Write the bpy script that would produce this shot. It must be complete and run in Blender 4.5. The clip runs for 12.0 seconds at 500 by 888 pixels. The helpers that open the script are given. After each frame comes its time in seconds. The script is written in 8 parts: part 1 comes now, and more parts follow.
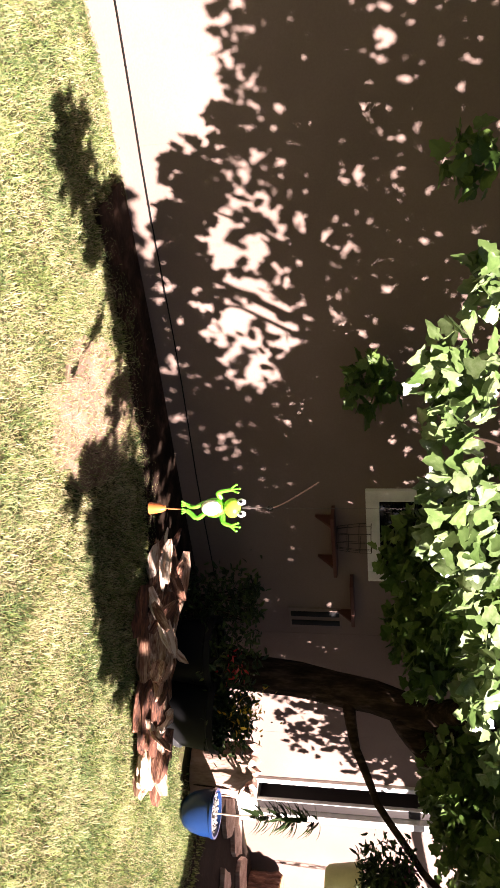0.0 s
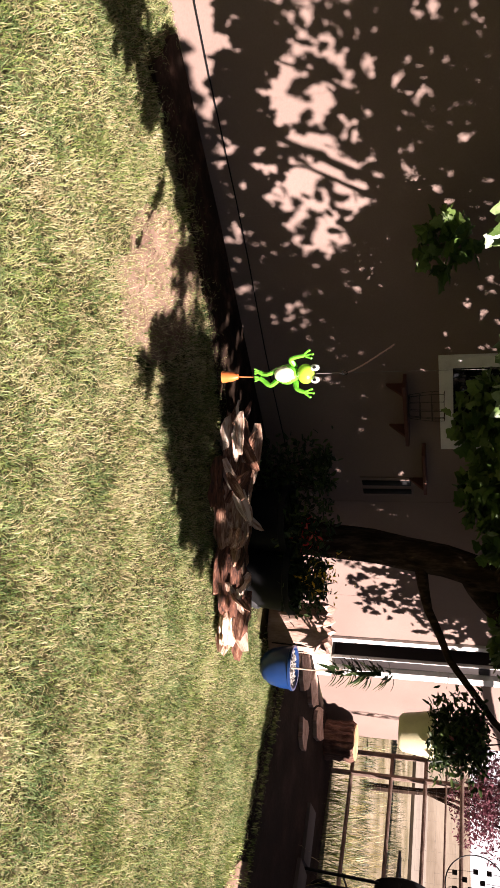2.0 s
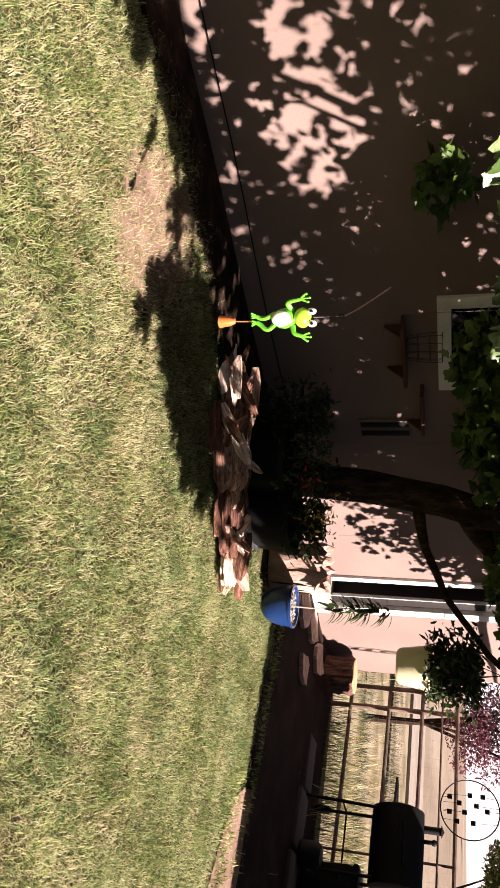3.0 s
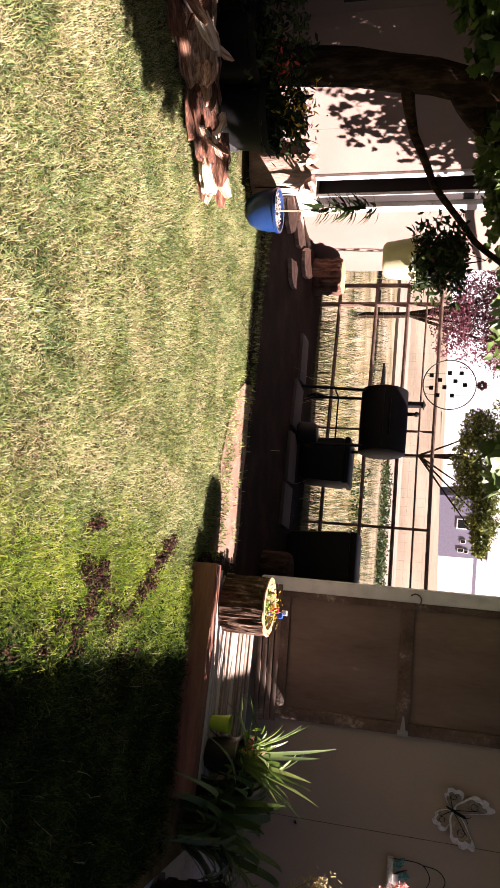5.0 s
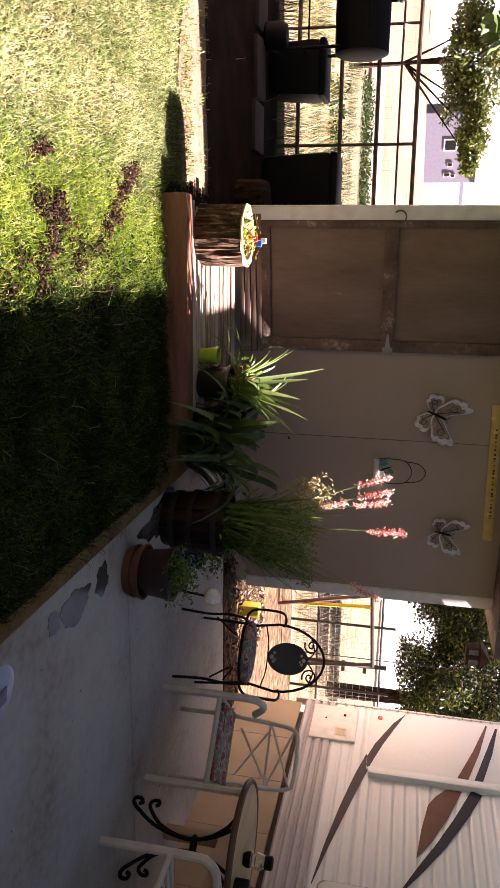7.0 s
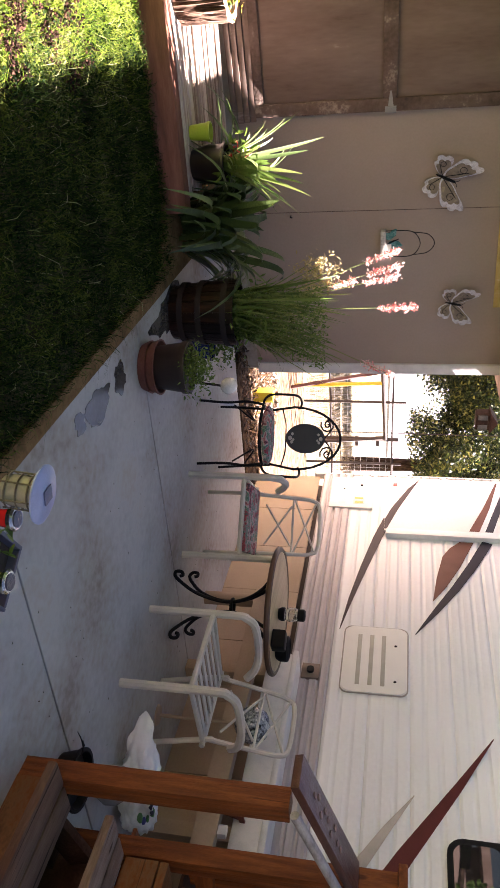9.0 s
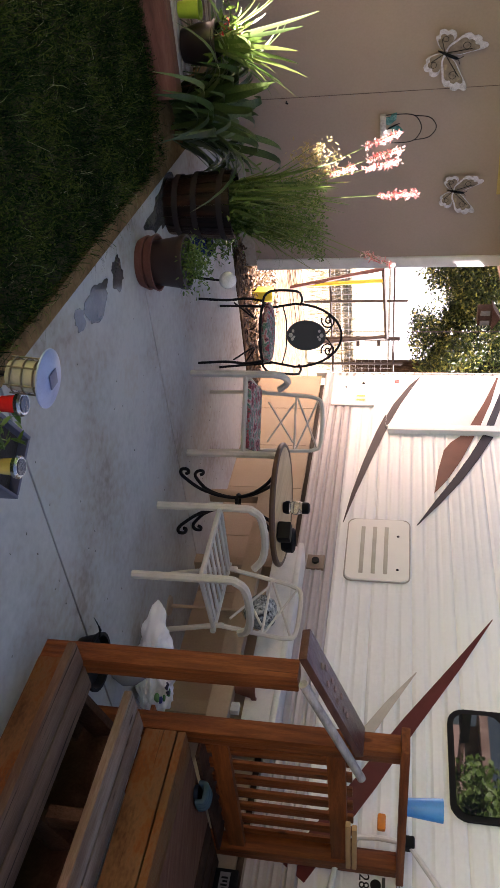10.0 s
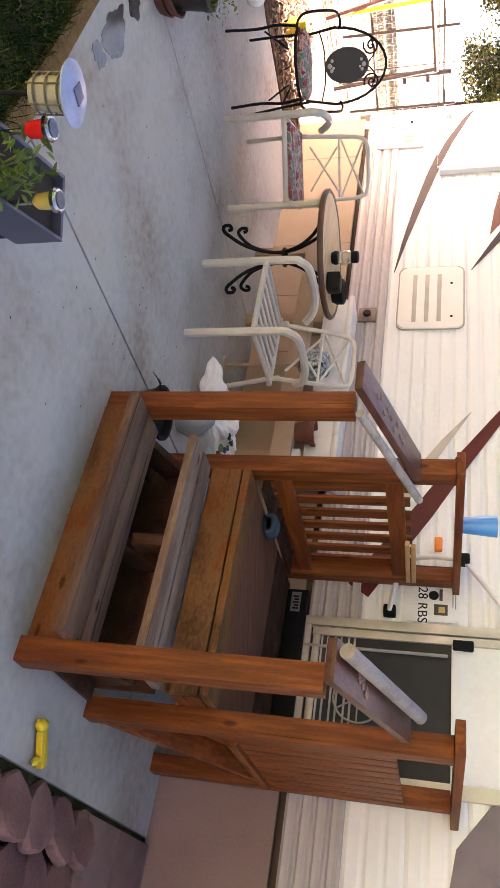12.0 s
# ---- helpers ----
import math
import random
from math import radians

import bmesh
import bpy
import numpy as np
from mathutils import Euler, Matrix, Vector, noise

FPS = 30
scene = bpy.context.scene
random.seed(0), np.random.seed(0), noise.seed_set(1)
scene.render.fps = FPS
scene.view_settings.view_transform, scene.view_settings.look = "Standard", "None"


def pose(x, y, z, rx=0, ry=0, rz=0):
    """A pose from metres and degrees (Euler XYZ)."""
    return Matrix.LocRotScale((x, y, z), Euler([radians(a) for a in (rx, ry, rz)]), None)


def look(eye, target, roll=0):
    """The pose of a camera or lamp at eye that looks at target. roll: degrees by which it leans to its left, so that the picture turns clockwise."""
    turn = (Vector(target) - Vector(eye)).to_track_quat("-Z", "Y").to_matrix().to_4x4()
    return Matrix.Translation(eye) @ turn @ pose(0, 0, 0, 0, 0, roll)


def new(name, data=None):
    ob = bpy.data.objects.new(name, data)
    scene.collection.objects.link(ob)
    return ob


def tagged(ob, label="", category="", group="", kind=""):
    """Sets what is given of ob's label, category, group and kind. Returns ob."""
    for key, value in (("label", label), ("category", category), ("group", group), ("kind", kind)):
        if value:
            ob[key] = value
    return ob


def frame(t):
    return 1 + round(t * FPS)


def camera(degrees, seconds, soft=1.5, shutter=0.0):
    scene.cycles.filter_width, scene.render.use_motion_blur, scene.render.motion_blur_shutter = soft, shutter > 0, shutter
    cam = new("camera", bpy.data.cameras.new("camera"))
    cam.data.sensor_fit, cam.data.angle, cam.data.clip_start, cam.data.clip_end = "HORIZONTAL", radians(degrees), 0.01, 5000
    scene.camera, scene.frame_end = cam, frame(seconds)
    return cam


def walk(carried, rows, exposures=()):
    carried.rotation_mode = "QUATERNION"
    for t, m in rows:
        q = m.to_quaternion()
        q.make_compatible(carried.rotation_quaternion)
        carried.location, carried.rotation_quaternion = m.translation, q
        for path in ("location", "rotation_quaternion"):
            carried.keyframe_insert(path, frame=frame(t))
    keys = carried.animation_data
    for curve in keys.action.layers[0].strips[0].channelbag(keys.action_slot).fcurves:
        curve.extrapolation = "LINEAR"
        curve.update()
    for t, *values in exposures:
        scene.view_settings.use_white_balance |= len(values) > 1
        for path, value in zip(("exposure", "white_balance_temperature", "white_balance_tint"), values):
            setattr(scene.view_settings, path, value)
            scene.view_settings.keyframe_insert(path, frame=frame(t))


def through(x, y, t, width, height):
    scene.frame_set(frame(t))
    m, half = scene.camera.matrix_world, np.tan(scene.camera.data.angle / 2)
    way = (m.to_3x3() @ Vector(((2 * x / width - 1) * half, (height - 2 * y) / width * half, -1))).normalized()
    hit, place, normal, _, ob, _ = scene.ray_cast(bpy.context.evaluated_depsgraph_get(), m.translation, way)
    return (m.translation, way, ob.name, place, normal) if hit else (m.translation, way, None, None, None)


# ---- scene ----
cam = camera(36.76, 12.0)
PATH = [
    (0, (0.000, -0.000, 1.491), (1.091, 1.633, 1.112), 89.44),
    (0.5, (0.028, -0.009, 1.481), (1.202, 1.549, 1.040), 88.65),
    (1, (0.043, -0.007, 1.470), (1.240, 1.530, 1.018), 89.10),
    (1.5, (0.040, -0.007, 1.461), (1.260, 1.507, 0.995), 89.79),
    (2, (0.042, -0.012, 1.458), (1.360, 1.389, 0.908), 89.95),
    (2.5, (0.030, -0.021, 1.462), (1.408, 1.315, 0.897), 90.05),
    (2.7, (0.022, -0.023, 1.465), (1.409, 1.309, 0.913), 90.30),
    (4.3, (0.018, -0.033, 1.479), (1.777, 0.749, 0.937), 91.08),
    (4.5, (0.022, -0.042, 1.482), (1.828, 0.647, 0.966), 91.52),
    (5, (0.042, -0.063, 1.474), (1.936, 0.358, 0.987), 92.92),
    (5.5, (0.066, -0.102, 1.486), (2.000, 0.149, 1.039), 92.66),
    (6, (0.073, -0.153, 1.487), (2.028, -0.180, 1.063), 91.60),
    (6.5, (0.163, -0.180, 1.484), (2.102, -0.487, 1.105), 92.26),
    (7, (0.226, -0.181, 1.475), (2.126, -0.663, 1.079), 93.59),
    (7.2, (0.231, -0.184, 1.479), (2.109, -0.745, 1.079), 93.15),
    (8.8, (0.222, -0.175, 1.443), (1.930, -1.146, 1.069), 92.11),
    (9, (0.214, -0.182, 1.443), (1.904, -1.180, 1.057), 91.86),
    (9.5, (0.178, -0.212, 1.444), (1.799, -1.318, 1.060), 91.59),
    (10, (0.149, -0.235, 1.446), (1.704, -1.433, 1.063), 91.59),
    (10.5, (0.122, -0.258, 1.445), (1.629, -1.512, 1.049), 91.62),
    (11, (0.096, -0.278, 1.449), (1.543, -1.588, 1.016), 91.50),
    (11.5, (0.057, -0.318, 1.453), (1.375, -1.751, 0.995), 90.93),
    (12, (0.024, -0.358, 1.445), (1.149, -1.934, 0.944), 91.02),
]
walk(cam, [(t, look(eye, aim, roll)) for t, eye, aim, roll in PATH],
     exposures=[(0.0, 2.8, 6700, 26), (1.0, 2.6, 6700, 26), (2.5, 2.0, 6700, 26), (4.5, 2.3, 6750, 29), (6.0, 2.85, 6700, 32), (7.0, 3.1, 6800, 30), (9.0, 4.2, 6600, 29), (10.5, 4.53, 6500, 27), (11.0, 5.12, 6700, 29), (11.5, 5.32, 6900, 30), (12.0, 5.2, 7000, 29)])

# ---- world, sun ----
SUN = Vector((0.147, -1.0, 0.69)).normalized()      # towards the sun
world = bpy.data.worlds.new("sky")
scene.world = world
world.use_nodes = True
sky = world.node_tree.nodes.new("ShaderNodeTexSky")
sky.sky_type, sky.sun_disc = "NISHITA", False
sky.sun_elevation = math.asin(SUN.z)
sky.sun_rotation = math.atan2(SUN.x, SUN.y)
background = world.node_tree.nodes["Background"]
background.inputs["Strength"].default_value = 0.0105
world.node_tree.links.new(sky.outputs[0], background.inputs["Color"])
sun = new("sun", bpy.data.lights.new("sun", "SUN"))
sun.data.energy, sun.data.angle, sun.data.color = 5.0, radians(0.53), (1.0, 0.95, 0.86)
sun.matrix_basis = look(SUN * 60, (0, 0, 0))


# glowing sheet added as a blown-out low sky past the far fields
def backdrop():
    m = bpy.data.materials.new("glowing low sky")
    m.use_nodes = True
    t = m.node_tree
    t.nodes.remove(t.nodes["Principled BSDF"])
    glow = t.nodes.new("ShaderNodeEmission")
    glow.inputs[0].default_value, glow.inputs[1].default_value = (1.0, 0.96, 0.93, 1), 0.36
    t.links.new(glow.outputs[0], t.nodes["Material Output"].inputs[0])
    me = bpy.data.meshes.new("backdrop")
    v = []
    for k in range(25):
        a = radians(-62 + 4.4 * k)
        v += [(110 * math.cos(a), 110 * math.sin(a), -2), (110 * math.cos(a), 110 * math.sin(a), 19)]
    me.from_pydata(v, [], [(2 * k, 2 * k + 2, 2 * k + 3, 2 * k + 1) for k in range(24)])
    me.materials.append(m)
    return tagged(new("backdrop", me), "glowing sheet standing in for bright low sky beyond the far fields", "sky", kind="structure")
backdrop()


# ---- materials ----
def ramp_material(name, colors, rough=0.7, scale=6.0, stretch=(1, 1, 1), bump=0.15, grain=80.0, metal=0.0, spread=0.35, per="", specks=0.0, spec=0.5, coords="Object"):
    """A surface whose colour wanders between the given ones at two scales, with a fine relief."""
    m = bpy.data.materials.new(name)
    m.use_nodes = True
    t, l = m.node_tree.nodes, m.node_tree.links
    shader = t["Principled BSDF"]
    coord, mapping = t.new("ShaderNodeTexCoord"), t.new("ShaderNodeMapping")
    mapping.inputs["Scale"].default_value = stretch
    l.new(coord.outputs[coords], mapping.inputs[0])
    big, fine = t.new("ShaderNodeTexNoise"), t.new("ShaderNodeTexNoise")
    big.inputs["Scale"].default_value, big.inputs["Detail"].default_value = scale, 6
    fine.inputs["Scale"].default_value, fine.inputs["Detail"].default_value = grain, 4
    l.new(mapping.outputs[0], big.inputs[0]), l.new(mapping.outputs[0], fine.inputs[0])
    mix = t.new("ShaderNodeMath")
    mix.operation = "MULTIPLY_ADD"
    l.new(fine.outputs[0], mix.inputs[0])
    mix.inputs[1].default_value = 0.4 + specks
    l.new(big.outputs[0], mix.inputs[2])
    value = mix.outputs[0]
    if per:
        if per == "object":
            rnd = t.new("ShaderNodeObjectInfo").outputs["Random"]
        else:
            rnd = t.new("ShaderNodeNewGeometry").outputs["Random Per Island"]
        more = t.new("ShaderNodeMath")
        more.operation = "MULTIPLY_ADD"
        l.new(rnd, more.inputs[0])
        more.inputs[1].default_value = spread * 1.6
        l.new(value, more.inputs[2])
        less = t.new("ShaderNodeMath")
        less.operation = "SUBTRACT"
        l.new(more.outputs[0], less.inputs[0])
        less.inputs[1].default_value = spread * 0.8
        value = less.outputs[0]
    ramp = t.new("ShaderNodeValToRGB")
    els = ramp.color_ramp.elements
    lo, hi = 0.7 - spread, 0.7 + spread
    while len(els) < len(colors):
        els.new(0.5)
    for i, c in enumerate(colors):
        els[i].position = lo + (hi - lo) * i / max(1, len(colors) - 1)
        els[i].color = (*c, 1)
    l.new(value, ramp.inputs[0])
    l.new(ramp.outputs[0], shader.inputs["Base Color"])
    shader.inputs["Roughness"].default_value, shader.inputs["Metallic"].default_value = rough, metal
    shader.inputs["Specular IOR Level"].default_value = spec
    if bump:
        relief = t.new("ShaderNodeBump")
        relief.inputs["Strength"].default_value, relief.inputs["Distance"].default_value = min(1.0, bump * 3), 0.01
        l.new(value if not per else mix.outputs[0], relief.inputs["Height"])
        l.new(relief.outputs[0], shader.inputs["Normal"])
    return m


def leaf_material(name, colors, spread=0.4, through=0.35, per="island", rough=0.5, spec=0.4):
    """Foliage: colour by leaf, and light that comes through it."""
    m = ramp_material(name, colors, rough, 3.0, bump=0.0, per=per, spread=spread, spec=spec)
    t, l = m.node_tree.nodes, m.node_tree.links
    shader = t["Principled BSDF"]
    glow, mixer = t.new("ShaderNodeBsdfTranslucent"), t.new("ShaderNodeMixShader")
    mixer.inputs[0].default_value = through
    ramp = next(n for n in t if n.bl_idname == "ShaderNodeValToRGB")
    l.new(ramp.outputs[0], glow.inputs[0])
    l.new(shader.outputs[0], mixer.inputs[1]), l.new(glow.outputs[0], mixer.inputs[2])
    l.new(mixer.outputs[0], t["Material Output"].inputs[0])
    return m


def plain(name, color, rough=0.5, metal=0.0, vary=0.12, grain=120.0, bump=0.03, scale=9.0):
    return ramp_material(name, [tuple(c * (1 - vary * 2) for c in color), color, tuple(min(1, c * (1 + vary)) for c in color)], rough, scale, bump=bump, grain=grain, metal=metal)


def glass_material(name, color=(0.9, 0.95, 0.95), rough=0.02):
    m = bpy.data.materials.new(name)
    m.use_nodes = True
    s = m.node_tree.nodes["Principled BSDF"]
    s.inputs["Base Color"].default_value = (*color, 1)
    s.inputs["Roughness"].default_value, s.inputs["Transmission Weight"].default_value = rough, 1.0
    return m


TURF = ramp_material("turf soil", [(0.012, 0.012, 0.005), (0.05, 0.045, 0.02), (0.15, 0.125, 0.065)], 0.95, 5, bump=0.3, grain=60, spec=0.05)
CONCRETE = ramp_material("concrete", [(0.25, 0.21, 0.165), (0.345, 0.318, 0.275), (0.39, 0.383, 0.352), (0.44, 0.438, 0.405), (0.42, 0.388, 0.33)], 0.75, 1.6, bump=0.04, grain=22, spread=0.25)
STUCCO = ramp_material("tan house paint", [(0.138, 0.092, 0.075), (0.174, 0.119, 0.099), (0.208, 0.146, 0.124)], 0.85, 1.2, bump=0.08, grain=90)
SHED = ramp_material("taupe shed paint", [(0.265, 0.202, 0.165), (0.315, 0.245, 0.203), (0.35, 0.277, 0.232)], 0.7, 1.0, bump=0.03, grain=60)
DOORPAINT = ramp_material("weathered brown paint", [(0.065, 0.036, 0.026), (0.13, 0.083, 0.062), (0.155, 0.104, 0.08), (0.185, 0.126, 0.10), (0.36, 0.30, 0.255)], 0.75, 1.6, (3, 3, 0.7), 0.05, 16, spread=0.36)
DOORTRIM = ramp_material("dark brown worn trim", [(0.03, 0.017, 0.012), (0.085, 0.05, 0.036), (0.13, 0.085, 0.066), (0.34, 0.27, 0.21)], 0.8, 5, (1, 4, 1), 0.3, 40, spread=0.34)
WHITETRIM = plain("white trim paint", (0.66, 0.64, 0.62), 0.6)
RVWHITE = ramp_material("cream fibreglass siding", [(0.70, 0.70, 0.69), (0.79, 0.795, 0.79), (0.83, 0.835, 0.83)], 0.35, 0.9, bump=0.0, grain=40)
RVGREY = ramp_material("grey taupe siding", [(0.36, 0.325, 0.32), (0.44, 0.405, 0.40), (0.49, 0.455, 0.45)], 0.4, 1.5, bump=0.0)
SKIRT = ramp_material("tan skirting board", [(0.27, 0.19, 0.12), (0.36, 0.265, 0.175), (0.42, 0.32, 0.22)], 0.7, 1.5, bump=0.04)
CEDAR = ramp_material("stained cedar", [(0.045, 0.011, 0.003), (0.148, 0.040, 0.009), (0.28, 0.085, 0.019)], 0.5, 3, (14, 14, 1.2), 0.12, 30, spread=0.4, spec=0.22)
CEDARY = ramp_material("stained cedar rail", [(0.045, 0.011, 0.003), (0.148, 0.040, 0.009), (0.28, 0.085, 0.019)], 0.55, 3, (14, 1.2, 14), 0.12, 30, spread=0.4, spec=0.22)
GREYWOODX = ramp_material("weathered tread wood", [(0.10, 0.053, 0.033), (0.19, 0.122, 0.083), (0.31, 0.23, 0.175)], 0.8, 2.0, (0.9, 6, 6), 0.3, 24, spread=0.45, per="object", spec=0.1)
TIEFACE = ramp_material("red-brown timber face", [(0.10, 0.035, 0.02), (0.20, 0.075, 0.045), (0.27, 0.12, 0.075)], 0.75, 3, (10, 1, 8), 0.15, 20)
PLANK = ramp_material("sun-bleached plank", [(0.16, 0.10, 0.07), (0.42, 0.34, 0.28), (0.62, 0.55, 0.49)], 0.85, 3, (16, 1, 14), 0.35, 15, spread=0.35, per="object")
BARK = ramp_material("rough bark", [(0.009, 0.005, 0.004), (0.028, 0.017, 0.012), (0.085, 0.055, 0.04)], 0.95, 7, (3, 3, 0.8), 1.0, 25, spread=0.3, spec=0.1)
CUTWOOD = ramp_material("cut pale wood", [(0.22, 0.12, 0.06), (0.40, 0.25, 0.13), (0.50, 0.36, 0.22)], 0.8, 8, bump=0.2)
BLACKIRON = plain("black iron", (0.006, 0.0055, 0.006), 0.6)
BLACKIRON.node_tree.nodes["Principled BSDF"].inputs["Specular IOR Level"].default_value = 0.16
BLACKPLASTIC = plain("black plastic", (0.006, 0.006, 0.0065), 0.55)
BLACKPLASTIC.node_tree.nodes["Principled BSDF"].inputs["Specular IOR Level"].default_value = 0.12
DARKRUST = ramp_material("dark rusted tube", [(0.012, 0.008, 0.007), (0.028, 0.017, 0.014), (0.05, 0.032, 0.026)], 0.7, 8, bump=0.1)
IVORY = plain("ivory painted metal", (0.55, 0.52, 0.45), 0.45)
GALV = plain("galvanised pipe", (0.30, 0.28, 0.27), 0.5, 0.6)
RUST = ramp_material("rusty pipe", [(0.06, 0.035, 0.028), (0.17, 0.11, 0.085), (0.30, 0.22, 0.18)], 0.7, 8, bump=0.1, metal=0.3)
DARKGLASS = plain("dark window glass", (0.012, 0.013, 0.014), 0.02, vary=0.02, bump=0)
TERRACOTTA = ramp_material("terracotta clay", [(0.086, 0.028, 0.017), (0.144, 0.050, 0.032), (0.202, 0.090, 0.067)], 0.8, 5, bump=0.08)
BLUEGLAZE = plain("blue glazed clay", (0.006, 0.026, 0.095), 0.28)
CREAM = plain("cream plastic", (0.62, 0.56, 0.36), 0.45)
REDWOOD = plain("red-brown stained board", (0.085, 0.024, 0.015), 0.75)
CHROME = plain("brushed steel", (0.55, 0.53, 0.48), 0.25, 1.0, 0.05)
POTSOIL = plain("potting soil", (0.03, 0.022, 0.016), 0.95, bump=0.3)
ROTWOOD = ramp_material("rotten split wood", [(0.03, 0.011, 0.007), (0.15, 0.055, 0.03), (0.46, 0.28, 0.19), (0.72, 0.58, 0.48)], 0.9, 4, (1.2, 11, 11), 0.7, 16, spread=0.38, per="object")
GREYSTUMP = ramp_material("weathered stump", [(0.16, 0.09, 0.065), (0.36, 0.23, 0.18), (0.50, 0.37, 0.31)], 0.9, 5, (3, 3, 1), 0.5, 20)
MAPLE = leaf_material("broad tree leaf", [(0.035, 0.075, 0.012), (0.075, 0.135, 0.025), (0.13, 0.20, 0.05)])
MAPLEPIECE = leaf_material("broad hanging leaf", [(0.045, 0.085, 0.02), (0.095, 0.15, 0.045), (0.21, 0.27, 0.13)], through=0.2, per="object", rough=0.3, spec=0.7)
GRASS = leaf_material("lawn blade", [(0.045, 0.075, 0.016), (0.145, 0.20, 0.05), (0.29, 0.325, 0.115), (0.52, 0.49, 0.26)], 0.40, 0.35, rough=0.75, spec=0.12)
STRAWBLADE = leaf_material("dry straw blade", [(0.16, 0.14, 0.06), (0.34, 0.29, 0.15), (0.48, 0.42, 0.25), (0.58, 0.51, 0.33)], 0.40, 0.35, rough=0.8, spec=0.1)
COOLBLADE = leaf_material("bluish green blade", [(0.03, 0.062, 0.018), (0.10, 0.165, 0.055), (0.20, 0.265, 0.11), (0.40, 0.43, 0.21)], 0.40, 0.35, rough=0.6, spec=0.2)
# a darkened green that puts the lawn's shade into the colour, clover too
SHADELUSH = leaf_material("lawn green darkened for shade", [(0.003, 0.010, 0.002), (0.010, 0.027, 0.004), (0.030, 0.056, 0.008), (0.12, 0.15, 0.025)], 0.40, 0.4, rough=0.75, spec=0.08)
# a brighter, yellower green that puts the lawn's sunlit band into the colour
SUNBLADE = leaf_material("lawn green brightened for sun", [(0.03, 0.075, 0.006), (0.10, 0.175, 0.014), (0.20, 0.27, 0.028), (0.34, 0.38, 0.07)], 0.40, 0.4, rough=0.75, spec=0.08)
STRAP = leaf_material("grey-green strap leaf", [(0.02, 0.042, 0.010), (0.066, 0.105, 0.030), (0.17, 0.22, 0.08)], 0.35, 0.2, per="object", rough=0.32)
GREEN = leaf_material("pot plant leaf", [(0.05, 0.10, 0.015), (0.11, 0.19, 0.03), (0.20, 0.28, 0.06)], 0.35)
FERN = leaf_material("fine green stem", [(0.06, 0.11, 0.02), (0.12, 0.19, 0.04), (0.24, 0.28, 0.09)], 0.35)
PURPLE = leaf_material("purple leaf", [(0.05, 0.012, 0.02), (0.12, 0.03, 0.045), (0.20, 0.07, 0.085)], 0.35)
PINE = leaf_material("dark shade tree leaf", [(0.008, 0.017, 0.005), (0.022, 0.042, 0.01), (0.06, 0.09, 0.02)], 0.4)
OLIVE = leaf_material("light olive leaf", [(0.032, 0.046, 0.008), (0.088, 0.112, 0.02), (0.19, 0.205, 0.045)], 0.35, 0.25)
RED = leaf_material("red petal", [(0.45, 0.02, 0.02), (0.65, 0.05, 0.05), (0.75, 0.16, 0.14)], 0.3)
CORAL = leaf_material("coral petal", [(0.70, 0.10, 0.10), (0.80, 0.35, 0.32), (0.86, 0.66, 0.60), (0.88, 0.80, 0.74)], 0.4)
YELLOW = leaf_material("yellow petal", [(0.45, 0.25, 0.02), (0.65, 0.42, 0.03), (0.75, 0.55, 0.08)], 0.3)
DRYFLOWER = leaf_material("dry seed head", [(0.30, 0.22, 0.09), (0.45, 0.36, 0.16), (0.55, 0.47, 0.25)], 0.3)


def cracked(m, stretch, level=0.615):
    """Long dark drying cracks and a few knots along a board's grain."""
    t, l = m.node_tree.nodes, m.node_tree.links
    base = t["Principled BSDF"].inputs["Base Color"]
    source = base.links[0].from_socket
    coord, mapping, rnd = t.new("ShaderNodeTexCoord"), t.new("ShaderNodeMapping"), t.new("ShaderNodeObjectInfo")
    mapping.inputs["Scale"].default_value = stretch
    shift = t.new("ShaderNodeVectorMath")
    l.new(coord.outputs["Object"], shift.inputs[0])
    spread = t.new("ShaderNodeMath")
    spread.operation, spread.inputs[1].default_value = "MULTIPLY", 7.0
    l.new(rnd.outputs["Random"], spread.inputs[0])
    l.new(spread.outputs[0], shift.inputs[1])
    l.new(shift.outputs[0], mapping.inputs[0])
    lines = t.new("ShaderNodeTexNoise")
    lines.inputs["Scale"].default_value, lines.inputs["Detail"].default_value = 2.2, 5
    l.new(mapping.outputs[0], lines.inputs[0])
    ramp = t.new("ShaderNodeValToRGB")
    e = ramp.color_ramp.elements
    e[0].position, e[0].color = level, (1, 1, 1, 1)
    e[1].position, e[1].color = level + 0.045, (0.22, 0.18, 0.16, 1)
    l.new(lines.outputs[0], ramp.inputs[0])
    dots, dot_map = t.new("ShaderNodeTexVoronoi"), t.new("ShaderNodeMapping")
    dot_map.inputs["Scale"].default_value = [1.0 if k < 2 else 2.6 for k in stretch]
    dots.inputs["Scale"].default_value = 3.6
    l.new(shift.outputs[0], dot_map.inputs[0])
    l.new(dot_map.outputs[0], dots.inputs[0])
    spot = t.new("ShaderNodeValToRGB")
    e = spot.color_ramp.elements
    e[0].position, e[0].color = 0.07, (0.25, 0.16, 0.12, 1)
    e[1].position, e[1].color = 0.13, (1, 1, 1, 1)
    l.new(dots.outputs["Distance"], spot.inputs[0])
    for other in (ramp, spot):
        mul = t.new("ShaderNodeMixRGB")
        mul.blend_type = "MULTIPLY"
        mul.inputs[0].default_value = 0.85
        l.new(source, mul.inputs[1]), l.new(other.outputs[0], mul.inputs[2])
        source = mul.outputs[0]
    l.new(source, base)
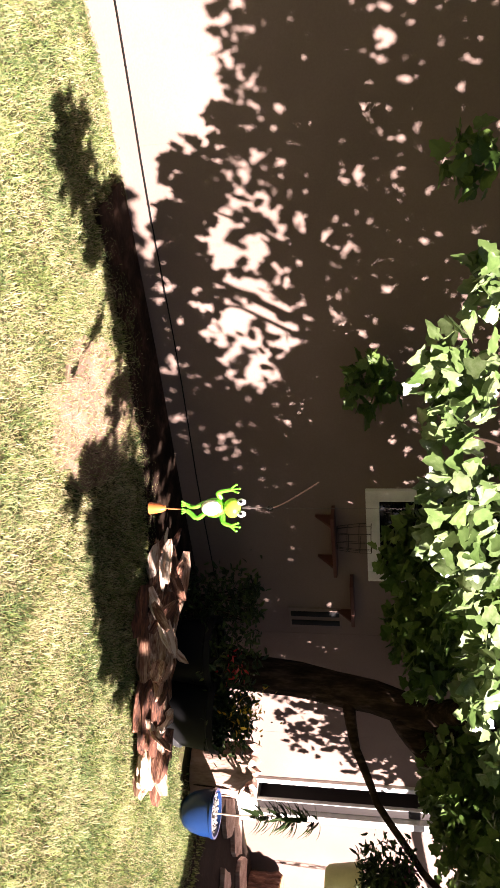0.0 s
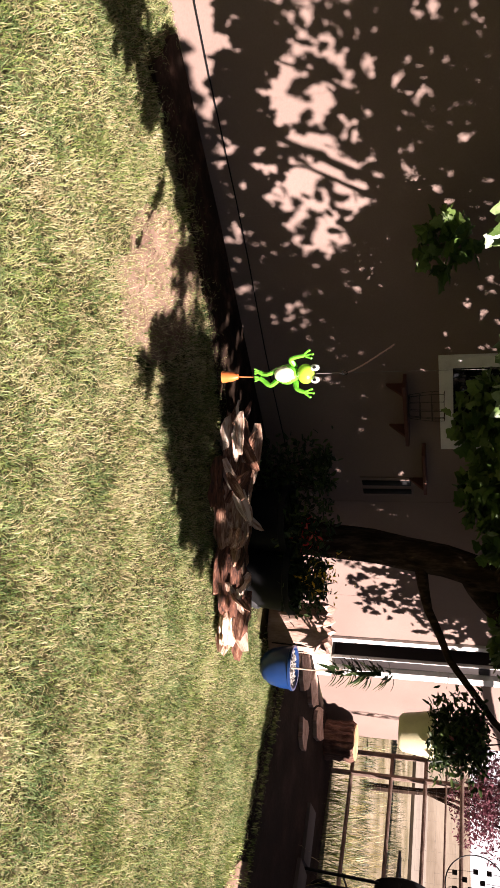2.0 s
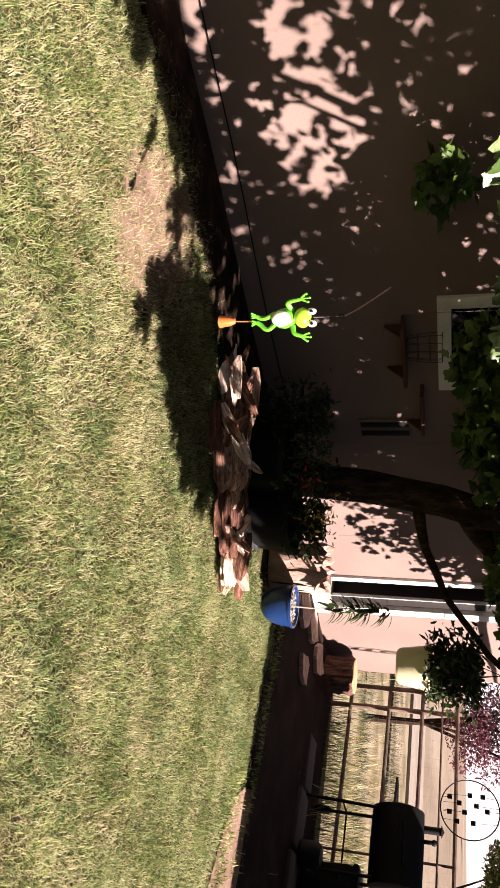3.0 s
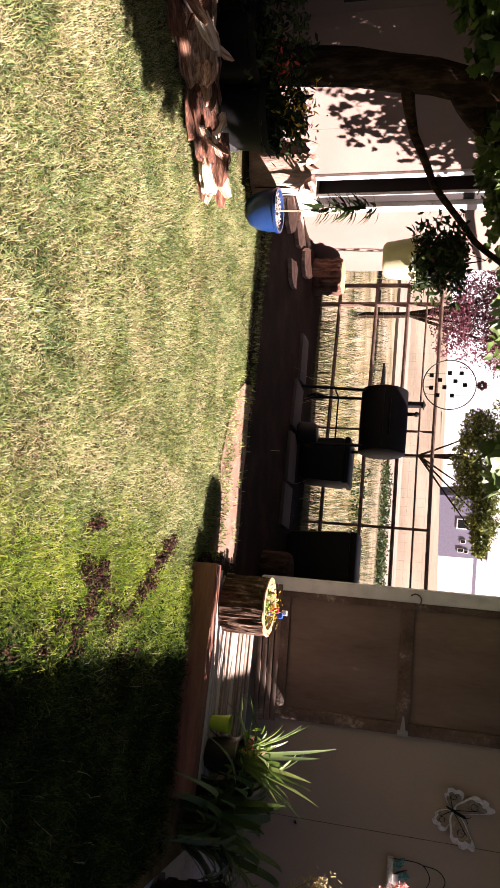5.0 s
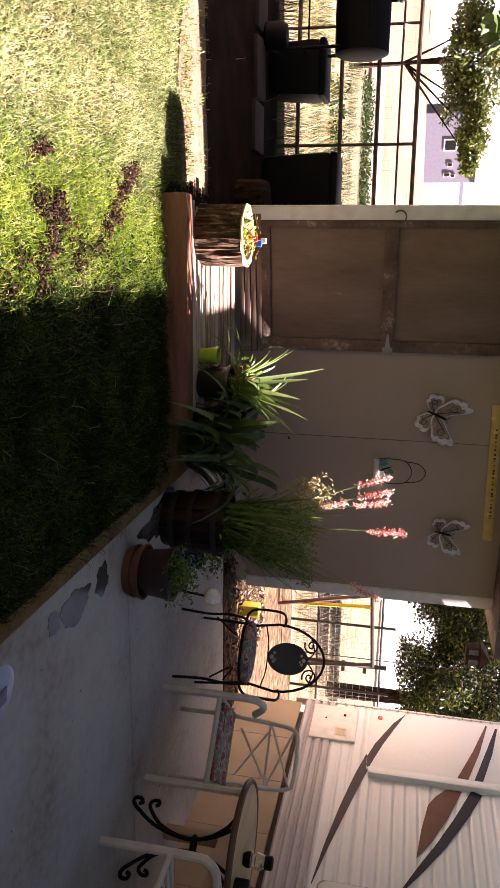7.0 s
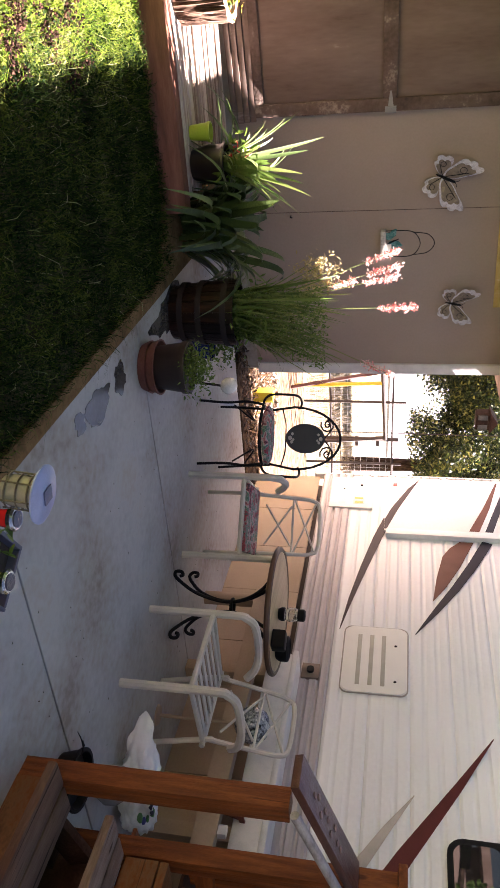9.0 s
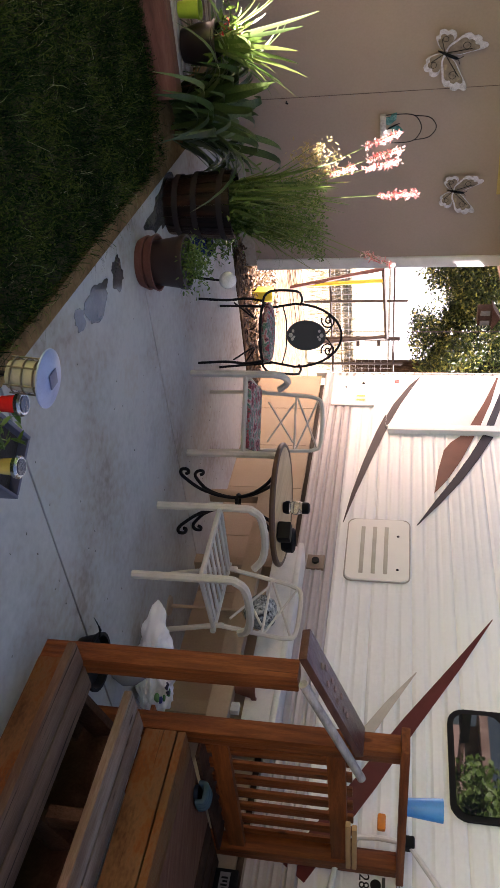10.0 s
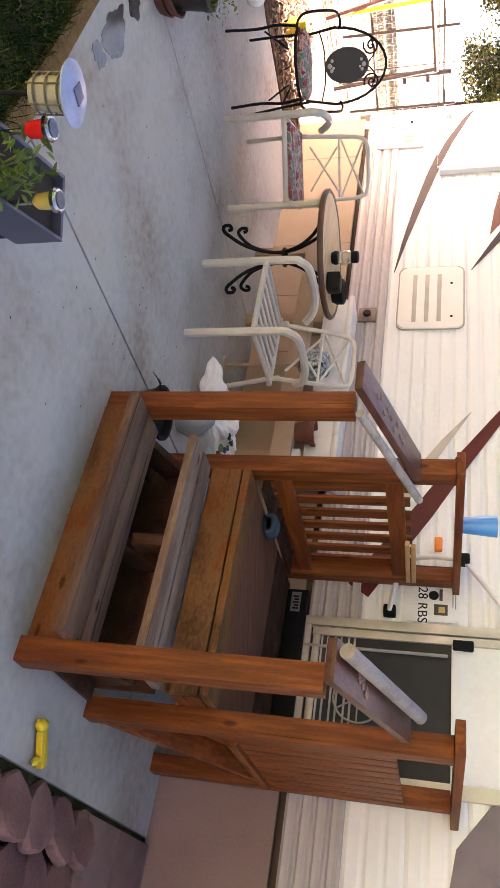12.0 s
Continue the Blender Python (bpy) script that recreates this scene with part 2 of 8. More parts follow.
for board, grain_, level_ in ((GREYWOODX, (0.7, 26, 26), 0.635), (CEDARY, (26, 0.7, 26), 0.68), (CEDAR, (26, 26, 0.7), 0.68)):
    cracked(board, grain_, level_)


# ---- mesh helpers ----
def box(bm, c, s, m=None, bevel=0.0):
    """A box of size s about c, with rounded edges if asked."""
    g = bmesh.ops.create_cube(bm, size=1.0, matrix=(m or Matrix()) @ Matrix.LocRotScale(c, None, s))
    if bevel:
        edges = list({e for v in g["verts"] for e in v.link_edges})
        bmesh.ops.bevel(bm, geom=edges, offset=bevel, segments=2, affect="EDGES", profile=0.6)
    return bm


def beam(bm, a, b, w, h, roll=0.0, bevel=0.004):
    """A squared timber from a to b."""
    a, b = Vector(a), Vector(b)
    m = Matrix.Translation((a + b) / 2) @ (b - a).to_track_quat("Z", "X").to_matrix().to_4x4() @ Matrix.Rotation(roll, 4, "Z")
    return box(bm, (0, 0, 0), (w, h, (b - a).length), m, bevel)


def tube(bm, pts, r, seg=8, closed=False):
    """A round bar along points; r is one radius or one for each point."""
    pts = [Vector(p) for p in pts]
    rs = r if isinstance(r, (list, tuple)) else [r] * len(pts)
    rings, up = [], Vector((0.13, 0.29, 0.95)).normalized()
    n = len(pts)
    for i, p in enumerate(pts):
        d = (pts[(i + 1) % n] - pts[i - 1]) if closed else (pts[min(i + 1, n - 1)] - pts[max(i - 1, 0)])
        d.normalize()
        x = up.cross(d)
        if x.length < 0.05:
            x = Vector((1, 0, 0)).cross(d)
        x.normalize()
        up = d.cross(x)
        rings.append([bm.verts.new(p + (x * math.cos(k * math.tau / seg) + up * math.sin(k * math.tau / seg)) * rs[i]) for k in range(seg)])
    for i in range(n if closed else n - 1):
        a, b = rings[i], rings[(i + 1) % n]
        for k in range(seg):
            bm.faces.new((a[k], a[(k + 1) % seg], b[(k + 1) % seg], b[k]))
    if not closed:
        bm.faces.new(rings[0][::-1]), bm.faces.new(rings[-1])
    return bm


def bend(pts, n=5):
    """A smooth line through points."""
    pts = [Vector(p) for p in pts]
    ext = [pts[0] * 2 - pts[1]] + pts + [pts[-1] * 2 - pts[-2]]
    out = []
    for i in range(1, len(ext) - 2):
        a, b, c, d = ext[i - 1:i + 3]
        for k in range(n):
            f = k / n
            out.append(0.5 * (2 * b + (c - a) * f + (2 * a - 5 * b + 4 * c - d) * f * f + (3 * b - a - 3 * c + d) * f ** 3))
    return out + [pts[-1]]


def lathe(bm, profile, seg=24, c=(0, 0, 0), m=None):
    """Turns a list of (radius, height) about the z axis through c."""
    m = (m or Matrix()) @ Matrix.Translation(c)
    rings = []
    for r, z in profile:
        if r < 1e-5:
            rings.append([bm.verts.new(m @ Vector((0, 0, z)))])
        else:
            rings.append([bm.verts.new(m @ Vector((r * math.cos(k * math.tau / seg), r * math.sin(k * math.tau / seg), z))) for k in range(seg)])
    for a, b in zip(rings, rings[1:]):
        for k in range(seg):
            q = [a[k % len(a)], a[(k + 1) % len(a)], b[(k + 1) % len(b)], b[k % len(b)]]
            q = list(dict.fromkeys(q))
            if len(q) > 2:
                bm.faces.new(q)
    return bm


def ball(bm, c, r, seg=12, s=(1, 1, 1)):
    bmesh.ops.create_uvsphere(bm, u_segments=seg, v_segments=max(6, seg // 2), radius=1.0, matrix=Matrix.LocRotScale(c, None, (r * s[0], r * s[1], r * s[2])))
    return bm


def plate(bm, outline, depth, m):
    """A flat shape of some thickness: outline in the xy plane of m, from z = 0 to depth."""
    lo = [bm.verts.new(m @ Vector((x, y, 0))) for x, y in outline]
    hi = [bm.verts.new(m @ Vector((x, y, depth))) for x, y in outline]
    n = len(outline)
    bm.faces.new(lo[::-1]), bm.faces.new(hi)
    for i in range(n):
        bm.faces.new((lo[i], lo[(i + 1) % n], hi[(i + 1) % n], hi[i]))
    return bm


def rough_up(bm, amount, scale=6.0, seed=0.0):
    for v in bm.verts:
        v.co += noise.noise_vector(v.co * scale + Vector((seed, seed * 2, 0))) * amount
    return bm


def mesh_of(name, bm, material, smooth):
    me = bpy.data.meshes.new(name)
    bmesh.ops.recalc_face_normals(bm, faces=bm.faces)
    bm.to_mesh(me)
    bm.free()
    me.materials.append(material)
    if smooth:
        me.shade_smooth()
        if smooth != "all":
            me.set_sharp_from_angle(angle=radians(40))
    return me


def part(name, bm, material, parent, label="", smooth=True, at=None):
    """One mesh under a thing or a part."""
    ob = new(name, mesh_of(name, bm, material, smooth))
    ob.parent = parent
    if at is not None:
        ob.matrix_basis = at
    return tagged(ob, label)


def thing(name, label, category, m=None, group="", kind=""):
    ob = new(name)
    if m is not None:
        ob.matrix_basis = m
    return tagged(ob, label, category, group, kind)


def solid(name, bm, material, label, category, m=None, group="", kind="", smooth=True):
    """A thing that is one mesh."""
    ob = new(name, mesh_of(name, bm, material, smooth))
    if m is not None:
        ob.matrix_basis = m
    return tagged(ob, label, category, group, kind)


def raw_mesh(name, verts, faces, material):
    me = bpy.data.meshes.new(name)
    me.from_pydata(verts, [], faces)
    me.materials.append(material)
    return me


B = bmesh.new

# ---- the ground ----
bm = B()
step = 0.12
def ground_z(x, y):
    return 0.012 * noise.noise(Vector((x * 0.9, y * 0.9, 0.3))) + 0.006 * noise.noise(Vector((x * 4, y * 4, 1.7)))
grid = {}
xs = [-900, -120, -30, -12, -6] + [-3 + 0.15 * i for i in range(80)] + [9.5, 11, 14, 20, 40, 130, 900]
ys = [-900, -120, -40, -15, -8, -6] + [-4.4 + 0.15 * i for i in range(58)] + [5, 8, 15, 40, 120, 900]
verts = [(x, y, ground_z(x, y) - 0.02 if -3 < x < 9 and -4.4 < y < 4.3 else -0.02) for y in ys for x in xs]
faces = [(j * len(xs) + i, j * len(xs) + i + 1, (j + 1) * len(xs) + i + 1, (j + 1) * len(xs) + i) for j in range(len(ys) - 1) for i in range(len(xs) - 1)]
ground = new("ground", raw_mesh("ground", verts, faces, TURF))
ground.data.shade_smooth()
tagged(ground, "dry yard soil under the lawn and out to the fields", "ground", kind="structure")

# patio slab, whose edge to the lawn is straight
bm = B()
for x0, x1, y0, y1 in ((0.47, 2.274, -5.4, -1.62), (2.286, 3.934, -5.4, -1.62), (3.946, 6.2, -5.4, -1.62)):
    box(bm, ((x0 + x1) / 2, (y0 + y1) / 2, -0.045), (x1 - x0, y1 - y0, 0.1), None, 0.004)
pavement = solid("pavement", bm, CONCRETE, "pale grey concrete patio slab with stains", "patio", kind="structure", smooth=False)

# house wall along the lawn
HOUSE_A = 1.53672
HM = Matrix.Translation((4.192 * math.cos(HOUSE_A), 4.192 * math.sin(HOUSE_A), 0)) @ Matrix.Rotation(HOUSE_A - math.pi / 2, 4, "Z")
def house_box(bm, x0, x1, z0, z1, y0=0.0, y1=0.14, bevel=0):
    return box(bm, ((x0 + x1) / 2, (y0 + y1) / 2, (z0 + z1) / 2), (x1 - x0, y1 - y0, z1 - z0), HM, bevel)
bm = B()
for a in [(-5, 3.01, 0.12, 3.0), (3.01, 3.71, 0.12, 1.33), (3.01, 3.71, 2.25, 3.0), (3.71, 6.28, 0.12, 3.0), (6.28, 6.76, 2.15, 3.0), (6.76, 8.12, 0.12, 3.0)]:
    house_box(bm, *a)
house_box(bm, 7.98, 8.12, 0.12, 3.0, 0.14, 4)
house_box(bm, -5, -4.86, 0.12, 3.0, 0.14, 4)
house_box(bm, -5, 8.12, 0.12, 3.0, 4.0, 4.14)
wall_north = solid("wall_north", bm, STUCCO, "tan painted house wall in dappled tree shade", "wall", kind="structure", smooth=False)
bm = B()
house_box(bm, -5.0, 6.28, -0.1, 0.12, 0.0, 0.2), house_box(bm, 6.76, 8.12, -0.1, 0.12, 0.0, 0.2)
solid("foundation", bm, STUCCO, "tan painted footing under the house wall", "foundation", kind="structure", smooth=False)

# shed
SHED_A = 0.1418581
SM = Matrix.Translation((6.00472 * math.cos(SHED_A), 6.00472 * math.sin(SHED_A), 0)) @ Matrix.Rotation(SHED_A - math.pi / 2, 4, "Z")
# in the shed's frame x runs along the wall to the camera's right, y into the shed
def along(p):
    return (SM.inverted() @ Vector(p)).x
SL, SR = along((6.04, 0.17, 0)), along((6.5, -3.08, 0))
def shed_box(bm, x0, x1, z0, z1, y0, y1, bevel=0):
    return box(bm, ((x0 + x1) / 2, (y0 + y1) / 2, (z0 + z1) / 2), (x1 - x0, y1 - y0, z1 - z0), SM, bevel)
bm = B()
shed_box(bm, SL, SR, 0.15, 2.32, 0.0, 0.1)
# the side walls run straight back, a few degrees off square to the front
SKEW = Matrix(((1, 0.115, 0, 0), (0, 1, 0, 0), (0, 0, 1, 0), (0, 0, 0, 1)))
def skew_box(bm, x0, x1, z0, z1, y0, y1):
    return box(bm, ((x0 + x1) / 2, (y0 + y1) / 2, (z0 + z1) / 2), (x1 - x0, y1 - y0, z1 - z0), SM @ SKEW)
skew_box(bm, SL, SL + 0.1, 0.15, 2.32, 0.1, 3), skew_box(bm, SR - 0.1, SR, 0.15, 2.32, 0.1, 3), skew_box(bm, SL + 0.1, SR - 0.1, 0.15, 2.32, 2.9, 3)
wall_east = solid("wall_east", bm, SHED, "taupe painted shed wall with panel seams", "wall", kind="structure", smooth=False)
# unseen roof; its overhangs are sized to keep the wall in shade
bm = B()
skew_box(bm, SL - 0.06, SR + 0.28, 2.32, 2.42, -0.42, 3.1)
solid("roof", bm, DOORTRIM, "flat brown shed roof with a short eave", "roof", kind="structure", smooth=False)

bm = B()
for i in range(9):
    x = -4.2 + i * 1.22
    if not (2.9 < x < 3.9 or 6.1 < x < 6.9):
        house_box(bm, x - 0.002, x + 0.002, 0.13, 2.98, -0.0015, 0.004)
solid("trim", bm, STUCCO, "thin tan seams between the wall panels", "trim", kind="structure", smooth=False)
bm = B()
house_box(bm, -5.3, 8.3, 3.0, 3.14, -0.35, 4.5)
solid("roof_house", bm, DOORTRIM, "brown house roof edge", "roof", kind="structure", smooth=False)

# house window: frame, glass, sill
window_1 = thing("window_1", "white framed house window above a wooden shelf", "window", HM, kind="structure")
def loc_box(bm, x0, x1, y0, y1, z0, z1, bevel=0):
    return box(bm, ((x0 + x1) / 2, (y0 + y1) / 2, (z0 + z1) / 2), (x1 - x0, y1 - y0, z1 - z0), None, bevel)
bm = B()
for a in ((2.96, 3.05, 1.29, 2.29), (3.67, 3.76, 1.29, 2.29), (3.05, 3.67, 1.29, 1.38), (3.05, 3.67, 2.20, 2.29)):
    loc_box(bm, a[0], a[1], -0.03, 0.05, a[2], a[3], 0.004)
part("window_frame", bm, WHITETRIM, window_1)
bm = B()
loc_box(bm, 3.05, 3.67, 0.03, 0.04, 1.38, 2.20)
part("pane", bm, DARKGLASS, window_1, smooth=False)

# house door recess with its white casing
door_1 = thing("door_1", "dark recessed house door in a white casing", "door", HM, kind="structure")
for x0, x1 in ((6.20, 6.262), (6.73, 6.83)):
    bm = B()
    loc_box(bm, x0, x1, -0.03, 0.14, 0.0, 2.2, 0.004)
    part("casing", bm, WHITETRIM, door_1)
# near-black tone puts the recess's shade into the door's colour
DARKDOOR = plain("recess paint darkened for shade", (0.012, 0.007, 0.006), 0.7)
bm = B()
loc_box(bm, 6.264, 6.758, 0.34, 0.38, 0.1, 2.148)
for z0, z1 in ((0.25, 0.85), (1.0, 1.9)):
    loc_box(bm, 6.36, 6.68, 0.325, 0.34, z0, z1, 0.006)
part("door_leaf", bm, DARKDOOR, door_1, smooth=False)
bm = B()
loc_box(bm, 6.264, 6.728, -0.12, 0.34, -0.02, 0.16, 0.008)
part("threshold", bm, CONCRETE, door_1)
bm = B()
loc_box(bm, 6.20, 6.262, 0.142, 0.38, 0.0, 2.2), loc_box(bm, 6.76, 6.80, 0.14, 0.38, 0.0, 2.2), loc_box(bm, 6.264, 6.758, 0.142, 0.38, 2.15, 2.2)
part("jamb", bm, DARKDOOR, door_1, smooth=False)
for x0, x1, mt in ((6.60, 6.612, WHITETRIM), (6.614, 6.72, DARKDOOR)):
    bm = B()
    loc_box(bm, x0, x1, 0.02, 0.05, 0.165, 2.14, 0.004)
    part("screen_stile", bm, mt, door_1)

# shelf and wire basket under the window, second shelf, crawl-space vent
wall_shelf = thing("wall_shelf", "red-brown stained wooden shelf below the window", "shelf", HM, "wall shelves")
bm = B()
loc_box(bm, 3.10, 3.62, -0.16, -0.003, 1.055, 1.08, 0.004)
part("board", bm, REDWOOD, wall_shelf)
for x in (3.18, 3.54):
    bm = B()
    plate(bm, [(0, 0), (-0.13, 0), (0, -0.12)], 0.02, Matrix.Translation((x, -0.003, 1.054)) @ Matrix.Rotation(math.pi / 2, 4, "Z") @ Matrix.Rotation(math.pi / 2, 4, "X"))
    part("bracket", bm, REDWOOD, wall_shelf)
wall_shelf_b = thing("wall_shelf", "small red-brown stained shelf beside the vent", "shelf", HM, "wall shelves")
bm = B()
loc_box(bm, 3.72, 4.12, -0.14, -0.003, 1.16, 1.185, 0.004)
part("board", bm, REDWOOD, wall_shelf_b)
bm = B()
plate(bm, [(0, 0), (-0.12, 0), (0, -0.12)], 0.02, Matrix.Translation((4.07, -0.003, 1.159)) @ Matrix.Rotation(math.pi / 2, 4, "Z") @ Matrix.Rotation(math.pi / 2, 4, "X"))
part("bracket", bm, REDWOOD, wall_shelf_b)
basket = thing("wire_basket", "thin wire basket standing on the window shelf", "basket", HM @ Matrix.Translation((3.32, -0.085, 1.081)) @ Matrix.Scale(1.35, 4))
for z, r in ((0.006, 0.06), (0.06, 0.068), (0.12, 0.075), (0.18, 0.075)):
    bm = B()
    tube(bm, [(r * math.cos(a * math.tau / 20), r * math.sin(a * math.tau / 20), z) for a in range(20)], 0.0018, 5, True)
    part("hoop", bm, DARKRUST, basket)
for k in range(10):
    a = k * math.tau / 10
    bm = B()
    tube(bm, [(r * math.cos(a), r * math.sin(a), z) for z, r in ((0.006, 0.06), (0.06, 0.068), (0.12, 0.075), (0.18, 0.075))], 0.0015, 5)
    part("wire", bm, DARKRUST, basket)
vent = thing("wall_vent", "dark slotted crawl-space vent in the house wall", "vent", HM @ Matrix.Translation((4.168, 0, 0.877)))
bm = B()
loc_box(bm, -0.1, 0.1, -0.012, 0.01, -0.2, 0.2, 0.003)
part("plate", bm, STUCCO, vent)
for x in (-0.045, 0.045):
    bm = B()
    loc_box(bm, x - 0.026, x + 0.026, -0.016, -0.005, -0.185, 0.185, 0.003)
    part("slot", bm, BLACKPLASTIC, vent)

# shed trim, door, sill
for x0, x1, n in ((SL - 0.025, SL + 0.075, 1), (SR - 0.075, SR + 0.025, 2)):
    bm = B()
    shed_box(bm, x0, x1, 0.15, 2.32, -0.022, 0.08, 0.003)
    solid("corner_trim", bm, WHITETRIM, "white painted corner board of the shed", "trim", kind="structure")
door_2 = thing("door_2", "weathered brown shed door with two framed panels", "door", SM, kind="structure")
DX0, DX1 = SL + 0.078, along((6.19, -0.86, 0))
def shed_part(name, x0, x1, z0, z1, y0, y1, material, parent, bevel=0.004):
    bm = B()
    loc_box(bm, x0, x1, y0, y1, z0, z1, bevel)
    return part(name, bm, material, parent)
shed_part("lower_panel", DX0 + 0.05, DX1 - 0.07, 0.40, 1.26, -0.014, -0.002, DOORPAINT, door_2)
shed_part("upper_panel", DX0 + 0.05, DX1 - 0.07, 1.36, 2.31, -0.014, -0.002, DOORPAINT, door_2)
shed_part("middle_rail", DX0 + 0.05, DX1 - 0.07, 1.26, 1.36, -0.032, -0.002, DOORTRIM, door_2)
shed_part("hinge_stile", DX1 - 0.07, DX1 + 0.02, 0.33, 2.31, -0.034, -0.002, DOORTRIM, door_2)
shed_part("latch_stile", DX0, DX0 + 0.05, 0.33, 2.31, -0.030, -0.002, DOORTRIM, door_2)
shed_part("bottom_rail", DX0 + 0.05, DX1 - 0.07, 0.33, 0.40, -0.032, -0.002, DOORTRIM, door_2)
bm = B()
plate(bm, [(DX1 - 0.015, 1.335), (DX1 - 0.015, 1.295), (DX1 - 0.12, 1.309), (DX1 - 0.12, 1.321)], 0.006, Matrix.Translation((0, -0.035, 0)) @ Matrix.Rotation(math.pi / 2, 4, "X"))
loc_box(bm, DX1 - 0.012, DX1 + 0.03, -0.042, -0.0345, 1.275, 1.355, 0.002), tube(bm, [(DX1 - 0.013, -0.043, 1.275), (DX1 - 0.013, -0.043, 1.355)], 0.007, 8)
part("hinge_strap", bm, GALV, door_2)
bm = B()
tube(bm, [(SL + 0.05 + 0.045 * math.cos(a), -0.035, 1.36 + 0.045 * math.sin(a)) for a in [k * 0.42 - 0.6 for k in range(12)]], 0.006, 6)
part("latch_hook", bm, RUST, door_2)
bm = B()
for k in range(4):
    shed_box(bm, SL + 0.03, DX1 + 0.05, 0.155 + 0.045 * k, 0.195 + 0.045 * k, -0.06 + 0.012 * k, -0.002, 0.003)
solid("door_sill", bm, DOORPAINT, "worn brown boards below the shed door", "sill", kind="structure")
x = along((6.30, -1.61, 0))
seam = thing("panel_seam", "thin seam between shed wall panels with small nail heads", "trim", SM, kind="structure")
bm = B()
loc_box(bm, x - 0.002, x + 0.002, -0.0025, 0.003, 0.16, 2.31)
part("seam_strip", bm, DOORTRIM, seam, smooth=False)
for k in range(11):
    bm = B()
    ball(bm, (x + 0.012, -0.001, 0.3 + 0.19 * k), 0.006, 6, (1, 0.5, 1))
    part("nail_head", bm, GALV, seam)
bm = B()
skew_box(bm, SL, SR, -0.05, 0.15, 0.02, 3.0)
solid("shed_footing", bm, CONCRETE, "grey concrete footing under the shed", "foundation", kind="structure", smooth=False)

# ---- wall ornaments on the shed ----
SILVER = ramp_material("silvered metal wing edge", [(0.22, 0.20, 0.22), (0.52, 0.50, 0.55), (0.72, 0.70, 0.76)], 0.5, 30, bump=0.3, grain=120)
WINGMESH = ramp_material("brown wire mesh wing", [(0.05, 0.035, 0.025), (0.17, 0.13, 0.10), (0.24, 0.19, 0.14), (0.42, 0.33, 0.18)], 0.6, 26, bump=0.2, grain=160, spread=0.3)
def butterfly(center, tilt, size=1.0):
    """A metal butterfly: four bordered wings and a body; flat, near the wall."""
    m = SM @ Matrix.Translation((along(center), -0.03, center[2])) @ Matrix.Rotation(math.pi / 2, 4, "X") @ Matrix.Rotation(tilt, 4, "Z") @ Matrix.Scale(0.92 * size, 4)
    ob = thing("butterfly_ornament", "brown metal butterfly with silvered wing edges hung on the shed wall", "ornament", m, "butterflies on the shed")
    for side in (-1, 1):
        for nm, pts in (("upper_wing", [(0.006, -0.03), (0.012, 0.03), (0.04, 0.085), (0.085, 0.14), (0.13, 0.20), (0.165, 0.225), (0.185, 0.21), (0.183, 0.17), (0.205, 0.155), (0.21, 0.12), (0.195, 0.10), (0.205, 0.07), (0.185, 0.035), (0.13, 0.005), (0.06, -0.035)]),
                        ("lower_wing", [(0.006, -0.035), (0.07, -0.03), (0.13, -0.012), (0.17, -0.03), (0.175, -0.07), (0.155, -0.085), (0.16, -0.115), (0.135, -0.14), (0.105, -0.13), (0.085, -0.145), (0.05, -0.12), (0.02, -0.08)])):
            turn = Matrix.Rotation(-side * 0.22, 4, "Y") @ Matrix.Diagonal((side, 1, 1, 1))
            bm = B()
            plate(bm, [(p.x, p.y) for p in bend([(x, y, 0) for x, y in pts + pts[:1]], 3)[:-1]], 0.004, turn)
            w = part(nm, bm, SILVER, ob, "silvered wing edge")
            cx, cy = 0.03, (0.02 if nm == "upper_wing" else -0.045)
            inner = [(cx + (x - cx) * 0.76, cy + (y - cy) * 0.76) for x, y in pts]
            bm = B()
            plate(bm, [(p.x, p.y) for p in bend([(x, y, 0) for x, y in inner + inner[:1]], 3)[:-1]], 0.004, turn @ Matrix.Translation((0, 0, 0.0042)))
            part("wing_panel", bm, WINGMESH, w, "brown mottled wing panel")
            for q, rr in (((0.115, 0.085), 0.026),) if nm == "upper_wing" else (((0.10, -0.075), 0.02),):
                bm = B()
                tube(bm, [turn @ Vector((q[0] + rr * math.cos(k * math.tau / 14), q[1] + rr * math.sin(k * math.tau / 14), 0.0095)) for k in range(14)], 0.0022, 5, True)
                part("wing_ring", bm, BLACKIRON, w)
            bm = B()
            tip = pts[0], (0.11, 0.13) if nm == "upper_wing" else (0.09, -0.10)
            tube(bm, [turn @ Vector((x, y, 0.010)) for x, y in tip], 0.003, 5)
            part("wing_vein", bm, BLACKIRON, w)
    bm = B()
    tube(bm, [(0, -0.09, 0.012), (0, -0.04, 0.014), (0, 0.02, 0.016), (0, 0.06, 0.014), (0, 0.075, 0.012)], [0.004, 0.010, 0.012, 0.011, 0.004], 8)
    part("body", bm, BLACKIRON, ob)
    for s in (-1, 1):
        bm = B()
        tube(bm, [(0, 0.07, 0.014), (s * 0.015, 0.09, 0.014), (s * 0.03, 0.10, 0.014)], 0.0025, 5)
        part("antenna", bm, BLACKIRON, ob)
    return ob
butterfly((6.26, -1.37, 1.735), -0.42, 1.05)
butterfly((6.42, -2.40, 1.86), -0.2, 0.88)
perch = thing("wire_arch_ornament", "arched wire ornament with a teal glass butterfly on a wooden base", "ornament", SM @ Matrix.Translation((along((6.34, -1.87, 0)), -0.04, 1.255)) @ Matrix.Scale(0.86, 4))
bm = B()
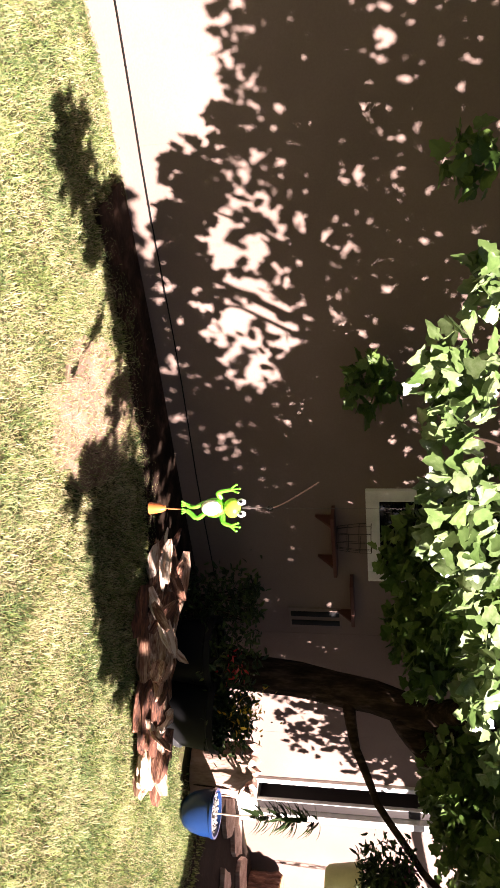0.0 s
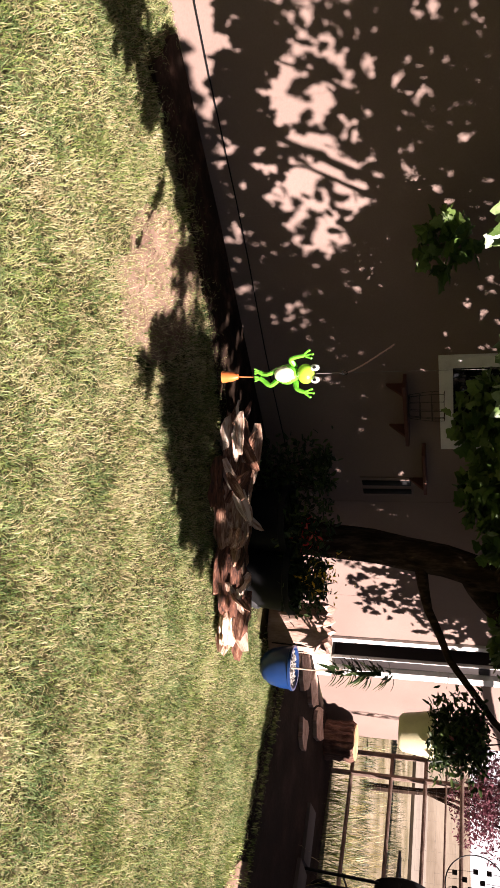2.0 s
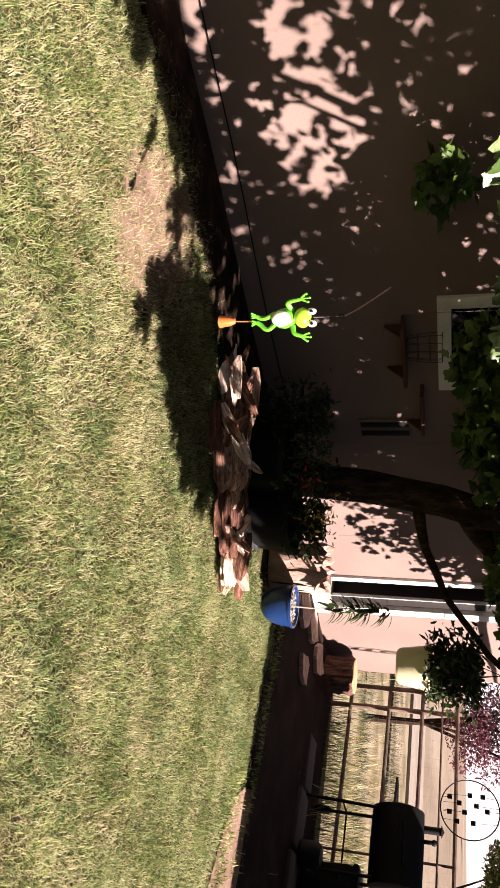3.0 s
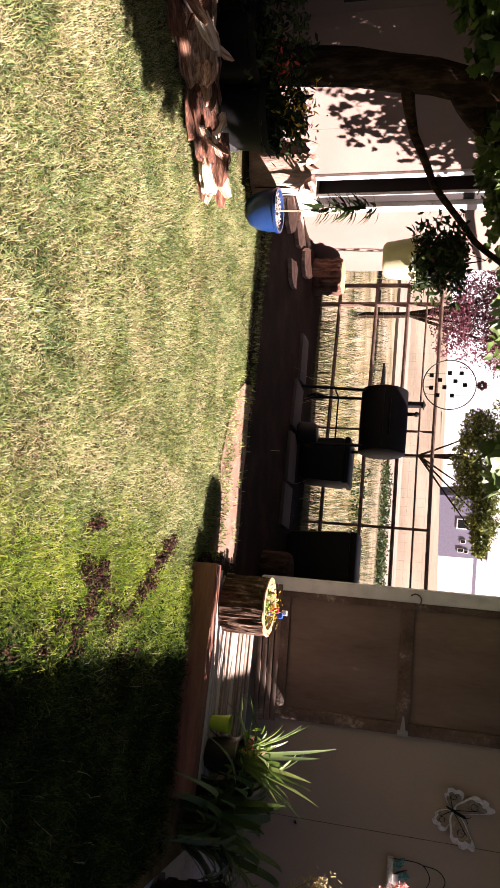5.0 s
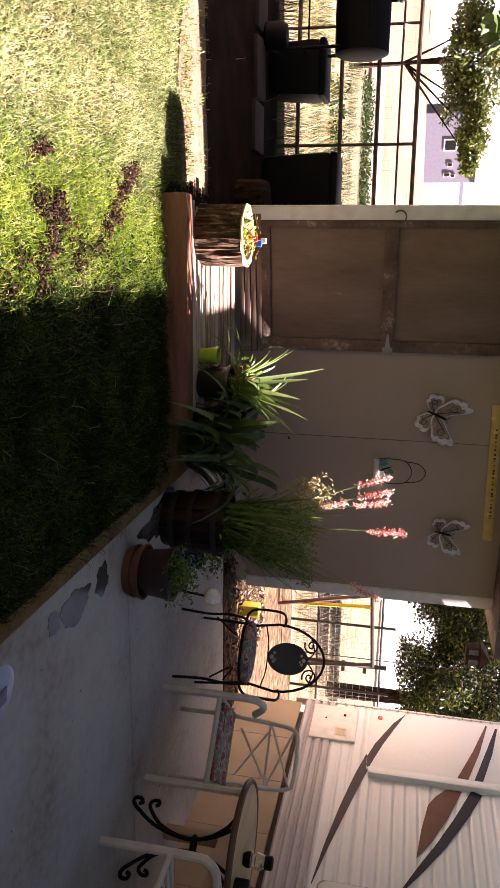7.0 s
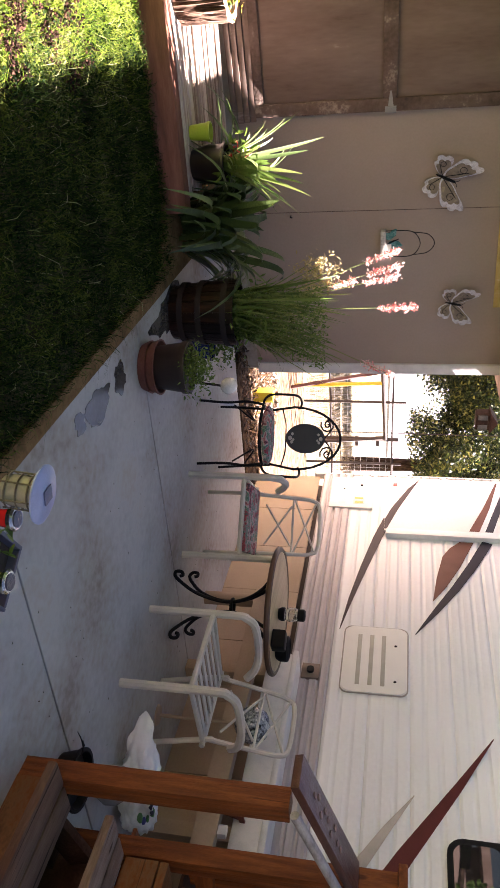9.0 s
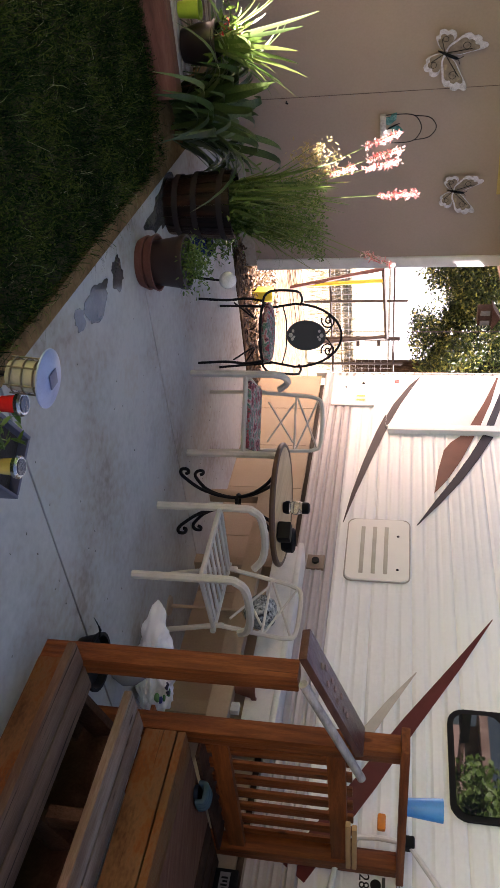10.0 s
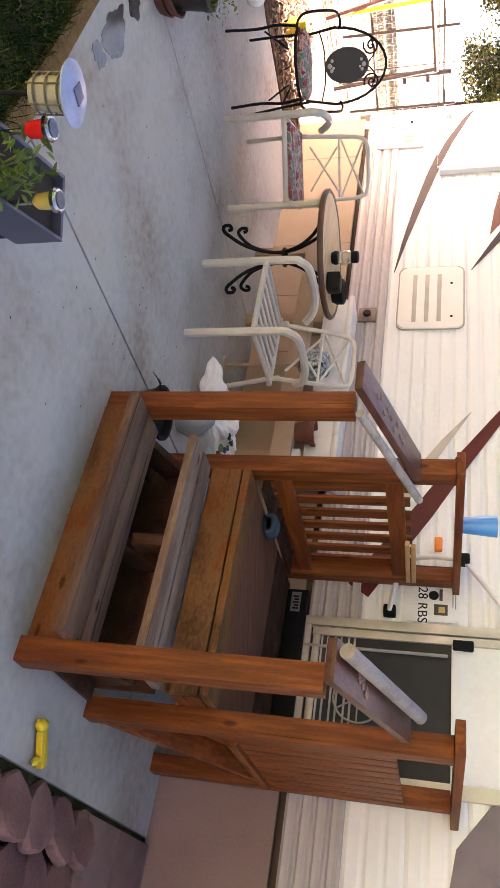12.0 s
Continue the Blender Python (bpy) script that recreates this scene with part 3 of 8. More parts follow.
loc_box(bm, -0.13, 0.13, -0.03, 0.03, 0.0, 0.05, 0.004)
part("base", bm, ramp_material("pale speckled stone", [(0.18, 0.16, 0.14), (0.46, 0.43, 0.40), (0.62, 0.58, 0.55)], 0.8, 30, bump=0.2), perch)
for nm, pts in (("side_wire", [(-0.125, 0, 0.05), (-0.125, 0, 0.24), (-0.09, 0, 0.32), (0, 0, 0.36), (0.09, 0, 0.32), (0.125, 0, 0.24), (0.125, 0, 0.05)]),
                ("hanger_wire", [(-0.11, 0, 0.29), (-0.09, 0, 0.42), (-0.03, 0, 0.48), (0.03, 0, 0.48), (0.09, 0, 0.42), (0.11, 0, 0.29)])):
    bm = B()
    tube(bm, bend(pts, 4), 0.004, 6)
    part(nm, bm, BLACKIRON, perch)
TEAL = ramp_material("teal glass wing", [(0.02, 0.06, 0.06), (0.06, 0.20, 0.19), (0.40, 0.60, 0.58)], 0.15, 18, spread=0.3)
for sd in (-1, 1):
    bm = B()
    plate(bm, [(0.005, 0.09), (0.03, 0.16), (0.085, 0.185), (0.09, 0.14), (0.07, 0.115), (0.085, 0.08), (0.05, 0.055), (0.015, 0.07)], 0.006, Matrix.Translation((0, 0.003, 0)) @ Matrix.Rotation(math.pi / 2, 4, "X") @ Matrix.Rotation(0.35, 4, "Z") @ Matrix.Diagonal((sd, 1, 1, 1)))
    part("glass_wing", bm, TEAL, perch, "teal glass butterfly wing")
bm = B()
tube(bm, [(0.0, -0.006, 0.06), (-0.03, -0.006, 0.12), (-0.05, -0.006, 0.17)], [0.004, 0.008, 0.003], 6)
part("glass_body", bm, BLACKIRON, perch)
for x in (-0.09, 0.09):
    bm = B()
    tube(bm, [(x + 0.02 * math.cos(k * math.tau / 12), 0, 0.075 + 0.02 * math.sin(k * math.tau / 12)) for k in range(12)], 0.003, 5, True)
    part("wire_curl", bm, BLACKIRON, perch)
bm = B()
loc_box(bm, 0.0, 0.1, -0.012, 0.012, 0.048, 0.1, 0.003)
part("block", bm, WHITETRIM, perch)
ruler = thing("ruler_sign", "yellow wooden ruler-shaped sign on the shed wall", "sign", SM @ Matrix.Translation((along((6.25, -1.27, 0)), -0.004, 2.14)) @ Matrix.Rotation(-0.03, 4, "Y"))
bm = B()
loc_box(bm, 0, 1.19, -0.014, 0.0, 0, 0.08, 0.002)
part("board", bm, ramp_material("flaking yellow paint", [(0.30, 0.19, 0.04), (0.46, 0.33, 0.09), (0.50, 0.38, 0.14), (0.66, 0.58, 0.40)], 0.6, 14, bump=0.1, grain=60), ruler)
for k in range(24):
    bm = B()
    x = 0.2 + k * 0.034 + 0.006 * math.sin(k * 2.1)
    loc_box(bm, x, x + 0.012 + 0.006 * math.sin(k * 1.3), -0.0165, -0.0135, 0.040, 0.056)
    part("lettering_bar", bm, REDWOOD, ruler)
bm = B()
tube(bm, [(0, 0, 0), (0, -0.03, 0), (0, -0.04, 0.015)], 0.006, 6)
solid("wall_hook", bm, BLACKIRON, "small dark hook screwed into the shed wall", "hook", SM @ Matrix.Translation((along((6.29, -1.64, 0)), 0.002, 0.54)))

bm = B()
tube(bm, [HM @ Vector((-4.5 + 0.35 * k, -0.008, 0.138 + 0.006 * math.sin(k * 1.1))) for k in range(26)], 0.0045, 6)
solid("wall_cable", bm, BLACKPLASTIC, "thin dark cable run along the foot of the house wall", "cable")

# ---- travel trailer ----
RVY, RX0, RX1, RTOP = -4.44, -1.65, 6.84, 2.76
RVFRAME = plain("brown chassis", (0.07, 0.052, 0.04), 0.8)
trailer = thing("travel_trailer", "white travel trailer with ribbed siding and brown swoosh stripes", "trailer", Matrix.Translation((0, RVY, 0)))
def siding(z0, z1, x0, x1, pitch, depth, seam):
    """Ribbed sheet siding: a wavy profile drawn along the wall."""
    bm, pts, z = B(), [], z0
    while z < z1 - 1e-6:
        k = round((z - z0) / pitch)
        groove = seam and k % seam == 0
        pts += [(z, -0.006 if groove else -0.001), (z + pitch * 0.07, 0.0), (z + pitch * 0.22, depth), (z + pitch * 0.5, depth * 0.8), (z + pitch * 0.78, depth), (z + pitch * 0.93, 0.0)]
        z += pitch
    pts.append((z1, 0))
    rows = [[bm.verts.new((x, y, zz)) for zz, y in pts] for x in (x0, x1)]
    for a in range(len(pts) - 1):
        bm.faces.new((rows[0][a], rows[1][a], rows[1][a + 1], rows[0][a + 1]))
    return bm
part("upper_siding", siding(1.0, RTOP, RX0, RX1, 0.0975, 0.0065, 3), RVWHITE, trailer, smooth=False)
part("lower_siding", siding(0.70, 1.0, RX0, RX1, 0.075, 0.02, 0), RVGREY, trailer, "grey-taupe ribbed lower siding", smooth=False)
bm = B()
box(bm, ((RX0 + RX1) / 2, -1.21, (0.70 + RTOP) / 2), (RX1 - RX0, 2.40, RTOP - 0.70))
part("body", bm, RVWHITE, trailer, smooth=False)
bm = B()
box(bm, ((RX0 + RX1) / 2, -1.25, 0.62), (RX1 - RX0 - 0.1, 2.3, 0.18))
part("chassis", bm, RVFRAME, trailer, smooth=False)
bm = B()
box(bm, ((RX0 + RX1) / 2, -1.2, RTOP + 0.03), (RX1 - RX0 + 0.04, 2.46, 0.05), None, 0.015)
part("roof_cap", bm, WHITETRIM, trailer)
bm = B()
box(bm, (RX1 + 0.012, -0.02, 1.7), (0.028, 0.07, 2.2), None, 0.006)
corner = part("corner_strip", bm, WHITETRIM, trailer)
for k in range(24):
    bm = B()
    ball(bm, (RX1 - 0.004, 0.018, 0.75 + k * 0.085), 0.007, 6)
    part("screw", bm, GALV, corner)
def decal(name, outline, material, label=""):
    bm = B()
    plate(bm, outline, 0.002, Matrix.Translation((0, 0.0100, 0)) @ Matrix.Rotation(math.pi / 2, 4, "X") @ Matrix.Diagonal((1, 1, -1, 1)))
    return part(name, bm, material, trailer, label, smooth=False)
SWOOSH = plain("dusty brown decal", (0.05, 0.036, 0.038), 0.4)
SLATE = plain("slate decal", (0.026, 0.023, 0.034), 0.4)
RUSTY = plain("russet decal", (0.16, 0.066, 0.045), 0.4)
MAROON = plain("maroon decal", (0.105, 0.022, 0.02), 0.4)
for mt in (SWOOSH, SLATE, RUSTY, MAROON):
    mt.node_tree.nodes["Principled BSDF"].inputs["Specular IOR Level"].default_value = 0.12
SANDY = plain("sand grey decal", (0.42, 0.38, 0.33), 0.4)
def blade(points, widths):
    """Outline of a curved stripe along (x, z) points."""
    up, down = [], []
    for i, (x, z) in enumerate(points):
        a, b = points[max(0, i - 1)], points[min(len(points) - 1, i + 1)]
        d = Vector((b[0] - a[0], b[1] - a[1])).normalized()
        up.append((x - d.y * widths[i], z + d.x * widths[i])), down.append((x + d.y * widths[i], z - d.x * widths[i]))
    return up + down[::-1]
decal("stripe", blade([(4.60, 1.04), (4.95, 1.10), (5.38, 1.19), (5.81, 1.29), (6.1, 1.37)], [0.003, 0.018, 0.032, 0.04, 0.04]), SWOOSH)
decal("stripe", blade([(4.60, 1.62), (4.89, 1.79), (5.17, 1.95), (5.47, 2.10), (5.81, 2.25)], [0.003, 0.026, 0.036, 0.042, 0.046]), SLATE)
decal("stripe", [(4.99, 1.76), (5.17, 1.87), (5.45, 2.0), (5.8, 2.13), (5.8, 2.01), (5.7, 1.92), (5.58, 1.855), (5.3, 1.80)], RUSTY)
decal("stripe", blade([(3.70, 2.12), (3.3, 1.87), (2.83, 1.56), (2.45, 1.33), (2.1, 1.10), (1.9, 0.97)], [0.003, 0.028, 0.05, 0.062, 0.07, 0.075]), MAROON)
decal("stripe", blade([(3.22, 1.61), (2.98, 1.45), (2.7, 1.28), (2.45, 1.15)], [0.003, 0.025, 0.04, 0.05]), SANDY)
LILACGREY = plain("grey lilac decal", (0.16, 0.125, 0.15), 0.4)
decal("stripe", [(0.90, 1.75), (0.62, 1.53), (0.45, 1.50), (0.2, 1.50), (-0.4, 1.9), (-0.8, 2.5), (0.1, 2.5)], LILACGREY)
# slide-out side with its flange
slide = None
bm = B()
loc_box(bm, 5.9, RX1 - 0.06, 0.0, 0.03, 1.34, 2.7, 0.008)
slide = part("slide_out", bm, RVWHITE, trailer)
bm = B()
loc_box(bm, 5.82, 5.9, 0.0, 0.055, 1.36, 2.7, 0.006)
part("flange", bm, RVWHITE, slide)
for pts, mt in (([(5.94, 2.19), (6.32, 2.31), (6.74, 2.41), (6.76, 2.40), (6.32, 2.25), (5.94, 2.10)], RUSTY), ([(5.94, 2.31), (6.33, 2.42), (6.72, 2.50), (6.72, 2.48), (6.33, 2.36), (5.94, 2.24)], SLATE), ([(5.92, 1.365), (6.25, 1.468), (6.6, 1.60), (6.77, 1.668), (6.6, 1.555), (6.25, 1.40), (6.06, 1.342), (5.92, 1.342)], SWOOSH)):
    bm = B()
    plate(bm, pts, 0.002, Matrix.Translation((0, 0.031, 0)) @ Matrix.Rotation(math.pi / 2, 4, "X") @ Matrix.Diagonal((1, 1, -1, 1)))
    part("slide_stripe", bm, mt, slide, smooth=False)
# fridge vent
bm = B()
vent_outline = []
for cx, cz, a0 in ((4.58, 1.505, 0), (4.04, 1.505, 90), (4.04, 1.145, 180), (4.58, 1.145, 270)):
    vent_outline += [(cx + 0.055 * math.cos(radians(a0 + 18 * k)), cz + 0.055 * math.sin(radians(a0 + 18 * k))) for k in range(6)]
plate(bm, vent_outline, 0.022, Matrix.Rotation(math.pi / 2, 4, "X") @ Matrix.Diagonal((1, 1, -1, 1)))
bmesh.ops.bevel(bm, geom=[e for e in bm.edges if abs(e.verts[0].co.y - e.verts[1].co.y) < 1e-5], offset=0.006, segments=2, affect="EDGES")
fridge = part("fridge_vent", bm, plain("cream vent plastic", (0.78, 0.765, 0.72), 0.4, vary=0.03), trailer)
bm = B()
tube(bm, [(x, 0.012, z) for x, z in [(4.31 + (a - 4.31) * 1.015, 1.325 + (b - 1.325) * 1.02) for a, b in vent_outline]], 0.006, 5, True)
part("seal", bm, plain("dirty sealant", (0.38, 0.35, 0.31), 0.7), fridge)
# slots drawn as raised bars, their shade put into the colour
for z in (1.19, 1.28, 1.37):
    bm = B()
    loc_box(bm, 4.05, 4.55, 0.016, 0.0235, z, z + 0.032, 0.003)
    part("louvre", bm, plain("cream darkened for slot shade", (0.40, 0.38, 0.32), 0.5), fridge)
for x in (4.1, 4.45):
    bm = B()
    ball(bm, (x, 0.022, 1.475), 0.011, 8, (1, 0.5, 1))
    part("latch", bm, BLACKIRON, fridge)
# storage hatch, lamp, outlet
bm = B()
loc_box(bm, 6.24, 6.76, 0.0, 0.030, 0.80, 1.22, 0.008)
hatch = part("storage_hatch", bm, plain("cream hatch", (0.74, 0.71, 0.65), 0.4), trailer)
bm = B()
loc_box(bm, 6.3, 6.42, 0.028, 0.033, 1.03, 1.14, 0.002)
st = part("sticker", bm, plain("pale sticker", (0.60, 0.58, 0.50), 0.4), hatch)
for i, c in enumerate(((0.75, 0.42, 0.05), (0.45, 0.45, 0.5), (0.75, 0.42, 0.05))):
    bm = B()
    loc_box(bm, 6.31 + 0.035 * i, 6.335 + 0.035 * i, 0.032, 0.0345, 1.045, 1.125)
    part("sticker_bar", bm, plain("sticker print", c, 0.4), hatch)
bm = B()
ball(bm, (6.62, 0.032, 1.1), 0.014, 8), ball(bm, (6.55, 0.032, 0.93), 0.009, 8)
part("lock", bm, BLACKIRON, hatch)
for x, z, c, nm in ((6.66, 1.43, (0.65, 0.03, 0.02), "red marker lamp"), (2.22, 1.42, (0.80, 0.22, 0.01), "orange marker lamp")):
    bm = B()
    box(bm, (x, 0.018, z), (0.09 if x < 5 else 0.06, 0.035, 0.045), None, 0.012)
    part("marker_lamp", bm, plain(nm, c, 0.25), trailer, nm)
bm = B()
loc_box(bm, 4.06, 4.20, 0.008, 0.034, 0.80, 0.93, 0.005)
o = part("power_outlet", bm, plain("brown outlet", (0.20, 0.14, 0.10), 0.5), trailer)
bm = B()
tube(bm, [(4.13, 0.03, 0.865), (4.13, 0.055, 0.865)], 0.028, 12)
part("socket", bm, BLACKIRON, o)
# window with rounded frame
def round_rect(x0, x1, z0, z1, r, n=5):
    pts = []
    for cx, cz, a0 in ((x1 - r, z1 - r, 0), (x0 + r, z1 - r, 90), (x0 + r, z0 + r, 180), (x1 - r, z0 + r, 270)):
        pts += [(cx + r * math.cos(radians(a0 + 90 * k / n)), cz + r * math.sin(radians(a0 + 90 * k / n))) for k in range(n + 1)]
    return pts
FLIP = Matrix.Rotation(math.pi / 2, 4, "X") @ Matrix.Diagonal((1, 1, -1, 1))
bm = B()
plate(bm, round_rect(2.28, 2.97, 1.79, 2.41, 0.1), 0.02, Matrix.Translation((0, 0.004, 0)) @ FLIP)
win = part("window", bm, BLACKPLASTIC, trailer)
for z0, z1 in ((1.825, 2.10), (2.12, 2.375)):
    bm = B()
    plate(bm, round_rect(2.315, 2.935, z0, z1, 0.07), 0.004, Matrix.Translation((0, 0.025, 0)) @ FLIP)
    part("pane", bm, DARKGLASS, win, smooth=False)
# model sign
bm = B()
loc_box(bm, 1.735, 1.985, 0.008, 0.013, 1.23, 1.54, 0.001)
sign = part("model_sign", bm, plain("white sign", (0.72, 0.72, 0.72), 0.35), trailer)
def words(text, size, m, material, parent, name="lettering"):
    c = bpy.data.curves.new(name, "FONT")
    c.body, c.size, c.extrude = text, size, 0.0008
    tmp = bpy.data.objects.new(name, c)
    me = bpy.data.meshes.new_from_object(tmp)
    bpy.data.objects.remove(tmp)
    me.materials.append(material)
    ob = new(name, me)
    ob.parent, ob.matrix_basis = parent, m
    return ob
words("28 RBS", 0.076, Matrix.Translation((1.945, 0.0145, 1.315)) @ Matrix.Rotation(math.pi, 4, "Z") @ Matrix.Rotation(math.pi / 2, 4, "X"), BLACKIRON, sign)
for x, z, w, h, c in ((1.81, 1.44, 0.065, 0.075, (0.03, 0.03, 0.03)), (1.81, 1.445, 0.035, 0.035, (0.45, 0.32, 0.08)), (1.90, 1.44, 0.07, 0.018, (0.05, 0.05, 0.05)), (1.88, 1.505, 0.10, 0.006, (0.25, 0.25, 0.25)), (1.88, 1.52, 0.12, 0.006, (0.25, 0.25, 0.25))):
    bm = B()
    loc_box(bm, x - w / 2, x + w / 2, 0.012, 0.015 + 0.0005 * (h < 0.05), z - h / 2, z + h / 2)
    part("sign_mark", bm, plain("sign mark", c, 0.4), sign, smooth=False)
bm = B()
plate(bm, [(1.895 + 0.028 * math.cos(k * math.tau / 20), 1.40 + 0.028 * math.sin(k * math.tau / 20)) for k in range(20)], 0.002, Matrix.Translation((0, 0.0135, 0)) @ FLIP)
part("sign_badge", bm, BLACKIRON, sign, smooth=False)
# entry door with screen, handle and grab bar
ALUMINIUM = plain("aluminium frame", (0.50, 0.47, 0.42), 0.4, 0.5)
bm = B()
loc_box(bm, 0.9, 1.65, -0.004, 0.005, 0.72, 2.43, 0.002)
rvdoor = part("entry_door", bm, RVWHITE, trailer)
for a in ((0.83, 0.9, 0.68, 2.5), (1.66, 1.715, 0.68, 2.5), (1.605, 1.65, 0.74, 2.42), (0.9, 1.66, 0.68, 0.73), (0.9, 1.605, 0.745, 0.785), (0.9, 1.66, 2.42, 2.5)):
    bm = B()
    loc_box(bm, a[0], a[1], 0.0, 0.035, a[2], a[3], 0.004)
    part("frame_bar", bm, ALUMINIUM, rvdoor)
bm = B()
loc_box(bm, 0.9, 1.65, 0.006, 0.018, 0.70, 1.5)
screen = part("screen", bm, plain("dark insect screen", (0.03, 0.028, 0.026), 0.8), rvdoor, smooth=False)
bm = B()
loc_box(bm, 0.9, 1.63, 0.010, 0.03, 1.5, 1.56, 0.003), loc_box(bm, 0.9, 1.63, 0.006, 0.016, 1.56, 1.98)
part("kick_panel", bm, RVWHITE, rvdoor)
bm = B()
loc_box(bm, 0.9, 1.63, 0.006, 0.016, 1.98, 2.42)
part("door_glass", bm, DARKGLASS, rvdoor, smooth=False)
bm = B()
tube(bm, [(1.27 + 0.13 * math.cos(k * math.tau / 24), 0.03, 1.02 + 0.13 * math.sin(k * math.tau / 24)) for k in range(24)], 0.006, 6, True)
for k in range(6):
    a = k * math.tau / 6
    tube(bm, [(1.27, 0.03, 1.02), (1.27 + 0.13 * math.cos(a), 0.03, 1.02 + 0.13 * math.sin(a))], 0.005, 5)
part("screen_guard", bm, plain("grey guard", (0.35, 0.33, 0.3), 0.5), rvdoor)
for x in (1.0, 1.54):
    bm = B()
    tube(bm, [(x, 0.03, 0.70), (x, 0.03, 1.48)], 0.009, 6)
    part("guard_bar", bm, plain("grey guard", (0.35, 0.33, 0.3), 0.5), rvdoor)
bm = B()
box(bm, (1.60, 0.04, 1.56), (0.05, 0.05, 0.11), None, 0.01)
part("handle", bm, BLACKPLASTIC, rvdoor)
bm = B()
tube(bm, [(1.77, 0.0, 1.16), (1.77, 0.06, 1.16), (1.92, 0.085, 1.19), (2.03, 0.09, 1.24), (2.09, 0.09, 1.30), (2.10, 0.09, 1.40), (2.09, 0.09, 1.56), (2.0, 0.09, 1.63), (1.88, 0.09, 1.72), (1.77, 0.085, 1.80), (1.76, 0.03, 1.81), (1.76, 0.0, 1.81)], 0.015, 8)
grab = part("grab_bar", bm, plain("white bar", (0.66, 0.65, 0.63), 0.4), trailer)
for p in ((1.775, 0.03, 1.16), (2.09, 0.09, 1.56), (1.765, 0.03, 1.81)):
    bm = B()
    box(bm, p, (0.06, 0.07, 0.07), None, 0.012)
    part("joint", bm, BLACKPLASTIC, grab)

# skirting boards under the trailer, and the long white bin in front of it
MAUVE = ramp_material("mauve brown board", [(0.17, 0.11, 0.095), (0.23, 0.155, 0.135), (0.28, 0.20, 0.175)], 0.8, 1.5, bump=0.05)
skirt = thing("skirting", "tan board skirting below the trailer", "skirting", Matrix.Translation((0, RVY - 0.02, 0)), kind="structure")
for k in range(14):
    bm = B()
    x = RX0 + 0.02 + k * 0.605
    loc_box(bm, x, x + 0.6, -0.03, 0.0, 0.0, 0.655)
    part("panel", bm, SKIRT if x > 0.4 else MAUVE, skirt, smooth=False)
BINWHITE = plain("white plastic bin", (0.66, 0.65, 0.62), 0.4)
bench_bin = thing("storage_bin", "long white plastic bin standing along the trailer", "bin", Matrix.Translation((0, RVY, 0)))
bm = B()
loc_box(bm, 2.52, 4.05, 0.07, 0.28, 0.585, 0.765, 0.03)
part("body", bm, BINWHITE, bench_bin)
bm = B()
loc_box(bm, 2.5, 4.07, 0.06, 0.29, 0.757, 0.80, 0.015)
part("lid", bm, BINWHITE, bench_bin)
for x in (2.675, 3.9):
    bm = B()
    loc_box(bm, x - 0.045, x + 0.045, 0.1, 0.24, 0.0, 0.585, 0.006)
    part("foot", bm, SKIRT, bench_bin)
bm = B()
loc_box(bm, 2.1, 4.6, 0.29, 0.37, 0.40, 0.53, 0.006)
timber_ledge = thing("timber_ledge", "tan timber ledge on short posts along the trailer skirting", "ledge", Matrix.Translation((0, RVY, 0)))
part("beam", bm, SKIRT, timber_ledge)
for x in (2.2, 4.5):
    bm = B()
    loc_box(bm, x - 0.04, x + 0.04, 0.295, 0.365, 0.006, 0.40, 0.005)
    part("post", bm, SKIRT, timber_ledge)

# ---- wooden entry steps ----
steps = thing("entry_steps", "stained cedar entry steps with posts and slatted railings", "steps")
def timber(name, a, b, w, h, material, label="", parent=steps, roll=0.0):
    bm = B()
    beam(bm, a, b, w, h, roll)
    return part(name, bm, material, parent, label)
LX, RX = 1.955, 0.80
CARVED = plain("pale worn carving", (0.26, 0.17, 0.15), 0.6, vary=0.3)
HANDBOARD = ramp_material("dark glossy stain", [(0.045, 0.014, 0.008), (0.085, 0.03, 0.02), (0.13, 0.055, 0.04)], 0.35, 5, (6, 1, 6), 0.15, 30, spread=0.4)
GOLDEN = ramp_material("worn golden deck board", [(0.05, 0.023, 0.011), (0.112, 0.053, 0.023), (0.168, 0.084, 0.034), (0.16, 0.052, 0.014), (0.10, 0.058, 0.034)], 0.65, 1.7, (1.6, 3.2, 3.2), 0.25, 24, spread=0.26, spec=0.1)
PLY = ramp_material("dull brown plywood", [(0.078, 0.030, 0.016), (0.125, 0.054, 0.031), (0.165, 0.078, 0.048), (0.24, 0.14, 0.092)], 0.75, 2.2, (0.5, 0.06, 1), 0.2, 12, spread=0.42, spec=0.1)
# darkened wood: puts the shade inside and under the steps into the colour
DARKWOOD = ramp_material("old timber darkened for shade", [(0.02, 0.010, 0.006), (0.05, 0.024, 0.014), (0.085, 0.045, 0.028)], 0.8, 3, (3, 3, 3), 0.2, 24, spec=0.1)
for node in PLY.node_tree.nodes:
    if node.bl_idname == "ShaderNodeMapping":
        node.vector_type = "TEXTURE"
        node.inputs["Rotation"].default_value = (0, 0, radians(38))
cracked(GOLDEN, (0.7, 26, 26), 0.67)
POSTS = [(LX, -2.785, 1.09), (LX + 0.07, -3.36, 1.50), (LX + 0.01, -4.33, 1.50), (RX, -2.74, 1.09), (RX, -3.40, 1.50), (RX, -4.33, 1.50)]
for x, y, h in POSTS:
    timber("post", (x, y, 0), (x, y, h), 0.09, 0.09, CEDAR)
INX0, INX1 = RX + 0.046, LX - 0.046
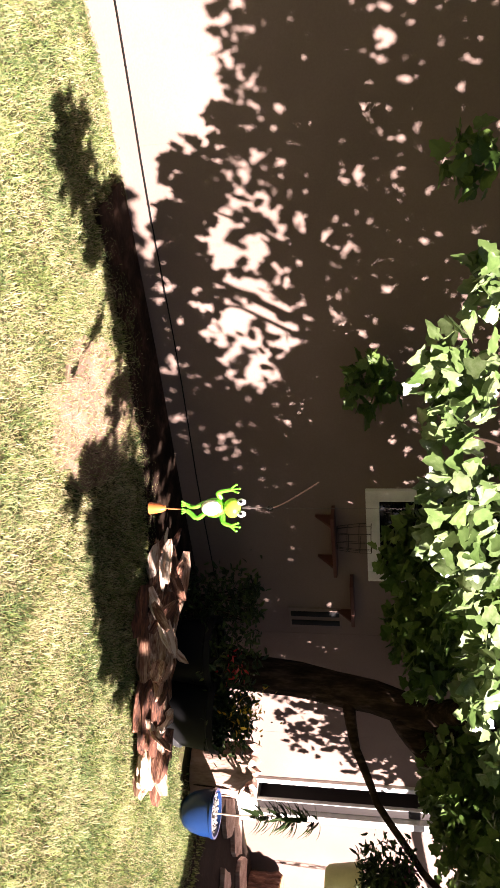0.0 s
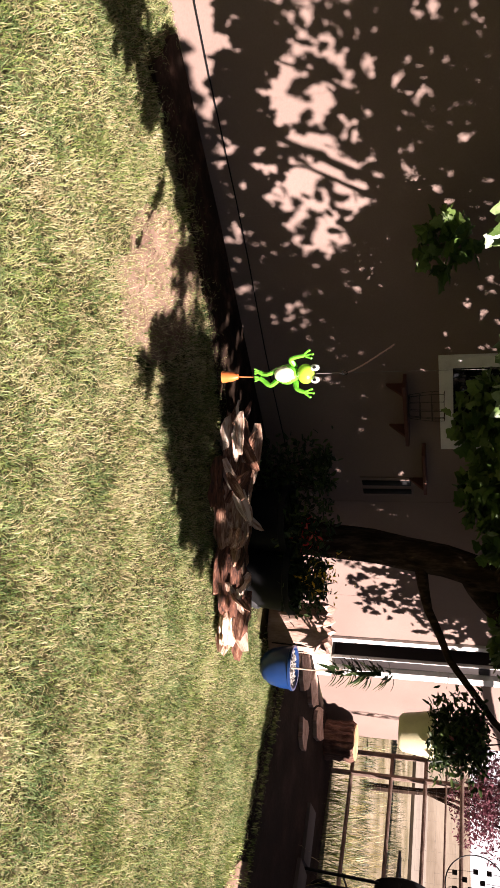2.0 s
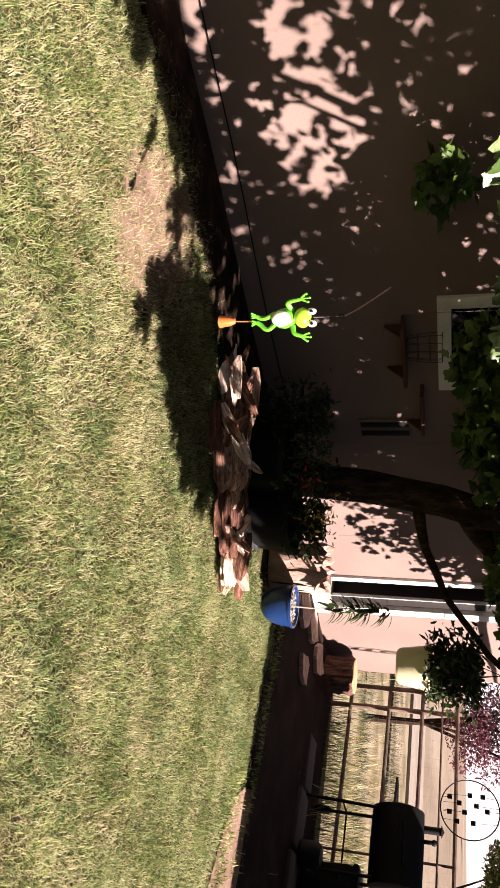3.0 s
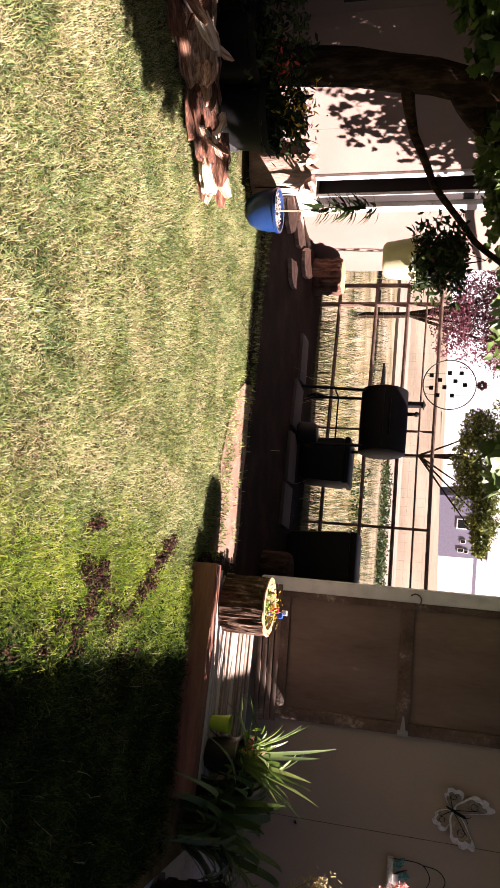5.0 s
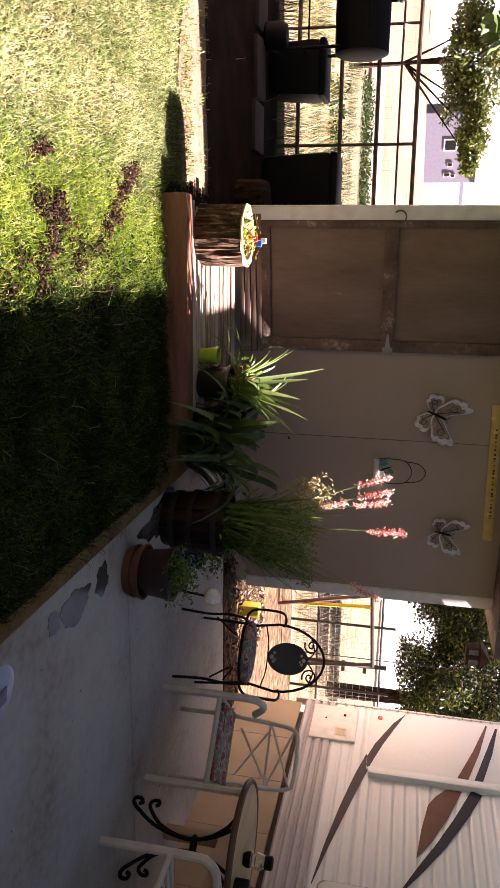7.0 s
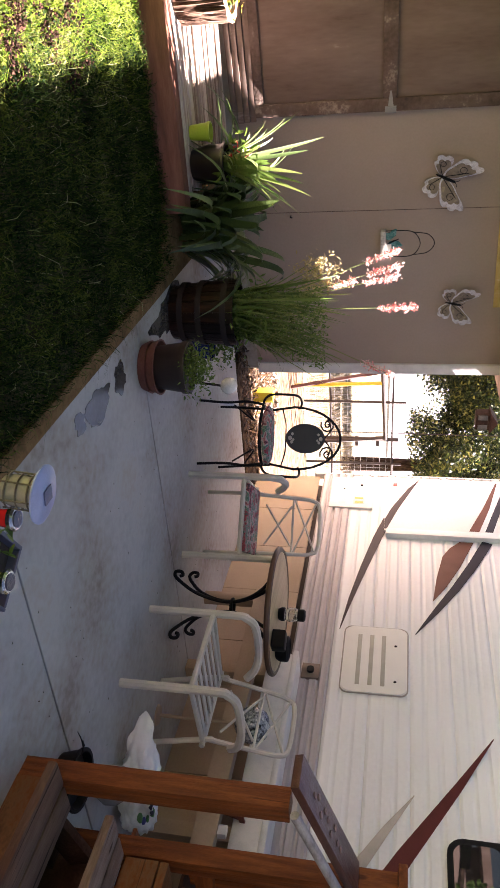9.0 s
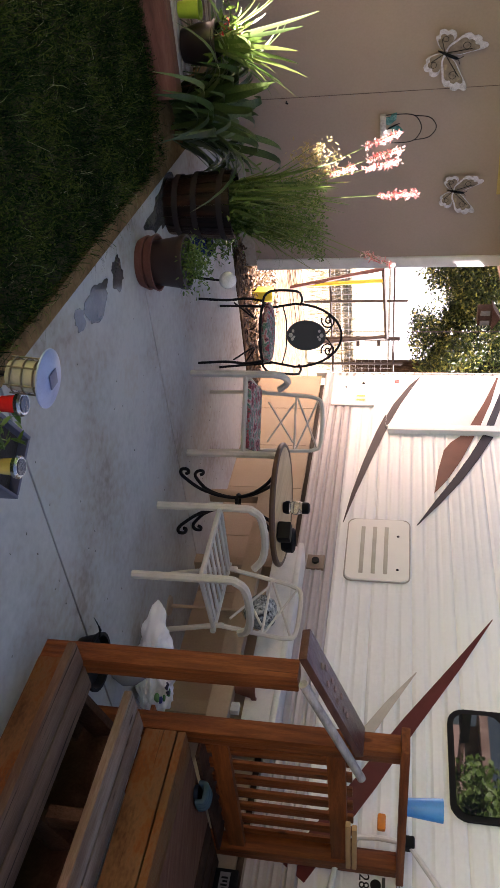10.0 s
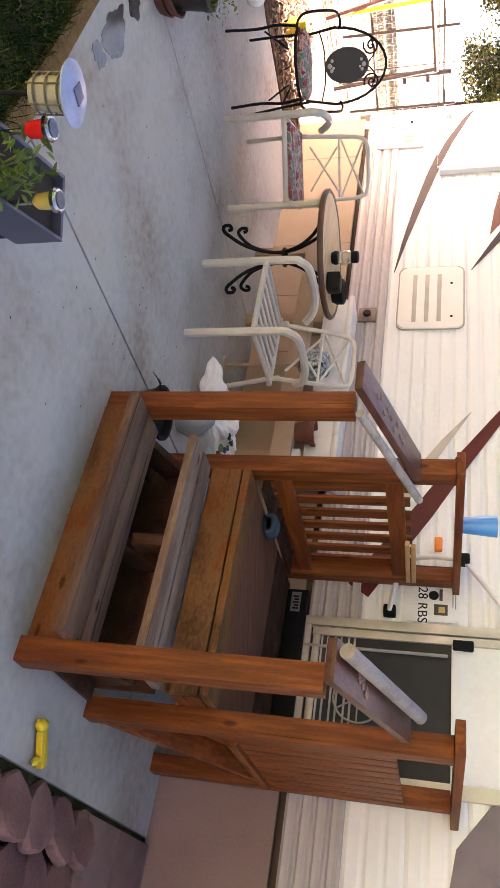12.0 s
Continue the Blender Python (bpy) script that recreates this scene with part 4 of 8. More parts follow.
for y0, y1, z in ((-2.62, -2.765, 0.18), (-2.77, -2.915, 0.18), (-2.92, -3.055, 0.36), (-3.06, -3.195, 0.36)):
    bm = B()
    beam(bm, (INX0, (y0 + y1) / 2, z), (INX1, (y0 + y1) / 2, z), 0.04, abs(y1 - y0) - 0.006, 0.0, 0.011)
    part("tread", bm, GREYWOODX, steps, "weathered grey-brown tread")
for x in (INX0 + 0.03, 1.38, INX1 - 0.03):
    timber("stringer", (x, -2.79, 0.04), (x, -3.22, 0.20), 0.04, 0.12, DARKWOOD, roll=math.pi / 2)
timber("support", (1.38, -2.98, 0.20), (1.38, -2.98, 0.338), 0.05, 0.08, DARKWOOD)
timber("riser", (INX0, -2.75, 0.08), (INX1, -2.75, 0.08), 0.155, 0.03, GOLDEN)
# added panels that close the inside to keep it dark
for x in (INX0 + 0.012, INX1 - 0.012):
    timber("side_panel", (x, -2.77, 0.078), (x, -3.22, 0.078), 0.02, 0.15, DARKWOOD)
timber("riser", (INX0, -3.215, 0.455), (INX1, -3.215, 0.455), 0.145, 0.03, GOLDEN)
timber("deck_board", (INX0, -3.285, 0.552), (INX1, -3.285, 0.552), 0.036, 0.165, GOLDEN, "worn golden-brown front deck board")
bm = B()
loc_box(bm, INX0, INX1, -3.99, -3.374, 0.546, 0.566, 0.003)
part("deck_sheet", bm, PLY, steps, "dull brown plywood deck sheet")
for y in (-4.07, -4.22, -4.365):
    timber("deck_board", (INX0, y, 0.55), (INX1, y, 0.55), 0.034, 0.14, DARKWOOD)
# added board, dark where only a shaded gap shows
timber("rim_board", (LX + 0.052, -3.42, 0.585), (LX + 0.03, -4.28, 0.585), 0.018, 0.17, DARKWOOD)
for x in (INX0 + 0.02, INX1 - 0.02):
    timber("deck_joist", (x, -3.24, 0.465), (x, -4.36, 0.465), 0.04, 0.12, CEDARY, roll=math.pi / 2)
for x, s in ((LX, 1), (RX, -1)):
    dx = 0.05 if s > 0 else 0.0
    timber("top_cap", (x + dx + 0.02, -3.28, 1.52), (x + dx - 0.04, -4.42, 1.52), 0.038, 0.13, CEDARY)
    hb = timber("hand_board", (x + 0.03, -2.62, 1.116), (x + 0.05, -3.30, 1.325), 0.035, 0.14, HANDBOARD)
    if s > 0:
        bm = B()
        tube(bm, [(x - 0.07, -2.74, 1.115), (x - 0.05, -3.42, 1.335)], 0.019, 12)
        part("hand_pipe", bm, ramp_material("pale worn pipe", [(0.14, 0.12, 0.11), (0.34, 0.31, 0.29), (0.48, 0.45, 0.43)], 0.6, 12, (3, 1, 3), 0.1), steps)
    if s < 0:
        bm = B()
        tube(bm, [(x + 0.06, -2.62, 1.165), (x + 0.08, -3.3, 1.375)], 0.026, 12)
        part("hand_pipe", bm, ramp_material("grey foam pipe", [(0.15, 0.13, 0.12), (0.26, 0.235, 0.225), (0.34, 0.31, 0.30)], 0.7, 10, bump=0.1), steps)
    for k in range(9):
        bm = B()
        cy_ = -2.76 - k * 0.038 if s > 0 else -2.80 - (k % 3) * 0.03
        cz_ = 1.116 + (-2.62 - cy_) * 0.3074 + 0.021
        for q in range(5):
            a = q * math.tau / 5 + k
            ball(bm, (x + 0.035 + 0.028 * math.sin(k * 2.3) + 0.008 * math.cos(a), cy_ + 0.008 * math.sin(a), cz_ - 0.0025 * math.sin(a)), 0.0075, 6, (1, 1, 0.5))
        part("carved_flower", bm, CARVED, hb, "pale worn carved flower")
    timber("lower_rail", (x + dx, -3.40, 0.675), (x, -4.30, 0.675), 0.085, 0.04, CEDARY)
    timber("upper_rail", (x + dx, -3.40, 1.215), (x, -4.30, 1.215), 0.085, 0.04, CEDARY)
    for k in range(7 if s > 0 else 9):
        n = 7 if s > 0 else 9
        y = -3.40 - 0.9 * (k + 0.7) / n
        timber("slat", (x + s * 0.03 + dx * 0.6, y, 0.60), (x + s * 0.03 + dx * 0.6, y, 1.285), 0.018, 0.085 if s < 0 else 0.07, CEDAR)
# added dark panel behind the treads, for the shade in there
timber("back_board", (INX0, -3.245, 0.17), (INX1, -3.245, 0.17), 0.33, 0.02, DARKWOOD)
timber("side_board", (LX, -3.44, 0.30), (LX, -4.28, 0.30), 0.02, 0.45, CEDARY)
timber("brace", (RX, -3.42, 0.1), (RX, -4.2, 0.62), 0.04, 0.10, CEDARY)
timber("brace", (RX, -4.3, 0.62), (RX, -3.5, 0.62), 0.04, 0.12, CEDARY)
for dz in (0.0, 0.03):
    timber("rail_lath", (LX - 0.05, -3.84 - dz, 1.268 + dz), (LX - 0.052, -4.27, 1.262 + dz), 0.024, 0.03, plain("fresh pale timber", (0.42, 0.25, 0.10), 0.6))

mat = thing("door_mat", "folded black rubber mat with a pale label leaning on the trailer", "mat", Matrix.Translation((0, -4.405, 0.5675)))
bm = B()
loc_box(bm, 1.0, 1.86, -0.018, 0.022, 0, 0.125, 0.008)
part("rubber", bm, BLACKPLASTIC, mat)
bm = B()
loc_box(bm, 1.72, 1.84, 0.0225, 0.0245, 0.03, 0.085)
label_ = part("label", bm, plain("grey printed label", (0.17, 0.16, 0.165), 0.6), mat, smooth=False)
for k in range(5):
    bm = B()
    loc_box(bm, 1.735 + 0.018 * k, 1.745 + 0.018 * k, 0.024, 0.0257, 0.04 + 0.008 * (k % 2), 0.075)
    part("label_bar", bm, BLACKPLASTIC, label_, smooth=False)

# ---- patio furniture ----
FLORAL = ramp_material("floral cushion cloth", [(0.30, 0.20, 0.19), (0.42, 0.04, 0.06), (0.03, 0.03, 0.04), (0.50, 0.16, 0.15), (0.52, 0.46, 0.42), (0.06, 0.17, 0.10), (0.30, 0.26, 0.24), (0.38, 0.03, 0.05), (0.04, 0.11, 0.09), (0.25, 0.17, 0.17)], 0.9, 10, bump=0.1, grain=30, spread=0.24)
def ivory_chair(m, cushion):
    """Metal armchair: faces -y; origin on the floor under the seat's middle."""
    ob = thing("patio_chair", "ivory painted metal armchair" + (" with a floral seat cushion" if cushion else " with a bare slatted seat"), "chair", m, "ivory patio chairs")
    for s in (-1, 1):
        bm = B()
        tube(bm, bend([(s * 0.28, -0.24, 0.0), (s * 0.28, -0.24, 0.52), (s * 0.28, -0.22, 0.60), (s * 0.28, -0.15, 0.645), (s * 0.28, 0.05, 0.65), (s * 0.275, 0.2, 0.62), (s * 0.25, 0.27, 0.56)]), 0.025, 8)
        part("arm", bm, IVORY, ob)
        bm = B()
        tube(bm, bend([(s * 0.23, 0.34, 0.0), (s * 0.225, 0.25, 0.40), (s * 0.22, 0.25, 0.46)]), 0.016, 8)
        part("back_leg", bm, IVORY, ob)
        bm = B()
        tube(bm, [(s * 0.28, -0.24, 0.40), (s * 0.24, 0.25, 0.40)], 0.015, 8)
        part("side_rail", bm, IVORY, ob)
    bm = B()
    tube(bm, bend([(-0.22, 0.25, 0.42), (-0.21, 0.33, 0.72), (-0.20, 0.36, 0.82), (-0.16, 0.375, 0.87), (0, 0.38, 0.88), (0.16, 0.375, 0.87), (0.20, 0.36, 0.82), (0.21, 0.33, 0.72), (0.22, 0.25, 0.42)]), 0.015, 8)
    back = part("back_frame", bm, IVORY, ob)
    for z, y in ((0.68, 0.322),):
        bm = B()
        tube(bm, [(-0.21, y, z), (0.21, y, z)], 0.009, 6)
        part("cross_bar", bm, IVORY, back)
    for a, b in (((-0.19, 0.367, 0.85), (0.2, 0.325, 0.69)), ((0.19, 0.367, 0.85), (-0.2, 0.325, 0.69)), ((-0.15, 0.318, 0.67), (0.15, 0.27, 0.48)), ((0.15, 0.318, 0.67), (-0.15, 0.27, 0.48))):
        bm = B()
        tube(bm, [a, b], 0.008, 6)
        part("back_rod", bm, IVORY, back)
    for y in (-0.24, 0.25):
        bm = B()
        tube(bm, [(-0.27, y, 0.40), (0.27, y, 0.40)], 0.017, 8)
        part("seat_rail", bm, IVORY, ob)
    for k in range(6):
        bm = B()
        x = -0.2 + k * 0.08
        loc_box(bm, x - 0.018, x + 0.018, -0.23, 0.24, 0.398, 0.408)
        part("seat_slat", bm, IVORY, ob)
    if cushion:
        bm = B()
        loc_box(bm, -0.24, 0.24, -0.22, 0.23, 0.41, 0.436, 0.012)
        part("cushion", bm, FLORAL, ob, "dark floral seat cushion")
    return ob

def face(p, q, d):
    """A pose on the floor for a chair whose front feet stand at p and q and whose back is on the side of d."""
    p, q, d = Vector(p), Vector(q), Vector(d)
    mid = (p + q) / 2
    back = Vector((-(q - p).y, (q - p).x)).normalized()
    if back.dot(d - mid) < 0:
        back = -back
    c = mid + back * 0.24
    return Matrix.Translation((c.x, c.y, 0.002)) @ Matrix.Rotation(math.atan2(back.y, back.x) - math.pi / 2, 4, "Z")
ivory_chair(face((3.45, -3.27), (2.88, -3.29), (3.1, -4.1)), False)
ivory_chair(face((4.52, -2.98), (4.14, -3.41), (5.1, -3.7)), True)

def bistro_chair(m):
    ob = thing("bistro_chair", "black wrought-iron chair with a scrolled back and oval panel", "chair", m)
    for s in (-1, 1):
        bm = B()
        tube(bm, bend([(s * 0.215, -0.22, 0.0), (s * 0.205, -0.21, 0.2), (s * 0.215, -0.20, 0.34), (s * 0.20, -0.19, 0.45)]), 0.009, 8)
        part("front_leg", bm, BLACKIRON, ob)
        bm = B()
        tube(bm, bend([(s * 0.195, -0.12, 0.44), (s * 0.24, -0.13, 0.455), (s * 0.272, -0.12, 0.50), (s * 0.28, -0.08, 0.60), (s * 0.282, 0.02, 0.665), (s * 0.27, 0.14, 0.675), (s * 0.24, 0.21, 0.672), (s * 0.212, 0.235, 0.655)]), 0.0085, 8)
        part("arm", bm, BLACKIRON, ob)
        bm = B()
        tube(bm, bend([(s * 0.23, 0.42, 0.0), (s * 0.215, 0.29, 0.22), (s * 0.20, 0.21, 0.45)]), 0.009, 8)
        part("back_leg", bm, BLACKIRON, ob)
        bm = B()
        tube(bm, bend([(s * 0.19, -0.19, 0.25), (s * 0.1, 0.0, 0.36), (s * 0.19, 0.25, 0.25)]), 0.006, 6)
        part("stretcher", bm, BLACKIRON, ob)
    bm = B()
    top = [(0.225 * math.cos(radians(a)), 0.225 + 0.25 * (0.45 + 0.30 * 1.05 * math.sin(radians(a)) + 0.14 - 0.45), 0.62 + 0.34 * math.sin(radians(a))) for a in range(0, 181, 12)]
    tube(bm, [(0.19, 0.21, 0.42)] + top + [(-0.19, 0.21, 0.42)], 0.009, 8)
    back = part("back_frame", bm, BLACKIRON, ob)
    bm = B()
    plate(bm, [(0.108 * math.cos(k * math.tau / 28), 0.148 * math.sin(k * math.tau / 28)) for k in range(28)], 0.014, Matrix.Translation((0, 0.275, 0.70)) @ Matrix.Rotation(radians(76), 4, "X"))
    part("oval_panel", bm, plain("black painted panel", (0.02, 0.02, 0.024), 0.5), back)
    for s in (-1, 1):
        bm = B()
        pts = [(s * (0.105 + 0.003 * k * math.cos(k * 0.6)), 0.305, 0.865 + 0.003 * k * math.sin(k * 0.6)) for k in range(20)]
        tube(bm, pts, 0.006, 6)
        part("scroll", bm, BLACKIRON, back)
        bm = B()
        tube(bm, bend([(s * 0.20, 0.232, 0.53), (s * 0.10, 0.236, 0.555), (0.0, 0.238, 0.558)]), 0.005, 6)
        part("cross_bar", bm, BLACKIRON, back)
        bm = B()
        tube(bm, bend([(s * 0.012, 0.31, 0.845), (s * 0.07, 0.315, 0.885), (s * 0.15, 0.315, 0.86)]), 0.005, 6)
        part("scroll", bm, BLACKIRON, back)
        bm = B()
        for fx, fz, fr in ((0.0, 0.115, 0.017), (0.028, 0.102, 0.013), (-0.03, 0.098, 0.012), (0.012, 0.09, 0.010)):
            fz = s * fz
            ball(bm, (fx, 0.262 + 0.25 * fz, 0.70 + fz * 0.97), fr, 8, (1, 0.4, 1))
        part("painted_flower", bm, plain("pale painted flower", (0.45, 0.40, 0.38), 0.6), back)
    bm = B()
    tube(bm, [(0.2 * math.cos(k * math.tau / 24), -0.05 + 0.16 * math.sin(k * math.tau / 24), 0.44) for k in range(24)], 0.011, 6, True)
    part("seat_ring", bm, BLACKIRON, ob)
    bm = B()
    lathe(bm, [(0, 0.445), (0.175, 0.446), (0.20, 0.460), (0.202, 0.480), (0.18, 0.496), (0.09, 0.503), (0, 0.50)], 28, m=Matrix.Translation((0, -0.05, 0)) @ Matrix.Diagonal((1, 0.76, 1, 1)))
    part("cushion", bm, FLORAL, ob, "round floral seat cushion")
    return ob
bistro_chair(face((4.957, -2.648), (4.728, -3.002), (5.3, -3.1)) @ Matrix.Diagonal((1.08, 1.05, 1.04, 1)))

table = thing("patio_table", "round wooden table on a scrolled black iron base", "table", Matrix.Translation((3.93, -3.66, 0.002)))
TABLEWOOD = ramp_material("golden table wood", [(0.28, 0.17, 0.07), (0.50, 0.34, 0.16), (0.58, 0.42, 0.22)], 0.4, 2.5, (1, 9, 1), 0.05, 30)
bm = B()
lathe(bm, [(0, 0.668), (0.38, 0.668), (0.405, 0.675), (0.405, 0.692), (0.38, 0.70), (0, 0.70)], 40)
part("tabletop", bm, TABLEWOOD, table)
bm = B()
tube(bm, [(0.405 * math.cos(k * math.tau / 40), 0.405 * math.sin(k * math.tau / 40), 0.683) for k in range(40)], 0.02, 8, True)
part("rim", bm, plain("dark brown rim", (0.085, 0.036, 0.014), 0.45), table)
for k in range(4):
    a = radians(4 + 90 * k)
    bm = B()
    cs, sn = math.cos(a), math.sin(a)
    prof = [(0.29, 0.665), (0.19, 0.60), (0.10, 0.50), (0.05, 0.38), (0.06, 0.26), (0.12, 0.13), (0.215, 0.04), (0.265, 0.015), (0.30, 0.03), (0.30, 0.065), (0.27, 0.07), (0.26, 0.05)]
    tube(bm, bend([(r * cs, r * sn, z) for r, z in prof], 4), 0.012, 8)
    part("leg", bm, BLACKIRON, table)
bm = B()
tube(bm, [(0.055 * math.cos(k * math.tau / 16), 0.055 * math.sin(k * math.tau / 16), 0.38) for k in range(16)], 0.012, 6, True)
part("collar", bm, BLACKIRON, table)
TT = 0.7035
jar = thing("candle_jar", "glass candle jar with a dark lid on the table", "jar", Matrix.Translation((3.89, -3.65, TT)))
bm = B()
lathe(bm, [(0, 0.0), (0.035, 0.0), (0.045, 0.02), (0.045, 0.04), (0.04, 0.045), (0, 0.045)], 16)
part("base", bm, BLACKPLASTIC, jar)
bm = B()
lathe(bm, [(0.036, 0.045), (0.048, 0.075), (0.046, 0.11), (0.036, 0.13), (0.033, 0.13), (0.043, 0.108), (0.045, 0.077), (0.033, 0.048)], 16)
part("glass", bm, glass_material("jar glass"), jar)
bm = B()
lathe(bm, [(0, 0.13), (0.04, 0.13), (0.04, 0.17), (0.03, 0.178), (0, 0.178)], 16)
part("lid", bm, BLACKPLASTIC, jar)
bm = B()
lathe(bm, [(0, 0), (0.07, 0), (0.085, 0.03), (0.085, 0.075), (0.07, 0.085), (0.055, 0.07), (0, 0.06)], 20)
solid("ash_bowl", bm, BLACKPLASTIC, "low black round bowl on the table", "bowl", Matrix.Translation((3.75, -3.82, TT)))
bm = B()
loc_box(bm, -0.06, 0.06, -0.045, 0.045, 0, 0.09, 0.015)
solid("speaker_box", bm, BLACKPLASTIC, "small black box at the edge of the table", "box", Matrix.Translation((3.62, -3.62, TT)) @ Matrix.Rotation(0.4, 4, "Z"))

# glittery ball behind the chair, clay pot, plastic bags and small black pot by the post
gazing = thing("gazing_ball", "mottled black and silver mosaic ball on a short stand", "ball", Matrix.Translation((3.27, -4.0, 0.002)))
bm = B()
ball(bm, (0, 0, 0.615), 0.11, 24)
rough_up(bm, 0.012, 22)
part("ball", bm, ramp_material("mosaic glitter", [(0.02, 0.02, 0.02), (0.35, 0.38, 0.38), (0.7, 0.72, 0.7)], 0.25, 40, bump=0.3, metal=0.5, spread=0.2), gazing)
bm = B()
lathe(bm, [(0, 0), (0.07, 0), (0.06, 0.012), (0.012, 0.02), (0.01, 0.25), (0.012, 0.49), (0.04, 0.507), (0.04, 0.515), (0, 0.51)], 18)
part("stand", bm, SKIRT, gazing)
bm = B()
lathe(bm, [(0, 0), (0.08, 0), (0.11, 0.14), (0.125, 0.14), (0.125, 0.18), (0.105, 0.18), (0.09, 0.13), (0, 0.13)], 20)
solid("clay_pot", bm, TERRACOTTA, "red-brown clay pot on the tan timber ledge", "pot", Matrix.Translation((2.80, -4.11, 0.532)) @ Matrix.Scale(0.72, 4))
bm = B()
loc_box(bm, -0.03, 0.03, -0.022, 0.022, 0, 0.05, 0.004)
solid("small_box", bm, plain("white carton", (0.62, 0.62, 0.60), 0.5), "tiny white carton beside the clay pot", "box", Matrix.Translation((2.63, -4.11, 0.5315)))
bag = thing("plastic_bag", "crumpled white plastic bag with green and blue print", "bag", Matrix.Translation((2.63, -3.77, 0.001)) @ Matrix.Rotation(radians(-125), 4, "Z") @ Matrix.Diagonal((1.0, 0.88, 1.08, 1)))
BAG = ramp_material("white plastic film", [(0.72, 0.73, 0.76), (0.88, 0.89, 0.91), (0.92, 0.92, 0.93)], 0.28, 8, bump=0.4, grain=22)
bm = B()
bmesh.ops.create_icosphere(bm, subdivisions=5, radius=1.0)
def crumple(v):
    """Folds of thin film over a slumped bundle with a drawn-out neck."""
    p = Vector((v.x * 0.27, v.y * 0.13, v.z * 0.13 + 0.115))
    p.x -= 0.12 * max(0.0, -v.x) ** 2
    pinch = 1 - 0.90 * max(0.0, -v.x) ** 0.85
    p.y *= pinch
    p.z = 0.02 + (p.z - 0.02) * (0.55 + 0.45 * pinch) + 0.05 * max(0.0, -v.x) ** 2
    n = noise.noise_vector(p * 9) * 0.05
    c = abs(noise.noise(Vector((p.x * 9, p.y * 24, p.z * 24)))) * 0.075 + abs(noise.noise(p * 37 + Vector((3, 1, 0)))) * 0.022
    p += (n * 0.8 - v.normalized() * c) * (0.35 + 0.65 * pinch)
    p.z = max(p.z, 0.0)
    return p
for v in bm.verts:
    v.co = crumple(v.co.copy())
part("film", bm, BAG, bag, smooth="all")
for a, b, s_, c in ((0.5, 1.1, 0.02, (0.05, 0.20, 0.05)), (0.75, 0.7, 0.016, (0.06, 0.07, 0.26)), (0.25, 0.8, 0.016, (0.03, 0.03, 0.06)), (0.6, 0.45, 0.016, (0.10, 0.25, 0.10)), (0.4, 0.95, 0.012, (0.03, 0.03, 0.06)), (0.68, 0.9, 0.012, (0.05, 0.18, 0.06))):
    bm = B()
    p = crumple(Vector((a, -math.cos(b) * 0.8, math.sin(b) * 0.7)).normalized())
    ball(bm, p, s_, 10, (1.5, 0.5, 0.9))
    part("printed_patch", rough_up(bm, 0.012, 30), plain("bag print", c, 0.4), bag)
bm = B()
lathe(bm, [(0, 0), (0.06, 0.0), (0.08, 0.08), (0.08, 0.13), (0.06, 0.17), (0.02, 0.2), (0, 0.2)], 20)
for v in bm.verts:
    v.co += noise.noise_vector(v.co * 9) * 0.03
    v.co.z = max(0, v.co.z)
solid("clear_bag", bm, plain("grey clear film", (0.30, 0.31, 0.33), 0.25), "grey translucent plastic bag beside the steps", "bag", Matrix.Translation((2.42, -3.50, 0.001)))
bm = B()
lathe(bm, [(0, 0), (0.11, 0), (0.135, 0.09), (0.145, 0.095), (0.145, 0.11), (0.128, 0.11), (0.12, 0.07), (0, 0.07)], 24)
solid("flower_pot", bm, BLACKPLASTIC, "black nursery pot beside the post", "pot", Matrix.Translation((2.16, -3.10, 0.001)) @ Matrix.Scale(0.95, 4))
bm = B()
for k in range(3):
    tube(bm, [(2.17 + 0.012 * k, -3.03, 0.066), (2.22 + 0.012 * k, -2.985 + 0.006 * k, 0.11), (2.255 + 0.01 * k, -2.955 + 0.015 * k, 0.105 - 0.015 * k)], [0.004, 0.004, 0.0015], 6)
solid("twigs", bm, BLACKIRON, "few dark stems drooping over the rim of the black pot", "twigs")
toy = thing("yellow_toy", "small yellow plastic toy figure lying on the concrete", "toy", Matrix.Translation((0.55, -3.05, 0.012)) @ Matrix.Rotation(0.6, 4, "Z"))
bm = B()
loc_box(bm, -0.07, 0.07, -0.022, 0.022, 0, 0.03, 0.01)
part("body", bm, plain("yellow plastic", (0.70, 0.50, 0.02), 0.4), toy)
bm = B()
ball(bm, (0.09, 0.01, 0.02), 0.026, 10)
part("head", bm, plain("yellow plastic", (0.70, 0.50, 0.02), 0.4), toy)
bm = B()
ball(bm, (-0.03, 0.04, 0.015), 0.018, 8, (1, 1.6, 0.8))
part("arm", bm, plain("yellow plastic", (0.70, 0.50, 0.02), 0.4), toy)
# cup on the rail
bm = B()
lathe(bm, [(0, 0), (0.032, 0), (0.043, 0.13), (0.041, 0.13), (0.03, 0.006), (0, 0.006)], 20)
solid("plastic_cup", bm, plain("blue plastic", (0.03, 0.27, 0.72), 0.3), "bright blue plastic cup standing on the railing cap", "cup", Matrix.Translation((2.0, -3.80, 1.5395)) @ Matrix.Scale(1.28, 4))
